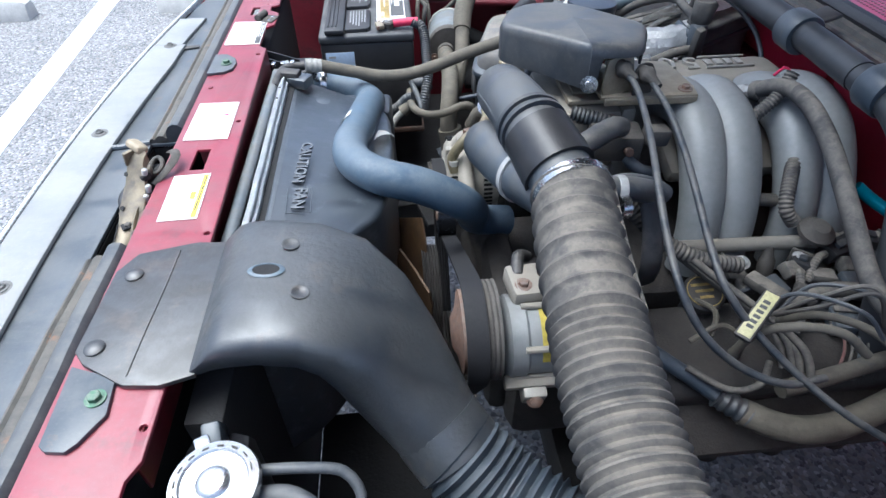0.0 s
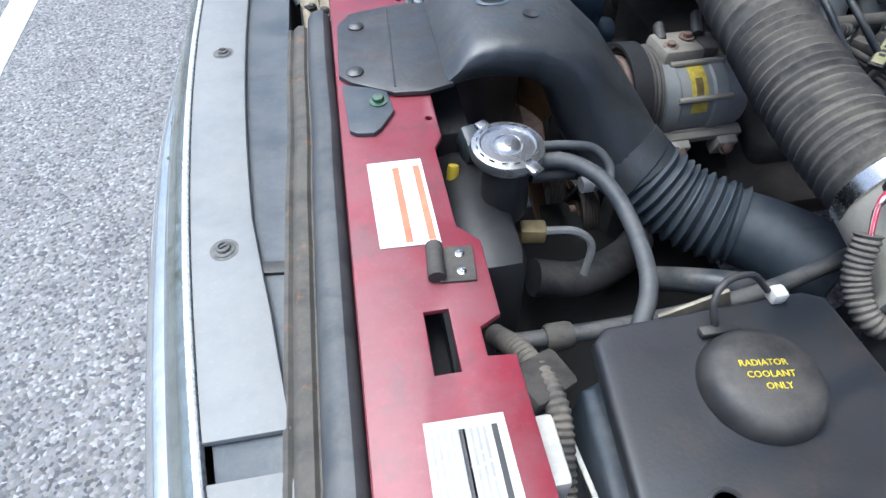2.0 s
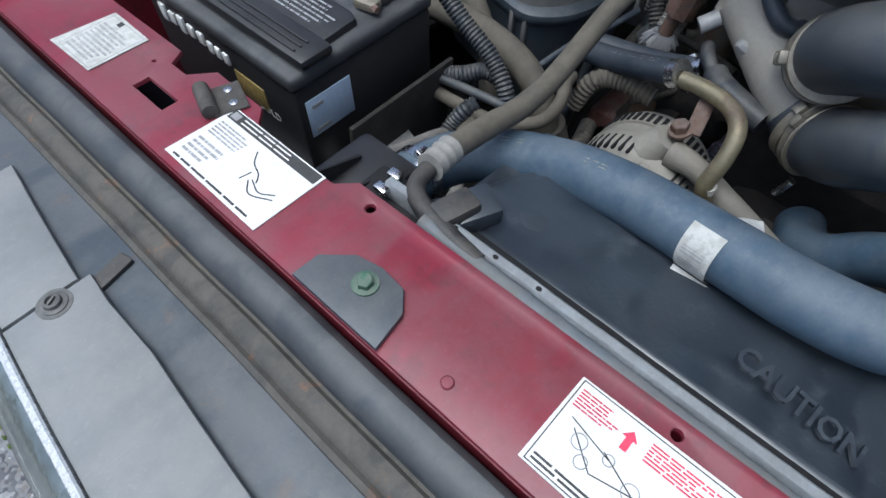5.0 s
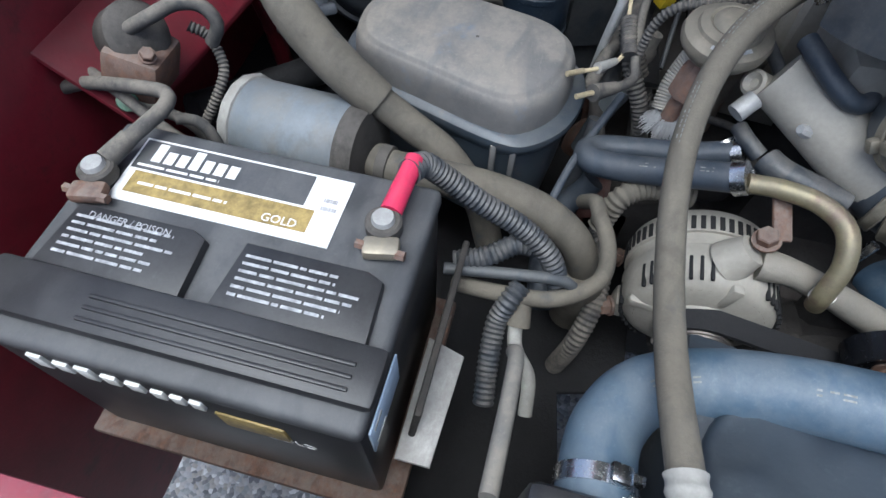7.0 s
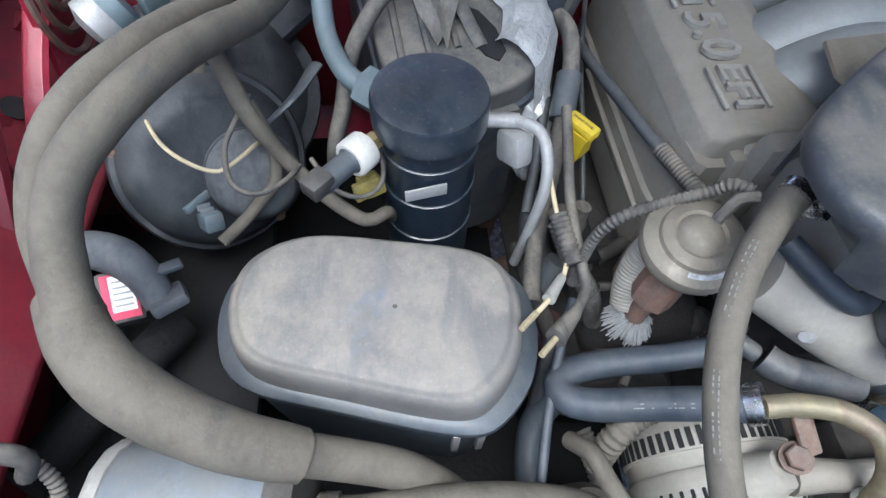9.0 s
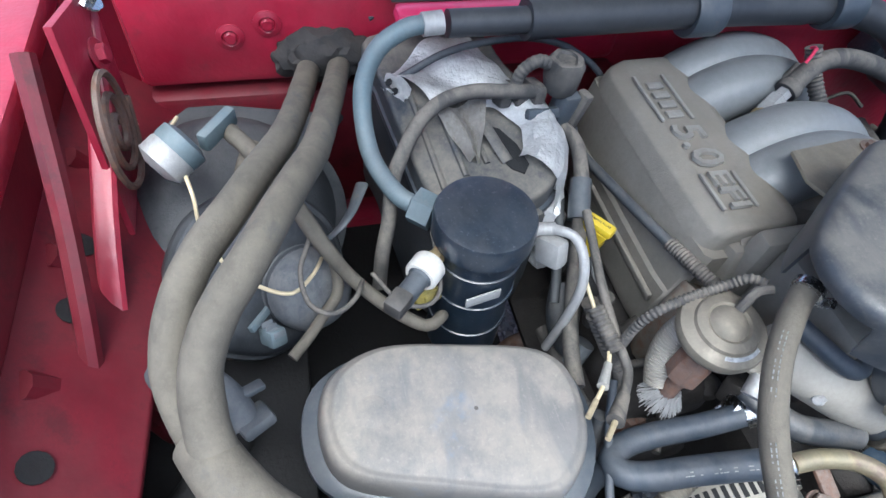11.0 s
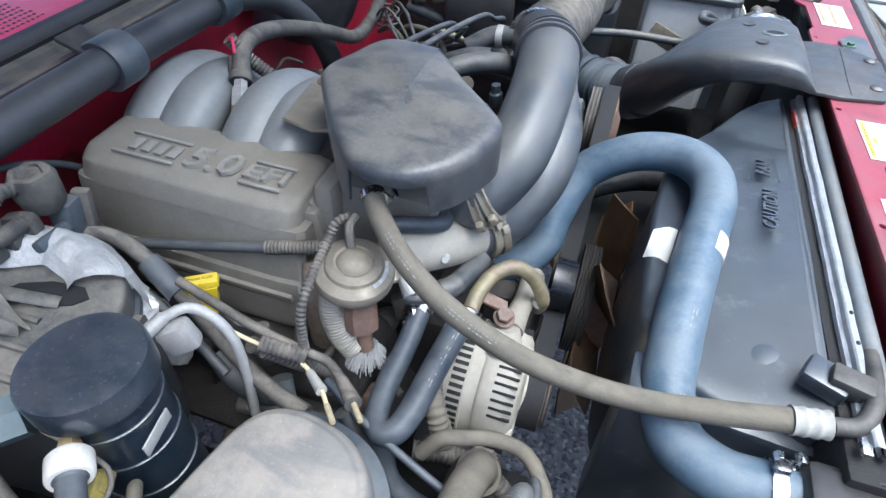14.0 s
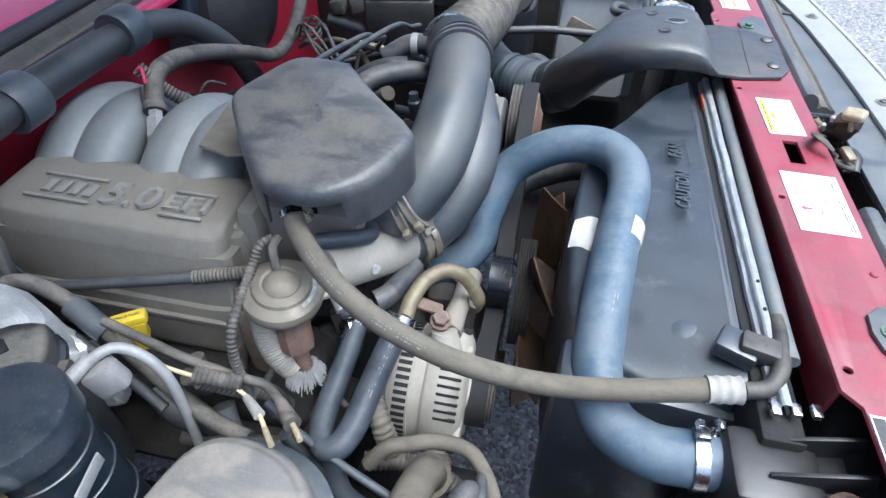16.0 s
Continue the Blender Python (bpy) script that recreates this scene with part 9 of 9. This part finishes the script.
tagged(part("core_plug", lathe([(0.016, 0), (0.016, 0.006), (0.011, 0.013), (0, 0.016)], (0.494, 0.085, 0.80), (-0.2, 0.5, 0.8), 18), M_IRON), "dirty domed plug on the engine", "plug")
tagged(part("sensor_block", box((0.472, 0.078, 0.83), (0.03, 0.02, 0.03), 0.004, (20, 10, 30)), M_IRON), "dirty iron sensor block on the engine", "sensor")
tagged(part("iron_lug", box((0.483, 0.177, 0.76), (0.035, 0.03, 0.04), 0.008, (10, 20, 15)), M_RUST), "rusty iron lug beside the exhaust", "lug")

# ---- driver side of the engine ----
oc = thing("oil_cap", (0.600, -0.312, 0.83), "black oil filler cap with worn gold print", "oil cap")
OZ = V(-0.05, -0.25, 1)
part("neck", lathe([(0.018, 0), (0.018, 0.045)], (0.603, -0.300, 0.815), OZ, 20), M_BLACK, oc)
part("cap", lathe([(0.024, 0), (0.0265, 0.003), (0.0265, 0.012), (0.024, 0.0145), (0, 0.015)], (0.601, -0.309, 0.852), OZ, 32), M_BLACK, oc)
mm = basis(V(0.601, -0.309, 0.852) + OZ.normalized() * 0.0153, OZ)
part("gold_ring", sweep([tuple(mm @ V(0.0215 * math.cos(k * 0.2618), 0.0215 * math.sin(k * 0.2618), 0)) for k in range(25)], 0.0008, 5, step=0.004), M_GOLDINK, oc, "worn gold ring")
bm = bmesh.new()
for k in range(3):
    w = (0.015, 0.012, 0.009)[k]
    bm.faces.new([bm.verts.new(mm @ V(a, b, 0.0004)) for a, b in rect(-w, w, 0.008 - 0.009 * k, 0.012 - 0.009 * k)])
part("gold_print", bm, M_GOLDINK, oc, "worn gold print")
yt = thing("dipstick_tag", (0.585, -0.42, 0.935), "yellow and black dipstick handle tag", "dipstick")
d = V(0.056, 0.044, 0.010).normalized()
rt = basis((0, 0, 0), (-0.35, -0.25, 0.9), d)
part("tag", box((0.585, -0.420, 0.944), (0.062, 0.018, 0.009), 0.003, rt), M_BLACK, yt)
part("plate", box(V(0.585, -0.420, 0.944) + rt.to_3x3() @ V(0, 0, 0.0055), (0.056, 0.0135, 0.001), 0.0002, rt), mat("pale_yellow_plate", (0.45, 0.42, 0.22), 0.5, var=0.2, size=0.004, bump=0.0), yt, "pale yellow plate")
for k in range(6):
    part("print", box(V(0.585, -0.420, 0.944) + rt.to_3x3() @ V(-0.016 + 0.0064 * k, 0, 0.0063), (0.0038, 0.007, 0.0004), 0, rt), M_INK, yt, "plain dark bar")
part("stick", sweep([(0.60, -0.405, 0.935), (0.615, -0.39, 0.87), (0.63, -0.38, 0.78)], 0.0035, 8), M_IRON, yt)
for i, (pts, r) in enumerate((([(0.537, -0.065, 1.055), (0.537, -0.125, 1.052), (0.519, -0.222, 1.045), (0.499, -0.307, 1.035), (0.494, -0.361, 1.010), (0.492, -0.414, 0.990), (0.512, -0.444, 0.955), (0.553, -0.463, 0.920), (0.603, -0.475, 0.900), (0.659, -0.463, 0.885)], 0.0042), ([(0.569, -0.071, 1.048), (0.567, -0.154, 1.042), (0.561, -0.227, 1.030), (0.549, -0.306, 1.015), (0.549, -0.353, 0.990), (0.551, -0.401, 0.970), (0.584, -0.431, 0.930), (0.623, -0.470, 0.900), (0.660, -0.504, 0.880), (0.706, -0.532, 0.860)], 0.0042))):
    hose("throttle_cable", pts, r, M_RUBBERDK, "thin black throttle cable in a long sweep", "cable", seg=10)
for x, y, z in ((0.534, -0.072, 1.058), (0.564, -0.080, 1.052)):
    tagged(part("cable_end", lathe([(0.008, -0.012), (0.009, -0.004), (0.012, 0.0), (0.012, 0.006), (0.008, 0.012), (0.0055, 0.028), (0, 0.028)], (x, y, z), (0.35, -0.8, -0.25), 14), M_IRON), "dirty cable end fitting on the bracket", "fitting")
bk = thing("cable_bracket", (0.57, -0.06, 1.02), "yellowish stamped throttle cable bracket", "bracket")
part("tab", slab(smooth_ring([(-0.020, -0.004), (-0.020, 0.040), (-0.012, 0.048), (0.014, 0.048), (0.022, 0.040), (0.022, -0.004)], 3), -0.0015, 0.0015, 0.0005, m=basis((0.532, -0.070, 1.022), (0.25, -0.95, 0.1), (1, 0.25, 0))), M_ZINC, bk, "rounded upright tab")
part("tab", slab(smooth_ring([(-0.014, -0.004), (-0.014, 0.034), (0.0, 0.042), (0.014, 0.034), (0.014, -0.004)], 3), -0.0015, 0.0015, 0.0005, m=basis((0.566, -0.076, 1.022), (0.25, -0.95, 0.1), (1, 0.25, 0))), M_IRON, bk, "dark upright tab")
part("base", slab([(0.508, -0.082), (0.644, -0.087), (0.648, -0.061), (0.640, 0.020), (0.600, 0.030), (0.508, 0.0)], 1.017, 1.021, 0.001), M_ZINC, bk)
part("lip", box((0.578, -0.086, 1.014), (0.130, 0.003, 0.010), 0.001, (0, 0, -2)), M_ZINC, bk)
bolt((0.632, -0.070, 1.021), (0, 0, 1), 0.006, M_RUST, bk)

hose("purge_hose", [(0.701, -0.018, 0.975), (0.671, -0.089, 0.955), (0.648, -0.145, 0.935), (0.662, -0.173, 0.915), (0.716, -0.181, 0.905), (0.787, -0.179, 0.895), (0.858, -0.169, 0.885)], 0.0095, M_RUBBER, "dusty brown-grey hose under the runners", seg=14)
hose("ribbed_sleeve", [(0.825, -0.067, 0.975), (0.782, -0.140, 0.960), (0.749, -0.196, 0.935), (0.741, -0.219, 0.915), (0.756, -0.227, 0.895)], 0.0085, M_RUBBER, "ribbed grey sleeve hanging over the runners", "conduit", rib=(0.005, 0.0016, 1))
hose("red_wire", [(0.795, -0.030, 0.990), (0.811, -0.033, 0.995), (0.822, -0.051, 0.990), (0.818, -0.075, 0.980)], 0.0028, M_REDBOOT, "short red wire above the runners", "wire")
hose("cyan_hose", [(0.886, -0.162, 0.900), (0.908, -0.179, 0.885), (0.938, -0.216, 0.870)], 0.009, M_CYAN, "short bright cyan hose near the firewall", seg=14)
hose("ribbed_conduit", [(0.497, -0.234, 0.965), (0.518, -0.251, 0.945), (0.551, -0.274, 0.920), (0.592, -0.293, 0.905), (0.644, -0.299, 0.895)], 0.0095, M_RUBBER, "ribbed grey conduit beside the valve cover", "conduit", rib=(0.006, 0.0016, 1))
for k in range(4):
    o_ = 9 * k
    hose("plug_wire", [tuple(V(p) + V(0.006 * k, -0.009 * k, 0.004 * (k % 2))) for p in [(0.561, -0.269, 0.905), (0.585, -0.298, 0.895), (0.615, -0.335, 0.885), (0.639, -0.365, 0.875), (0.653, -0.393, 0.865), (0.657, -0.416, 0.840)]], 0.0048, M_RUBBER, "dusty grey spark plug wire", "wire", seg=10)
tagged(part("wire_separator", box((0.665, -0.33, 0.885), (0.02, 0.05, 0.014), 0.003, (0, 0, 30)), M_RUBBER), "grey spark plug wire separator", "clip")
hose("black_strap", [(0.523, -0.241, 0.985), (0.526, -0.274, 0.950), (0.523, -0.302, 0.910), (0.528, -0.292, 0.870)], 0.014, M_BLACK, "flat black bracket beside the air tube", "bracket", flat=0.3)
wt = thing("white_connector", (0.726, -0.38, 0.79), "dusty white wiring connector with a tab", "connector")
part("body", box((0.722, -0.378, 0.800), (0.016, 0.046, 0.008), 0.002, (0, 0, 40)), M_DULLWHITE, wt)
part("tab", box((0.716, -0.366, 0.806), (0.010, 0.02, 0.004), 0.001, (0, 0, 25)), M_DULLWHITE, wt)
hose("lower_rad_hose", [(0.492, -0.365, 0.850), (0.525, -0.394, 0.840), (0.560, -0.419, 0.825), (0.587, -0.443, 0.815)], 0.0095, M_BLUEDARK, "dark blue hose running into a ribbed joint")
jt = tagged(part("hose_joint", sweep([(0.575, -0.433, 0.820), (0.606, -0.456, 0.810)], 0.0125, 16, rib=(0.010, 0.0025, 1)), M_RUBBERDK), "ribbed dark hose joint", "joint")
hose("steering_hose", [(0.599, -0.450, 0.810), (0.638, -0.471, 0.805), (0.684, -0.476, 0.800), (0.742, -0.464, 0.795), (0.840, -0.432, 0.790)], 0.016, M_TAN, "thick tan-brown rubber hose low on the driver side", seg=16)
hose("return_hose", [(0.638, -0.445, 0.840), (0.690, -0.436, 0.840), (0.750, -0.422, 0.835), (0.839, -0.402, 0.830)], 0.010, M_TAN, "tan-grey rubber hose low on the driver side", seg=14)
hose("thin_loop", [(0.542, -0.408, 0.845), (0.580, -0.439, 0.840), (0.612, -0.442, 0.850), (0.631, -0.420, 0.860)], 0.004, M_RUBBER, "thin grey wire loop low on the driver side", "wire")
# injector rail, regulator and plugs
fr = thing("fuel_rail", (0.76, -0.25, 0.86), "dusty alloy fuel rail with injectors and plugs", "fuel rail")
part("rail", sweep([(0.58, -0.235, 0.872), (0.93, -0.245, 0.872)], 0.010, 10), M_ALU, fr)
part("regulator", lathe([(0.012, 0), (0.016, 0.004), (0.023, 0.008), (0.023, 0.014), (0.017, 0.018), (0.012, 0.024), (0, 0.025)], (0.775, -0.245, 0.885), (0.0, -0.25, 1), 24), M_IRON, fr, "round dirty pressure regulator")
for k, x in enumerate((0.64, 0.72, 0.80, 0.88)):
    part("injector", lathe([(0.007, 0), (0.011, 0.006), (0.011, 0.03), (0.008, 0.036), (0.006, 0.05)], (x, -0.262, 0.825), (0, 0.35, 1), 14), M_IRON, fr)
    part("plug", box((x + 0.012, -0.285, 0.865), (0.028, 0.022, 0.016), 0.003, (20, 10, 15 * (k % 2))), M_RUBBER, fr)
    bolt((x + 0.03, -0.27, 0.87), (0, -0.3, 1), 0.006, M_TUBE, fr)
for k in range(7):
    x = 0.66 + 0.035 * k
    part("clip", box((x, -0.30 - 0.012 * (k % 3), 0.862 + 0.004 * (k % 2)), (0.024, 0.03, 0.012), 0.003, (10 * (k % 3), 8, 24 * (k % 4))), (M_RUBBER, M_SHIELD, M_IRON)[k % 3], fr)
cb = thing("coil_connector", (0.80, -0.37, 0.83), "dark grey multi-pin wiring connector", "connector")
part("body", box((0.775, -0.360, 0.842), (0.05, 0.034, 0.022), 0.003, (8, 0, -12)), M_SHIELD, cb)
part("latch", box((0.775, -0.352, 0.855), (0.04, 0.008, 0.005), 0.001, (8, 0, -12)), M_RUBBER, cb)
for k in range(4):
    part("pin_wire", sweep([(0.757 + 0.010 * k, -0.378, 0.84), (0.745 + 0.010 * k, -0.40, 0.838), (0.725 + 0.012 * k, -0.425, 0.82)], 0.0018, 6), (M_REDDIRT, M_RUBBER, M_SEAL, M_RUBBER)[k], cb)
for k in range(10):
    x, y = 0.58 + 0.36 * random.random(), -0.235 - 0.2 * random.random()
    a = random.random() * 3
    hose("thin_wire", [(x, y, 0.86), (x + 0.03 * math.cos(a), y + 0.03 * math.sin(a), 0.873), (x + 0.065 * math.cos(a + 0.4), y + 0.065 * math.sin(a + 0.4), 0.858)], 0.0022 + 0.0014 * random.random(), (M_RUBBER, M_SEAL, M_TAN)[k % 3], "thin dusty wire on the valve cover", "wire", seg=7)
tagged(part("pcv_pipe", sweep([(0.70, -0.335, 0.855), (0.76, -0.325, 0.865), (0.82, -0.335, 0.862)], [0.006, 0.010, 0.014], 12), M_RUBBER), "dusty rubber boot on the valve cover", "boot")
hose("coolant_pipe", [(0.473, -0.256, 1.000), (0.491, -0.252, 1.000), (0.522, -0.248, 0.990), (0.544, -0.247, 0.975)], 0.0125, M_RUBBERDK, "short black hose into the air tube", seg=14)
tagged(part("white_ring", lathe([(0.0135, 0), (0.0135, 0.010)], (0.462, -0.305, 1.008), (1, 0.1, 0), 18), M_STEEL), "bright ring on a short black hose", "ring")
hose("throttle_conduit", [(0.474, -0.064, 0.990), (0.505, -0.075, 0.985), (0.539, -0.089, 0.980)], 0.010, M_RUBBERDK, "ribbed black conduit behind the air tube", "conduit", rib=(0.006, 0.002, 1))
tp = thing("throttle_sensor", (0.53, -0.12, 0.95), "dirty grey throttle sensor with plugs", "sensor")
part("body", box((0.53, -0.105, 0.965), (0.07, 0.05, 0.04), 0.006, (0, 0, -8)), M_IRON, tp)
part("plug", box((0.585, -0.112, 0.975), (0.035, 0.025, 0.025), 0.004, (0, 10, 10)), M_RUBBER, tp)
part("screw", lathe([(0.006, 0), (0.006, 0.01), (0, 0.01)], (0.54, -0.131, 0.965), (0, -1, 0.2), 8), M_RUST, tp)
hose("idle_hose", [(0.544, -0.107, 0.965), (0.544, -0.127, 0.950), (0.558, -0.142, 0.940), (0.578, -0.137, 0.930)], 0.0085, M_BLUEDARK, "short dark bent hose under the throttle", seg=12)
hose("breather_hose", [(0.520, -0.135, 1.005), (0.495, -0.165, 1.022), (0.455, -0.195, 1.022), (0.425, -0.215, 1.01)], 0.014, M_RUBBERDK, "black breather hose behind the throttle cover", seg=16)
clamp((0.428, -0.213, 1.012), (-0.8, -0.5, -0.3), 0.0148, "bright clamp on the breather hose", 0.009, 1.0)
tagged(part("tube_sensor", lathe([(0.006, 0), (0.009, 0.004), (0.009, 0.018), (0.006, 0.02), (0.006, 0.03), (0, 0.03)], (0.435, -0.155, 0.985), (0.1, 0, 1), 12), M_SHIELD), "small dark plug sensor behind the elbow", "sensor")

# ---- brake booster and master cylinder ----
bb = thing("brake_booster", (0.86, -0.50, 0.86), "black round brake booster on the firewall", "brake booster")
part("drum", lathe([(0.06, 0), (0.115, 0.01), (0.125, 0.03), (0.125, 0.06), (0.118, 0.07), (0.118, 0.09), (0.09, 0.12), (0.04, 0.135), (0, 0.135)], (0.955, -0.515, 0.965), (-1, 0, 0), 44), M_BLACK, bb)
part("bracket", box((0.90, -0.375, 0.99), (0.05, 0.03, 0.14), 0.008, (20, 0, 0)), M_NAVY, bb, "dark blue-black bracket")
mc = thing("master_cylinder", (0.70, -0.53, 0.92), "dirty master cylinder with a clouded fluid reservoir", "master cylinder")
part("cylinder", sweep([(0.83, -0.520, 0.950), (0.66, -0.540, 0.950)], 0.023, 16), M_IRON, mc)
part("reservoir", slab(smooth_ring([(0.785, -0.50), (0.70, -0.515), (0.635, -0.535), (0.625, -0.58), (0.68, -0.60), (0.78, -0.575)], 4), 0.972, 1.022, 0.012), M_FLUID, mc, "clouded grey reservoir")
part("seam", slab(smooth_ring([(0.788, -0.497), (0.70, -0.512), (0.632, -0.532), (0.622, -0.582), (0.68, -0.603), (0.783, -0.578)], 4), 0.985, 0.990, 0.001), M_CREAM, mc, "pale seam")
part("sensor", sweep([(0.635, -0.60, 0.985), (0.615, -0.625, 1.0)], 0.012, 10), M_REDDIRT, mc, "dull red sensor plug")
part("collar", lathe([(0.015, 0), (0.015, 0.012)], (0.645, -0.588, 0.975), (-0.6, -0.7, 0.4), 14), M_WHITEPL, mc, "white collar")
for k in range(2):
    part("valve_block", box((0.74 - 0.04 * k, -0.46, 0.925 + 0.006 * k), (0.03, 0.035, 0.03), 0.006, (10 * k, 14, 20 * k)), M_IRON, mc)
for k in range(4):
    a = 1.7 * k
    hose("brake_line", [(0.74 - 0.012 * k, -0.455 + 0.008 * (k % 3), 0.935), (0.71 - 0.012 * k, -0.43 + 0.012 * math.sin(a), 0.965 + 0.008 * (k % 3)), (0.67 - 0.010 * k, -0.40 + 0.016 * math.cos(a), 0.945), (0.64 - 0.008 * k, -0.385, 0.90)],
         0.0024, (M_SEAL, M_RUBBER, M_IRON)[k % 3], "thin dusty brake line", "line", seg=7)
hose("coiled_line", [(0.765 + 0.024 * math.cos(0.5 * k), -0.57 + 0.024 * math.sin(0.5 * k), 0.878 + 0.0008 * k) for k in range(38)], 0.0024, M_RUBBER, "coiled thin grey line behind the engine", "line", seg=7)
hose("pale_wire", [(0.697, -0.457, 0.912), (0.667, -0.445, 0.936), (0.625, -0.433, 0.938), (0.595, -0.421, 0.918), (0.583, -0.415, 0.876)], 0.005, M_TAN, "pale grey wire arching behind the throttle cover", "wire")
hose("pale_wire", [(0.739, -0.469, 0.906), (0.703, -0.439, 0.93), (0.667, -0.409, 0.924), (0.649, -0.385, 0.888)], 0.0045, M_TAN, "pale grey wire arching behind the throttle cover", "wire")
mc.location += V(-0.025, -0.165, 0.0)
pd = thing("fuse_box", (0.55, -0.76, 0.90), "dusty black underhood fuse box", "fuse box")
part("base", box((0.60, -0.68, 0.90), (0.14, 0.12, 0.09), 0.008, (0, 0, 12)), M_BLACK, pd)
part("lid", box((0.60, -0.68, 0.952), (0.13, 0.11, 0.018), 0.006, (0, 0, 12)), M_BLACK, pd)
hose("body_loom", [(0.74, -0.62, 0.90), (0.68, -0.63, 0.88), (0.60, -0.65, 0.84), (0.52, -0.66, 0.80), (0.47, -0.66, 0.74)], 0.014, M_RUBBERDK, "black body wiring loom", "loom", seg=14)
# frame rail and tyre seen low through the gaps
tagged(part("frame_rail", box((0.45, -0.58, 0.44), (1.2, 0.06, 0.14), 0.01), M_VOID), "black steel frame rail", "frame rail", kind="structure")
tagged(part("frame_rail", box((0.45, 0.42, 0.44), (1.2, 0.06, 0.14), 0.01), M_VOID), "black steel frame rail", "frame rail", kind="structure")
hose("lower_radiator_hose", [(0.15, -0.50, 0.70), (0.22, -0.50, 0.68), (0.30, -0.46, 0.66), (0.36, -0.40, 0.62)], 0.026, M_RUBBERDK, "black lower radiator hose", seg=18)
hose("rad_neck_hose", [(0.255, -0.60, 0.80), (0.275, -0.63, 0.83), (0.31, -0.65, 0.84), (0.35, -0.64, 0.81)], 0.014, M_RUBBERDK, "black bent hose below the air duct", seg=14)
tagged(part("suspension_bracket", box((0.30, -0.55, 0.46), (0.12, 0.14, 0.12), 0.02, (0, 20, 10)), M_RUST), "rusty steel bracket on the frame rail", "bracket")

# dark plugs in a cluster beside the fuel rail
for k, (p, sx, yaw) in enumerate(zip([(0.808, -0.259, 0.872), (0.857, -0.244, 0.870), (0.802, -0.308, 0.852), (0.755, -0.335, 0.840), (0.860, -0.280, 0.850), (0.750, -0.275, 0.862)], (0.046, 0.034, 0.042, 0.036, 0.04, 0.03), (20, -15, 35, 10, -30, 50))):
    pg = thing("wiring_plug", p, "dusty black wiring plug with a locking tab", "connector", "plugs beside the fuel rail")
    rm = pose(0, 0, 0, 12 - 6 * (k % 3), 8 * (k % 2), yaw)
    part("body", box(V(p), (sx, 0.026, 0.022), 0.003, rm), M_BATT, pg)
    part("locking_tab", box(V(p) + rm.to_3x3() @ V(0, 0, 0.013), (sx * 0.5, 0.010, 0.005), 0.001, rm), M_RUBBERDK, pg)
    part("collar", box(V(p) + rm.to_3x3() @ V(sx * 0.55, 0, 0), (0.006, 0.031, 0.027), 0.002, rm), M_IRON, pg)
    q = rm.to_3x3() @ V(-sx * 0.5, 0, 0)
    part("wire", sweep([tuple(V(p) + q), tuple(V(p) + q * 2.0 + V(0, -0.006, 0.004)), tuple(V(p) + q * 3.0 + V(0, -0.022, -0.012))], 0.005, 8, rib=(0.004, 0.0008, 1)), M_RUBBER, pg)
